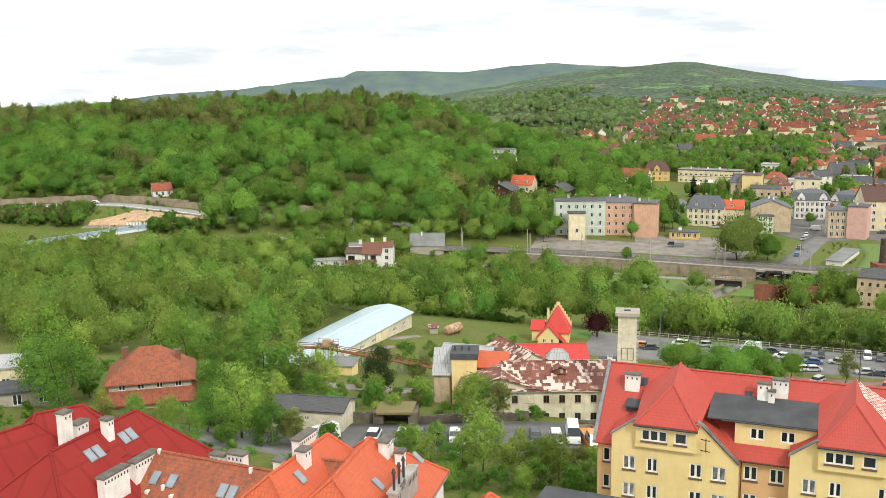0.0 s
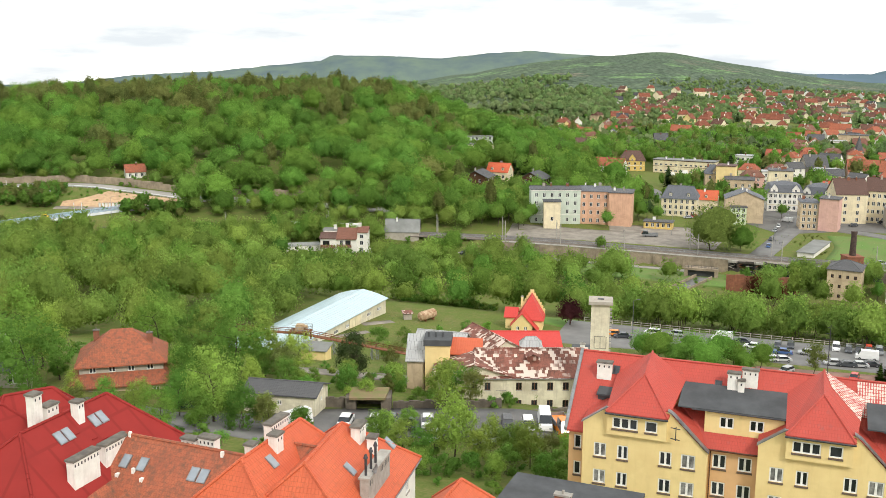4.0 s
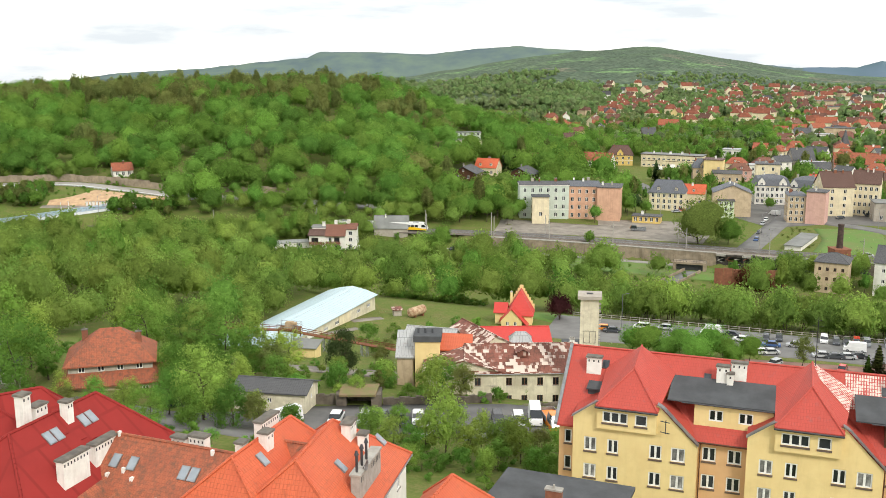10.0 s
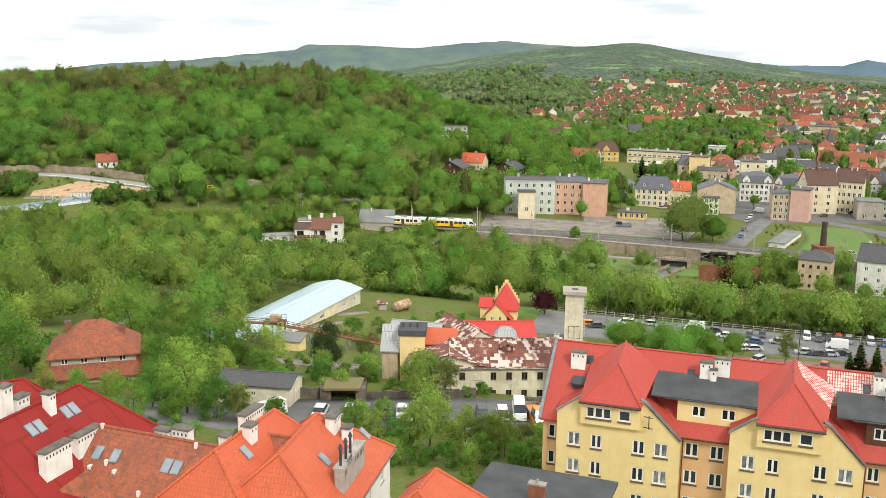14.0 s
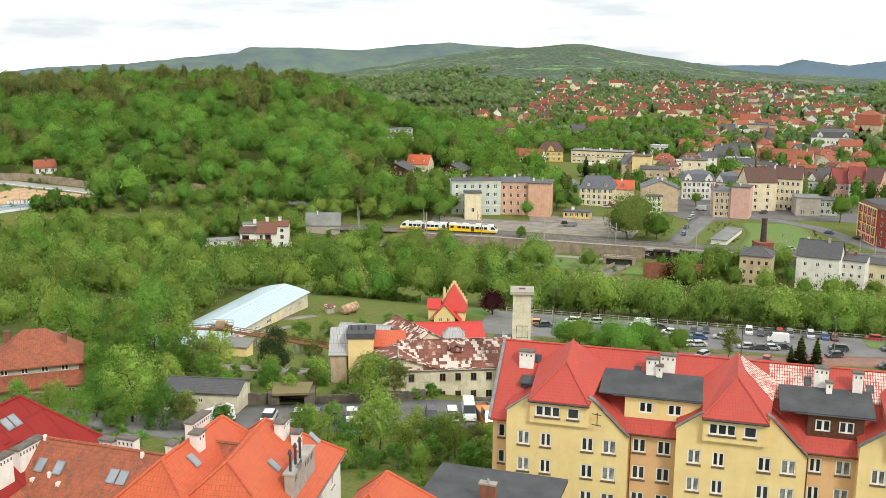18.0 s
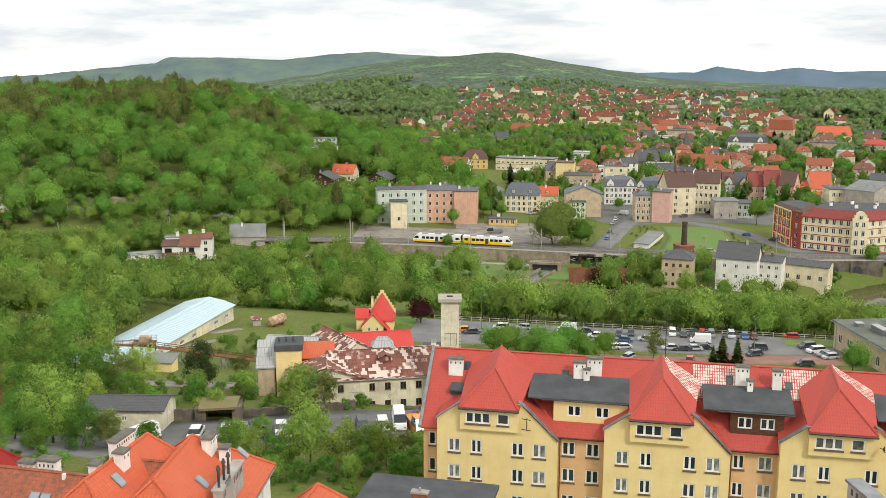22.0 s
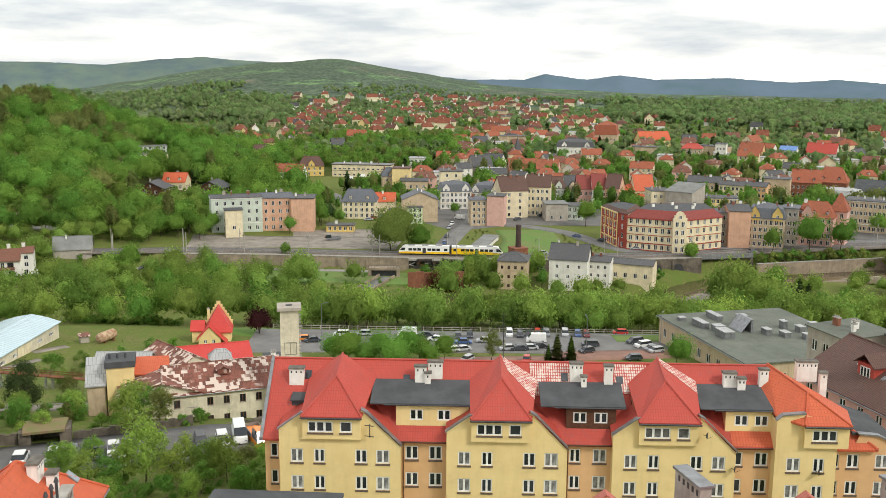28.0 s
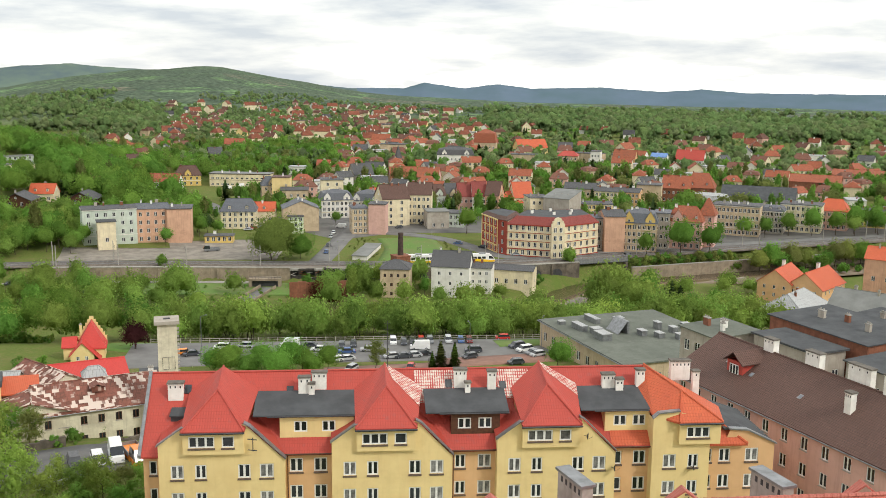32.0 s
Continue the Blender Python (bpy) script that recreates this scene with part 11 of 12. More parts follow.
tree("willow", 171.4, 252.1, 1.2, "leaf_willow", 0, "mid", "wide pale green willow by the river", "garden and street trees")
tree("willow", 200.9, 255.8, 1.45, "leaf_willow", 1, "mid", "wide pale green willow by the river", "garden and street trees")
tree("willow", 202.2, 251.9, 1.80, "leaf_willow", 2, "mid", "wide pale green willow by the river", "garden and street trees")
tree("willow", 205.1, 243.0, 1.84, "leaf_willow", 3, "mid", "wide pale green willow by the river", "garden and street trees")
tree("willow", 194.5, 242.0, 1.16, "leaf_bright", 0, "mid", "wide pale green willow by the river", "garden and street trees")
tree("willow", 184.8, 222.2, 1.19, "leaf_mid", 1, "mid", "wide pale green willow by the river", "garden and street trees")
tree("willow", 197.9, 225.5, 1.13, "leaf_willow", 2, "mid", "wide pale green willow by the river", "garden and street trees")
tree("willow", 222.5, 277.9, 1.20, "leaf_willow", 0, "mid", "wide pale green willow by the river", "garden and street trees")
tree("willow", 221.2, 285.1, 0.96, "leaf_mid", 1, "mid", "wide pale green willow by the river", "garden and street trees")
tree("willow", 229.1, 243.0, 0.91, "leaf_mid", 1, "mid", "wide pale green willow by the river", "garden and street trees")
tree("broad", 56.9, 213.6, 0.56, "leaf_bright", 0, "full", "broad bright green hedge tree by the car park", "garden and street trees")
tree("broad", 59.2, 209.8, 0.67, "leaf_bright", 1, "full", "broad bright green hedge tree by the car park", "garden and street trees")
tree("broad", 67.0, 209.6, 0.58, "leaf_bright", 2, "full", "broad bright green hedge tree by the car park", "garden and street trees")
tree("broad", 73.0, 207.5, 0.62, "leaf_bright", 3, "full", "broad bright green hedge tree by the car park", "garden and street trees")
tree("broad", 75.8, 206.5, 0.56, "leaf_bright", 0, "full", "broad bright green hedge tree by the car park", "garden and street trees")
tree("broad", 81.1, 204.5, 0.52, "leaf_bright", 1, "full", "broad bright green hedge tree by the car park", "garden and street trees")
tree("bush", -4.3, 222.0, 1.42, "leaf_mid", 0, "hi", "green bush in the meadow grass", "garden and street trees")
tree("bush", -2.8, 205.0, 1.13, "leaf_willow", 1, "hi", "green bush in the meadow grass", "garden and street trees")
tree("bush", 1.7, 228.0, 1.24, "leaf_mid", 2, "hi", "green bush in the meadow grass", "garden and street trees")
tree("young", -1.1, 189.0, 0.56, "leaf_brown", 3, "hi", "thin budding tree in the meadow", "garden and street trees")
tree("young", 0.3, 204.0, 0.56, "leaf_brown", 0, "hi", "thin budding tree in the meadow", "garden and street trees")
tree("bush", 10.5, 233.8, 0.85, "leaf_mid", 1, "hi", "green bush in the meadow grass", "garden and street trees")
tree("bush", 17.8, 240.3, 0.87, "leaf_mid", 2, "hi", "green bush in the meadow grass", "garden and street trees")
tree("bush", 23.2, 238.9, 0.87, "leaf_bright", 3, "hi", "green bush in the meadow grass", "garden and street trees")
tree("broad", -25.6, 130.5, 0.89, "leaf_near", 0, "hi", "leafy spring tree among the gardens", "garden and street trees")
tree("broad", -17.3, 148.0, 0.44, "leaf_mid", 1, "hi", "leafy spring tree among the gardens", "garden and street trees")
tree("young", -18.3, 128.7, 0.62, "leaf_near", 2, "hi", "leafy spring tree among the gardens", "garden and street trees")
tree("broad", -30.5, 119.1, 0.53, "leaf_bright", 3, "hi", "leafy spring tree among the gardens", "garden and street trees")
tree("young", -44.1, 130.8, 0.53, "leaf_brown", 0, "hi", "leafy spring tree among the gardens", "garden and street trees")
tree("young", -37.2, 126.6, 0.43, "leaf_brown", 2, "hi", "leafy spring tree among the gardens", "garden and street trees")
tree("poplar", -54.5, 153.6, 0.66, "leaf_bright", 1, "hi", "leafy spring tree among the gardens", "garden and street trees")
tree("broad", -54.6, 140.8, 1.05, "leaf_mid", 2, "hi", "leafy spring tree among the gardens", "garden and street trees")
tree("broad", -61.8, 154.1, 1.14, "leaf_bright", 0, "hi", "leafy spring tree among the gardens", "garden and street trees")
tree("broad", -59.9, 160.2, 0.87, "leaf_near", 1, "hi", "leafy spring tree among the gardens", "garden and street trees")
tree("bush", -22.0, 113.9, 0.99, "leaf_bright", 2, "hi", "low leafy green garden bush", "garden and street trees")
tree("poplar", -1.2, 145.0, 0.36, "leaf_brown", 1, "hi", "leafy spring tree among the gardens", "garden and street trees")
tree("poplar", -4.3, 144.9, 0.30, "leaf_brown", 3, "hi", "leafy spring tree among the gardens", "garden and street trees")
tree("bush", -6.8, 141.8, 0.97, "leaf_near", 1, "hi", "low leafy green garden bush", "garden and street trees")
tree("young", -4.6, 141.9, 0.51, "leaf_near", 2, "hi", "leafy spring tree among the gardens", "garden and street trees")
tree("young", -22.6, 145.2, 0.73, "leaf_near", 3, "hi", "leafy spring tree among the gardens", "garden and street trees")
tree("young", -32.4, 144.4, 0.74, "leaf_mid", 1, "hi", "leafy spring tree among the gardens", "garden and street trees")
tree("broad", -35.7, 153.9, 0.48, "leaf_near", 2, "hi", "leafy spring tree among the gardens", "garden and street trees")
tree("broad", -32.8, 157.6, 0.56, "leaf_mid", 3, "hi", "leafy spring tree among the gardens", "garden and street trees")
tree("bush", -13.9, 145.3, 0.91, "leaf_bright", 0, "hi", "low leafy green garden bush", "garden and street trees")
tree("young", -22.0, 157.5, 0.56, "leaf_near", 0, "hi", "leafy spring tree among the gardens", "garden and street trees")
tree("young", 7.4, 136.8, 1.08, "leaf_near", 0, "hi", "leafy spring tree behind the terrace", "garden and street trees")
tree("young", 11.7, 144.5, 0.69, "leaf_brown", 1, "hi", "leafy spring tree behind the terrace", "garden and street trees")
tree("young", 7.2, 115.8, 1.00, "leaf_near", 2, "hi", "leafy spring tree behind the terrace", "garden and street trees")
tree("young", 5.1, 116.9, 0.64, "leaf_near", 3, "hi", "leafy spring tree behind the terrace", "garden and street trees")
tree("young", 9.9, 113.6, 0.63, "leaf_near", 1, "hi", "leafy spring tree behind the terrace", "garden and street trees")
tree("young", 16.7, 113.8, 0.71, "leaf_near", 0, "hi", "leafy spring tree behind the terrace", "garden and street trees")
tree("young", 19.8, 117.3, 0.49, "leaf_brown", 2, "hi", "leafy spring tree behind the terrace", "garden and street trees")
tree("young", 3.2, 115.0, 0.58, "leaf_bright", 1, "hi", "leafy spring tree behind the terrace", "garden and street trees")
tree("bush", 13.1, 110.2, 1.15, "leaf_mid", 3, "hi", "low leafy green garden bush", "garden and street trees")
tree("bush", 8.7, 107.6, 0.93, "leaf_bright", 0, "hi", "low leafy green garden bush", "garden and street trees")
tree("bush", 6.1, 108.8, 0.88, "leaf_mid", 1, "hi", "low leafy green garden bush", "garden and street trees")
tree("bush", 16.9, 107.7, 1.01, "leaf_bright", 2, "hi", "low leafy green garden bush", "garden and street trees")
tree("bush", 20.1, 110.2, 1.04, "leaf_mid", 1, "hi", "low leafy green garden bush", "garden and street trees")
tree("bush", 4.0, 107.9, 0.75, "leaf_bright", 3, "hi", "low leafy green garden bush", "garden and street trees")
tree("young", 0.8, 116.0, 0.63, "leaf_near", 0, "hi", "leafy spring tree behind the terrace", "garden and street trees")
tree("young", 12.2, 118.4, 0.65, "leaf_near", 3, "hi", "leafy spring tree behind the terrace", "garden and street trees")
tree("young", 14.5, 116.1, 0.70, "leaf_near", 1, "hi", "leafy spring tree behind the terrace", "garden and street trees")
tree("young", 1.7, 129.0, 0.48, "leaf_bright", 2, "hi", "leafy spring tree behind the terrace", "garden and street trees")
tree("young", 11.2, 105.4, 0.49, "leaf_near", 0, "hi", "leafy spring tree behind the terrace", "garden and street trees")
tree("young", 16.7, 118.8, 0.47, "leaf_near", 2, "hi", "leafy spring tree behind the terrace", "garden and street trees")
tree("young", 22.3, 116.9, 0.65, "leaf_bright", 1, "hi", "leafy spring tree behind the terrace", "garden and street trees")
tree("young", -1.5, 125.0, 0.51, "leaf_near", 3, "hi", "leafy spring tree behind the terrace", "garden and street trees")
tree("young", 9.4, 125.6, 0.57, "leaf_near", 1, "hi", "leafy spring tree behind the terrace", "garden and street trees")
tree("young", 17.4, 106.6, 0.55, "leaf_bright", 3, "hi", "leafy spring tree behind the terrace", "garden and street trees")
tree("young", 2.3, 107.0, 0.48, "leaf_near", 2, "hi", "leafy spring tree behind the terrace", "garden and street trees")
tree("bush", 17.0, 145.0, 0.78, "leaf_bright", 1, "hi", "low leafy bush against the works wall", "garden bushes")
tree("bush", 18.6, 146.8, 0.51, "leaf_bright", 1, "hi", "low leafy bush against the works wall", "garden bushes")
tree("bush", 22.5, 151.3, 0.75, "leaf_mid", 0, "hi", "low leafy bush against the works wall", "garden bushes")
tree("bush", 24.5, 153.1, 0.47, "leaf_mid", 2, "hi", "low leafy bush against the works wall", "garden bushes")
tree("bush", 27.4, 156.6, 0.87, "leaf_mid", 2, "hi", "low leafy bush against the works wall", "garden bushes")
tree("bush", 29.7, 160.3, 1.11, "leaf_bright", 3, "hi", "low leafy bush against the works wall", "garden bushes")
tree("bush", 14.4, 141.3, 0.59, "leaf_bright", 1, "hi", "low leafy bush against the works wall", "garden bushes")
tree("bush", 4.9, 141.9, 0.54, "leaf_bright", 3, "hi", "low leafy bush against the works wall", "garden bushes")
tree("bush", 3.2, 142.0, 0.81, "leaf_bright", 3, "hi", "low leafy bush against the works wall", "garden bushes")
tree("willow", -27.2, 127.1, 0.62, "leaf_mid", 0, "hi", "leafy green tree crowding the yard by the grey garage", "garden and street trees")
tree("willow", -21.2, 127.2, 0.70, "leaf_mid", 1, "hi", "leafy green tree crowding the yard by the grey garage", "garden and street trees")
tree("young", -31.4, 140.5, 0.80, "leaf_bright", 2, "hi", "leafy green tree crowding the yard by the grey garage", "garden and street trees")
tree("young", -17.8, 125.8, 0.70, "leaf_brown", 3, "hi", "leafy green tree crowding the yard by the grey garage", "garden and street trees")
tree("willow", -27.3, 151.6, 0.60, "leaf_mid", 0, "hi", "leafy green tree crowding the yard by the grey garage", "garden and street trees")
tree("young", -18.8, 154.9, 0.75, "leaf_brown", 1, "hi", "leafy green tree crowding the yard by the grey garage", "garden and street trees")
tree("willow", -22.7, 156.4, 0.60, "leaf_bright", 2, "hi", "leafy green tree crowding the yard by the grey garage", "garden and street trees")
tree("willow", -27.6, 142.3, 0.70, "leaf_willow", 3, "hi", "leafy green tree crowding the yard by the grey garage", "garden and street trees")
tree("bush", -13.1, 124.3, 1.10, "leaf_mid", 0, "hi", "leafy green tree crowding the yard by the grey garage", "garden and street trees")
tree("willow", -2.5, 124.0, 0.50, "leaf_mid", 1, "hi", "leafy green tree crowding the yard by the grey garage", "garden and street trees")
tree("young", -7.7, 144.8, 0.60, "leaf_mid", 2, "hi", "leafy green tree crowding the yard by the grey garage", "garden and street trees")

# ---- woods ----
rngw = random.Random(5)


OPEN = ((-150, -122, 488, 522), (-36, -6, 384, 408), (-8, 14, 396, 420), (48, 72, 514, 546), (33, 56, 494, 522), (66, 88, 500, 530), (42, 82, 612, 650), (46, 70, 650, 680), (-172, -98, 432, 492), (98, 188, 78, 168), (222, 335, 170, 262), (-244, -172, 446, 508))


# houses on the hillside whose gardens open towards the valley: place, half width, depth of the garden
GARDENS = ((-136, 516, 8, 26), (58.8, 544.5, 8, 62), (44, 520.5, 9, 50), (76.4, 528, 9, 50), (57.4, 672.5, 11, 74), (54.4, 638.6, 11, 60), (69.8, 642.2, 9, 60), (-21, 406, 11, 46), (3.4, 417.5, 8, 30), (-39.7, 409, 8, 38), (15.5, 425, 6, 26))


def in_open(x, y):
    """Gardens and banks kept free of tall trees."""
    for gx0, gy0, hw, dp in GARDENS:
        r = math.hypot(gx0, gy0)
        along = (x * gx0 + y * gy0) / r - r
        if -dp < along < 4 and abs(x * gy0 - y * gx0) / r < hw:
            return True
    b, d = math.degrees(math.atan2(x, y)), math.hypot(x, y)
    if x > 172 and d < 440 and river_dist(x, y) < 12:
        return True
    if 35.0 < b < 36.9 and 296 < d < 392 or 41.4 < b < 44.6 and 372 < d < 432:
        return True
    return any(a < x < b and c < y < d for a, b, c, d in OPEN)


def scatter(n, x0, x1, y0, y1, ok, gap, smin=0.8, smax=1.2):
    out = []
    cell = {}
    for _ in range(n * 8):
        if len(out) >= n:
            break
        x, y = rngw.uniform(x0, x1), rngw.uniform(y0, y1)
        k = (int(x // gap), int(y // gap))
        if any((x - a) ** 2 + (y - b) ** 2 < gap * gap for i in (-1, 0, 1) for j in (-1, 0, 1) for a, b in cell.get((k[0] + i, k[1] + j), ())):
            continue
        if in_open(x, y) or not ok(x, y):
            continue
        cell.setdefault(k, []).append((x, y))
        out.append((x, y, rngw.uniform(smin, smax)))
    return out


def share(spots, parts):
    """Splits spots between kinds, in drifts rather than tree by tree."""
    out = [[] for _ in parts]
    for x, y, s in spots:
        v = noise.noise((x * 0.02, y * 0.02, 3.0)) * 0.7 + rngw.uniform(-0.5, 0.5)
        q = (v + 1) / 2
        acc = 0
        for i, p in enumerate(parts):
            acc += p
            if q < acc or i == len(parts) - 1:
                out[i].append((x, y, s))
                break
    return out


def on_hill(x, y):
    return gz(x, y) > 0.6 and y > track_y(x) + 13 and clear_of(x, y, 5.0 if y < 560 else 3.5) and off_road(x, y, 4.5)


hillwood = scatter(1250, -430, 165, 430, 900, on_hill, 8.9, 0.8, 1.45)


def hill_kinds(spots):
    """Later leafing trees stand in drifts and along the crest."""
    out = [[], [], []]
    for x, y, s in spots:
        v = noise.noise((x * 0.016, y * 0.016, 3.0)) + rngw.uniform(-0.35, 0.35) + 0.75 * float(smooth(22, 42, gz(x, y)))
        out[0 if v > 0.45 else (1 if noise.noise((x * 0.02, y * 0.02, 9.0)) + rngw.uniform(-0.5, 0.5) > 0.05 else 2)].append((x, y, s))
    return out


for (leaf, lab, kinds), spots in zip((("leaf_brown", "brownish budding", ["broad", "poplar"]), ("leaf_mid", "green", ["broad"]), ("leaf_bright", "fresh green", ["broad"])), hill_kinds(hillwood)):
    grove("hill_woods", lab + " deciduous trees covering the hillside", spots, kinds, leaf, "wood")


def in_valley(x, y):
    u, v = uv_of(x, y)
    if y > track_y(x) - 13 or not clear_of(x, y, 4.0) or not off_road(x, y, 3.0):
        return False
    if 58 < x < 121 and y > track_y(x) - 36:
        return False
    if x > 235 and y > track_y(x) - 46:
        return False
    if -124 < u < -84 and 150 < v < 208 or -112 < u < -90 and v < 150:
        return False
    if u < -126:
        return v > 165 + max(0, (u + 150) * 0.6)
    if u < -112 and v < 250:
        return False
    if u < -62:
        return v > 262
    if -66 < u < -14 and v > 330:
        return rngw.random() < 0.03
    if -14 < u < 22 and v > 318:
        return rngw.random() < 0.35
    if u > 22 and v > 330:
        return rngw.random() < 0.6
    return 262.5 < v < (312 if u > -45 else 500)


belt = scatter(130, -40, 260, 150, 330, lambda x, y: 263 < uv_of(x, y)[1] < 292 and uv_of(x, y)[0] > -62 and in_valley(x, y), 5.0, 1.0, 1.3)
for i, (x, y, s) in enumerate(belt):
    tree("willow", x, y, s, ("leaf_willow", "leaf_near", "leaf_willow", "leaf_willow")[i % 4], i % 4, "mid", "pale green riverside willow behind the car park", "riverside trees")
infill = scatter(130, -40, 260, 150, 330, lambda x, y: 262.8 < uv_of(x, y)[1] < 286 and uv_of(x, y)[0] > -62 and in_valley(x, y), 3.6, 0.75, 1.1)
grove("riverside_belt", "pale green willow growth along the river behind the car park", infill, ["willow"], "leaf_willow", "mid")
valley = scatter(760, -330, 330, 150, 425, lambda x, y: in_valley(x, y) and not (263 < uv_of(x, y)[1] < 294 and uv_of(x, y)[0] > -62), 6.9, 0.75, 1.25)
valley = [(x, y, s * (0.8 if uv_of(x, y)[0] > -50 else 1.0)) for x, y, s in valley]
line_side = scatter(330, -400, 0, 380, 520, lambda x, y: x < -2 and -26 < y - track_y(x) < -7 and clear_of(x, y, 3.0), 6.4, 0.8, 1.1)
line_side += scatter(420, -400, 8, 400, 620, lambda x, y: 7 < y - track_y(x) < 60 and gz(x, y) < 14 and clear_of(x, y, 3.5) and off_road(x, y, 2.5), 5.5, 0.5, 0.9)
valley += [(x, y, s * (0.72 if -215 < x < -112 and y < 440 else 1.0)) for x, y, s in line_side]
for i in range(120):
    x = -336 + i * 2.78 + rngw.uniform(-0.6, 0.6)
    valley.append((x, float(track_y(x)) - rngw.uniform(7.0, 8.6), rngw.uniform(0.85, 1.1) * (0.72 if -215 < x < -112 else 1.0)))
valley += scatter(90, 8, 66, 424, 520, lambda x, y: y > track_y(x) + 9 and clear_of(x, y, 3.0) and off_road(x, y, 3.0), 5.0, 0.7, 1.1)
for leaf, spots in zip(("leaf_mid", "leaf_willow", "leaf_bright"), share(valley, (0.3, 0.48, 0.22))):
    grove("river_woods", "pale green willows and alders along the river", spots, ["willow", "willow", "broad"], leaf, "mid")


def scrub_ok(x, y):
    u, v = uv_of(x, y)
    return clear_of(x, y, 1.2) and off_road(x, y, 0.8) and (v < 150 or u < -62 or v > 180)


scrub = scatter(230, -70, 34, 100, 185, lambda x, y: scrub_ok(x, y) and (x < 22 or y < 130), 2.6, 0.3, 0.75)
for leaf, spots in zip(("leaf_willow", "leaf_mid", "leaf_bright"), share(scrub, (0.34, 0.33, 0.33))):
    grove("scrub", "low leafy scrub and saplings round the yards", spots, ["bush"], leaf, "mid", "scrub")
garden = []
for gx0, gy0, hw, dp in GARDENS:
    r = math.hypot(gx0, gy0)
    for _ in range(int(hw * dp / 9)):
        k, w = rngw.uniform(-dp, -6), rngw.uniform(-hw, hw)
        garden.append((gx0 + (gx0 * k + gy0 * w) / r, gy0 + (gy0 * k - gx0 * w) / r, rngw.uniform(0.4, 1.0)))
for a, b, c, d in OPEN[:9]:
    garden += [(rngw.uniform(a, b), rngw.uniform(c, d), rngw.uniform(0.25, 0.6)) for _ in range(int((b - a) * (d - c) / 26))]
grove("hillside_saplings", "young green trees behind the white house", [(rngw.uniform(-152, -118), rngw.uniform(524, 556), rngw.uniform(0.75, 1.1)) for _ in range(34)], ["young", "broad"], "leaf_mid", "wood")


def bank_free(x, y):
    """Off the railway, the bridge, the roads and the open earth bank."""
    off = (x - BB.x) * -span.y / span.xy.length + (y - BB.y) * span.x / span.xy.length
    return abs(y - track_y(x)) > 4.5 and (x > -126 or abs(off) > 5) and off_road(x, y, 1.0) and not (-162 < x < -100 and 455 < y < 492)


left_bank = []
for _ in range(2000):
    x, y = rngw.uniform(-246, -96), rngw.uniform(436, 490)
    if bank_free(x, y):
        left_bank.append((x, y, rngw.uniform(0.6, 1.2) if track_y(x) < y < track_y(x) + 12 else rngw.uniform(0.3, 0.7)))
bridge_side = []
for _ in range(160):
    x = rngw.uniform(-222, -124)
    y = BB.y + (x - BB.x) * span.y / span.x - rngw.uniform(7, 22)
    if abs(y - track_y(x)) > 6:
        bridge_side.append((x, y, rngw.uniform(0.75, 1.0) if x < -172 else rngw.uniform(0.35, 0.55)))
grove("bridge_side_growth", "pale green alders and willows beside the road bridge", bridge_side, ["willow"], "leaf_willow", "lo")
for leaf, lab, spots in zip(("leaf_brown", "leaf_mid", "leaf_willow"), ("brownish", "green", "pale green"), share(left_bank, (0.4, 0.35, 0.25))):
    grove("bank_thicket", lab + " scrub on the bank below the hillside road", spots, ["bush", "young"] if lab != "pale green" else ["bush"], leaf, "lo", "scrub")
fringe = []
for i in range(70):
    f = rngw.random()
    fringe.append((-1.1 + 30.8 * f + rngw.uniform(-1.5, 1.5), 305.0 + -23.6 * f + rngw.uniform(-1.0, 4.5), rngw.uniform(0.45, 1.05)))
fringe = [q for q in fringe if clear_of(q[0], q[1], 1.0)]
for leaf, spots in zip(("leaf_willow", "leaf_mid"), share(fringe, (0.5, 0.5))):
    grove("meadow_edge_shrubs", "leafy shrubs where the meadow meets the river trees", spots, ["bush"], leaf, "mid", "scrub")
garden = [q for q in garden if clear_of(q[0], q[1], 1.2) and off_road(q[0], q[1], 1.0) and abs(q[1] - track_y(q[0])) > 6]
grove("garden_shrubs", "low garden shrubs and bramble on the banks", garden, ["bush"], "leaf_mid", "lo", "scrub")
clearing = scatter(60, 70, 150, 320, 395, lambda x, y: y < track_y(x) - 22 and clear_of(x, y, 1.5) and uv_of(x, y)[0] > -70, 3.6, 0.25, 0.6)
grove("clearing_scrub", "rough bushes in the clearing below the viaduct", clearing, ["bush"], "leaf_bright", "lo", "scrub")
verge = scatter(300, 262, 470, 240, 330, lambda x, y: 5.8 < track_y(x) - y < 10.5, 1.9, 0.45, 1.0)
for leaf, spots in zip(("leaf_willow", "leaf_bright", "leaf_mid"), share(verge, (0.35, 0.3, 0.35))):
    grove("verge_scrub", "bushes on the bank between railway and river wall", spots, ["bush"], leaf, "lo", "scrub")
bank = scatter(200, 70, 430, 268, 400, lambda x, y: track_y(x) - 30 < y < track_y(x) - (8.5 if x > 250 else 18) and not 60 < x < 121 and clear_of(x, y, 2) and rngw.random() < (0.8 if x > 250 else 0.25), 3.0, 0.5, 1.2)
grove("bank_scrub", "tangled green scrub on the river banks", bank, ["bush", "young"], "leaf_mid", "lo", "scrub")


HOMES = np.array(placed + quarter + [(221, 805)])


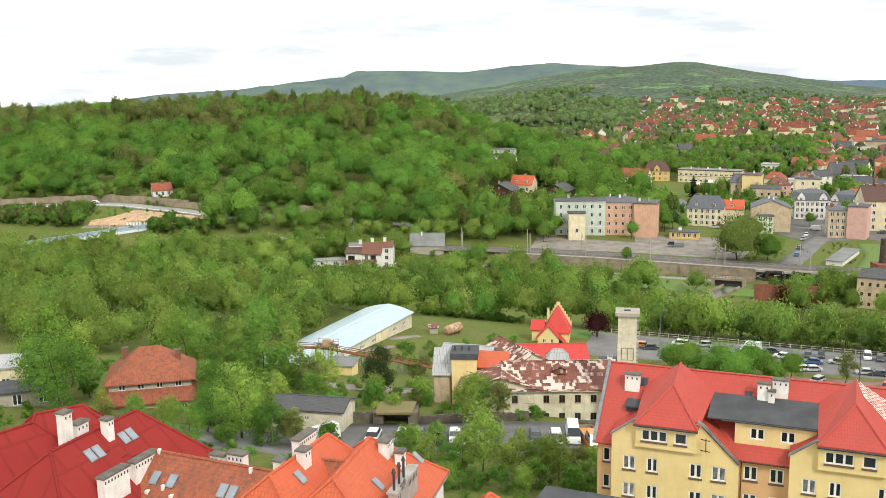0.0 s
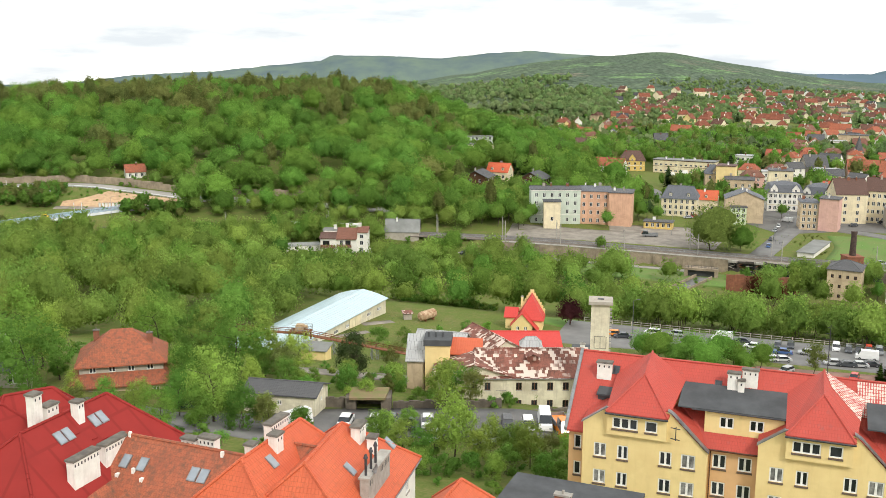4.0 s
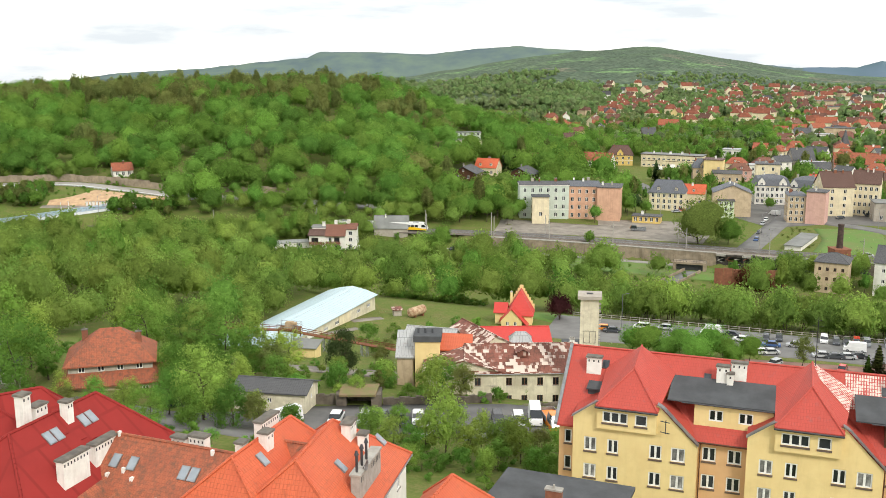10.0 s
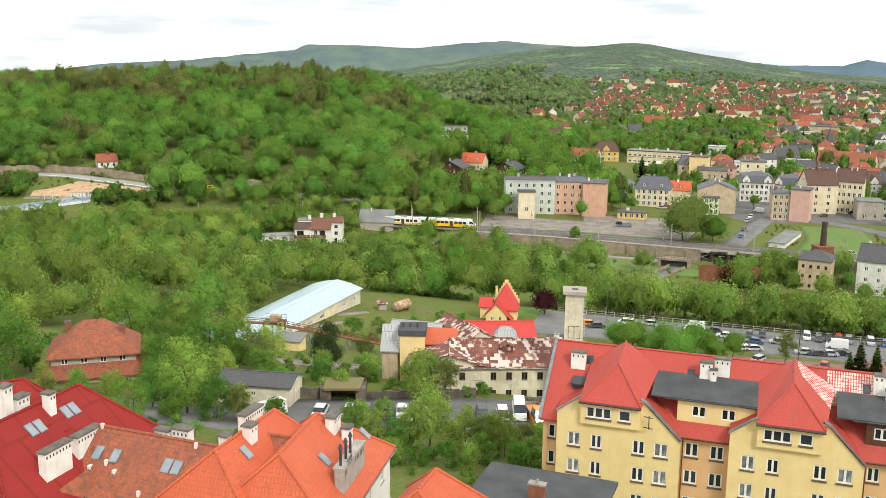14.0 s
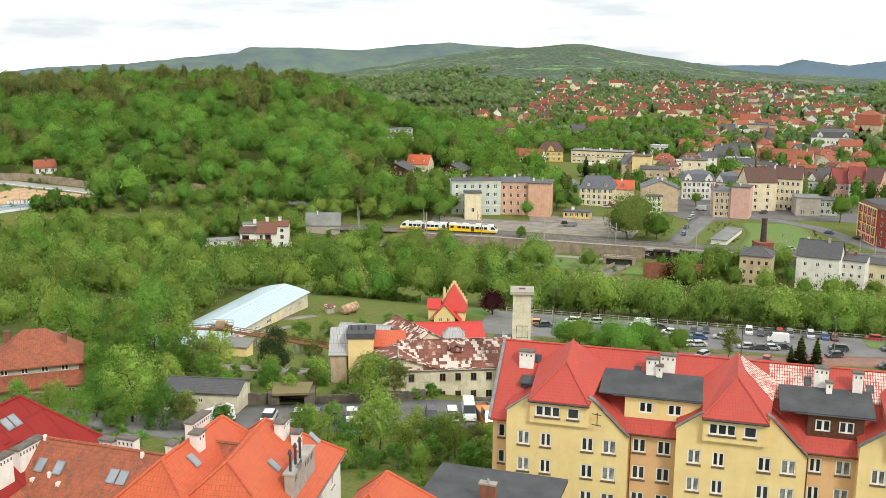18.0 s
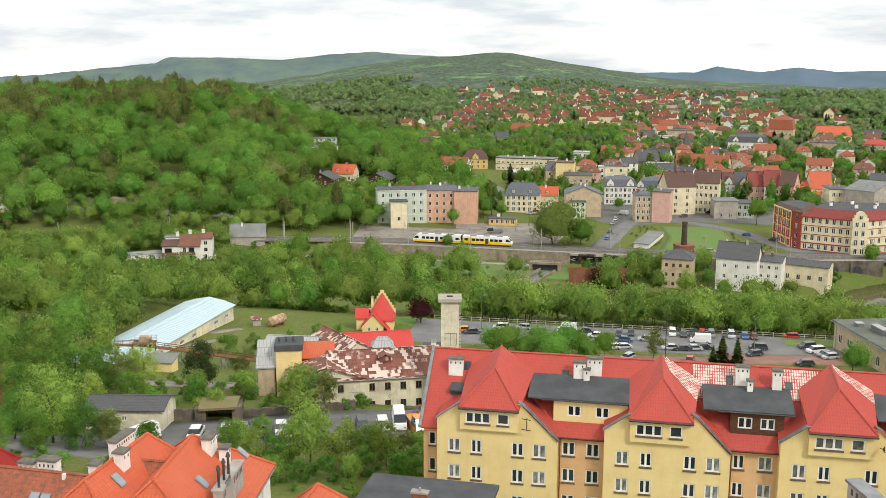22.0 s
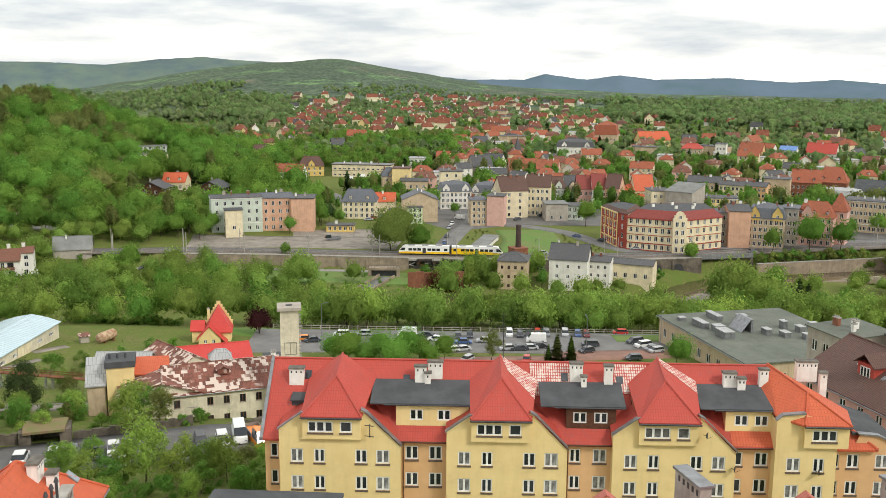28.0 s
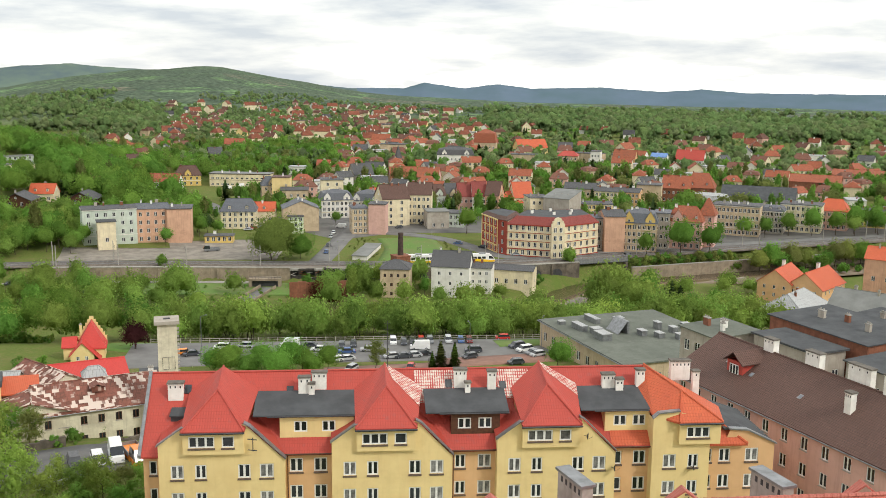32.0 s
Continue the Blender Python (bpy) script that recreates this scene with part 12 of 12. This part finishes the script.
def garden(x, y, depth=26, half=8.5):
    """True in the open garden on the valley side of a town house."""
    r = math.hypot(x, y)
    ux, uy = x / r, y / r
    ax, ay = HOMES[:, 0] - x, HOMES[:, 1] - y
    along, across = ax * ux + ay * uy, np.abs(ax * uy - ay * ux)
    return bool(np.any((along > -9) & (along < depth) & (across < half)))


def in_town(x, y):
    return gz(x, y) < 14 and y > track_y(x) + 22 and clear_of(x, y, 3.0) and off_road(x, y, 3.0)


town = []
for _ in range(30000):
    if len(town) >= 4300:
        break
    az, dep = -rngw.uniform(7, 55), rngw.uniform(2.6, 8.4)
    d = 74 / math.tan(math.radians(dep))
    x, y = -math.sin(math.radians(az)) * d, math.cos(math.radians(az)) * d
    if dep > 6.4 and rngw.random() < 0.7:
        continue
    if in_town(x, y) and not open_yard(x, y):
        if dep < 4.4:
            if garden(x, y, 20, 6.5):
                continue
            town.append((x, y, rngw.uniform(0.4, 0.85)))
        elif not garden(x, y):
            town.append((x, y, rngw.uniform(0.55, 1.05)))
for leaf, spots in zip(("leaf_dark", "leaf_brown", "leaf_mid", "leaf_bright", "leaf_willow"), share(town, (0.26, 0.16, 0.28, 0.18, 0.12))):
    near = [q for q in spots if math.hypot(q[0], q[1]) < 750]
    far = [q for q in spots if math.hypot(q[0], q[1]) >= 750]
    grove("town_trees", "garden trees between the town houses", near, ["broad", "poplar"] if leaf != "leaf_dark" else ["conifer"], leaf, "lo", "trees")
    # beyond 750 m the greens swap to the copies with haze in them
    grove("town_trees", "distant garden trees among the houses", far, ["broad"] if leaf != "leaf_dark" else ["conifer"], {"leaf_mid": "leaf_far_haze", "leaf_brown": "leaf_haze", "leaf_bright": "leaf_mid"}.get(leaf, leaf), "far", "trees")
park = []
for _ in range(2400):
    if len(park) >= 330:
        break
    az, dep = -rngw.uniform(12.5, 24), rngw.uniform(4.5, 5.9)
    d = 76 / math.tan(math.radians(dep))
    x, y = -math.sin(math.radians(az)) * d, math.cos(math.radians(az)) * d
    if clear_of(x, y, 4.5) and off_road(x, y, 4) and gz(x, y) < 16 and not open_yard(x, y) and not garden(x, y, 20) and all((x - a) ** 2 + (y - b) ** 2 > 60 for a, b, _ in park):
        park.append((x, y, rngw.uniform(0.6, 1.1)))
for leaf, kinds, spots in zip(("leaf_dark", "leaf_brown", "leaf_mid", "leaf_bright", "leaf_willow"), (["conifer"], ["broad", "poplar"], ["broad"], ["broad"], ["broad"]), share(park, (0.12, 0.2, 0.22, 0.26, 0.2))):
    grove("park_trees", "tall old trees of a park among the houses", spots, kinds, leaf, "lo", "trees")
outer = []
for _ in range(30000):
    if len(outer) >= 6400:
        break
    az, dep = -rngw.uniform(-8, 56), rngw.uniform(2.0, 3.5)
    d = 70 / math.tan(math.radians(dep))
    x, y = -math.sin(math.radians(az)) * d, math.cos(math.radians(az)) * d
    if noise.noise((x * 0.004, y * 0.004, 1.0)) + 0.25 * noise.noise((x * 0.02, y * 0.02, 5.0)) < -0.16:
        continue
    if clear_of(x, y, 3) and gz(x, y) < 32:
        if -31 < az < -12.5:
            if garden(x, y, 24, 6.5):
                continue
            outer.append((x, y, rngw.uniform(0.5, 1.0)))
        else:
            outer.append((x, y, rngw.uniform(0.9, 1.5)))
for leaf, spots in zip(("leaf_far_haze", "leaf_haze"), share(outer, (0.6, 0.4))):
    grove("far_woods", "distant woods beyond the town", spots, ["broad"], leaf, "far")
tufts = scatter(2600, -60, 70, 176, 262, lambda x, y: clear_of(x, y, 0.6) and off_road(x, y, 0.5) and uv_of(x, y)[1] < 240 and noise.noise((x * 0.06, y * 0.06, 4.0)) > -0.3, 1.0, 0.08, 0.2)
grove("grass_tufts", "rough grass tussocks in the meadow", tufts, ["bush"], "leaf_haze", "tuft", "grass")
tufts = scatter(500, 60, 205, 318, 400, lambda x, y: y < track_y(x) - 9 and clear_of(x, y, 0.6), 1.8, 0.12, 0.3)
grove("grass_tufts", "rough grass tussocks below the viaduct", tufts, ["bush"], "leaf_bright", "tuft", "grass")
dry = scatter(46, 166, 214, 346, 410, lambda x, y: off_road(x, y, 1.5) and y > track_y(x) + 9 and clear_of(x, y, 1.0), 2.4, 0.25, 0.5)
grove("dry_clumps", "low brown clumps of old grass on the waste ground", dry, ["bush"], "leaf_brown", "lo", "grass")
tufts = scatter(260, 160, 216, 340, 412, lambda x, y: off_road(x, y, -12) and y > track_y(x) + 9 and clear_of(x, y, 1.0), 1.8, 0.1, 0.25)
grove("grass_tufts", "dry grass tussocks on the waste ground", tufts, ["bush"], "leaf_haze", "tuft", "grass")


# ---- what moves ----
def on_track(x, off=-2.25):
    y0, y1 = float(track_y(x - 14)), float(track_y(x + 14))
    return pose(x, (y0 + y1) / 2 + off, 0.44, 0, 0, math.degrees(math.atan2(y1 - y0, 28)))


def motions():
    walk(train, [(t, on_track(x)) for t, x in ((0, -44), (3, -34), (6, -22), (9.5, -4.5), (12, 9.5), (14, 24.5), (16.5, 43.5), (19, 63.4), (21, 80.6), (23, 98.2), (24.5, 111.6), (26.5, 131.0), (28, 144.8), (29, 154.6), (30, 164.6), (31, 175.0), (32, 186.0))])
    over = [(t, pose(x, BB.y + (x - BB.x) * span.y / span.x, BB.z + (x - BB.x) * span.z / span.x + 0.03, 0, -4, 22)) for t, x in ((0, -192), (3, -167), (7, -134.5), (7.7, -129))]
    walk(yvan, over + [(t, pose(x, y, gz(x, y) + lift, 0, -2, h)) for t, x, y, lift, h in ((8.3, -124, 457.2, 0.6, 18), (10.5, -104, 464, 0.6, 24), (12, -93, 469, 0.6, 24), (14, -76, 468.5, 0.45, -8), (20, -20, 457, 0.45, -15), (32, 0, 452, 0.45, -15))])
    walk(wcar, [(t, pose(x, y, gz(x, y) + 0.45, 0, 0, h)) for t, x, y, h in ((0, -166, 498.4, 178), (2, -193, 497.6, 181), (6, -240, 496.6, 180), (14, -330, 497.2, 180), (32, -400, 498, 180))])


motions()
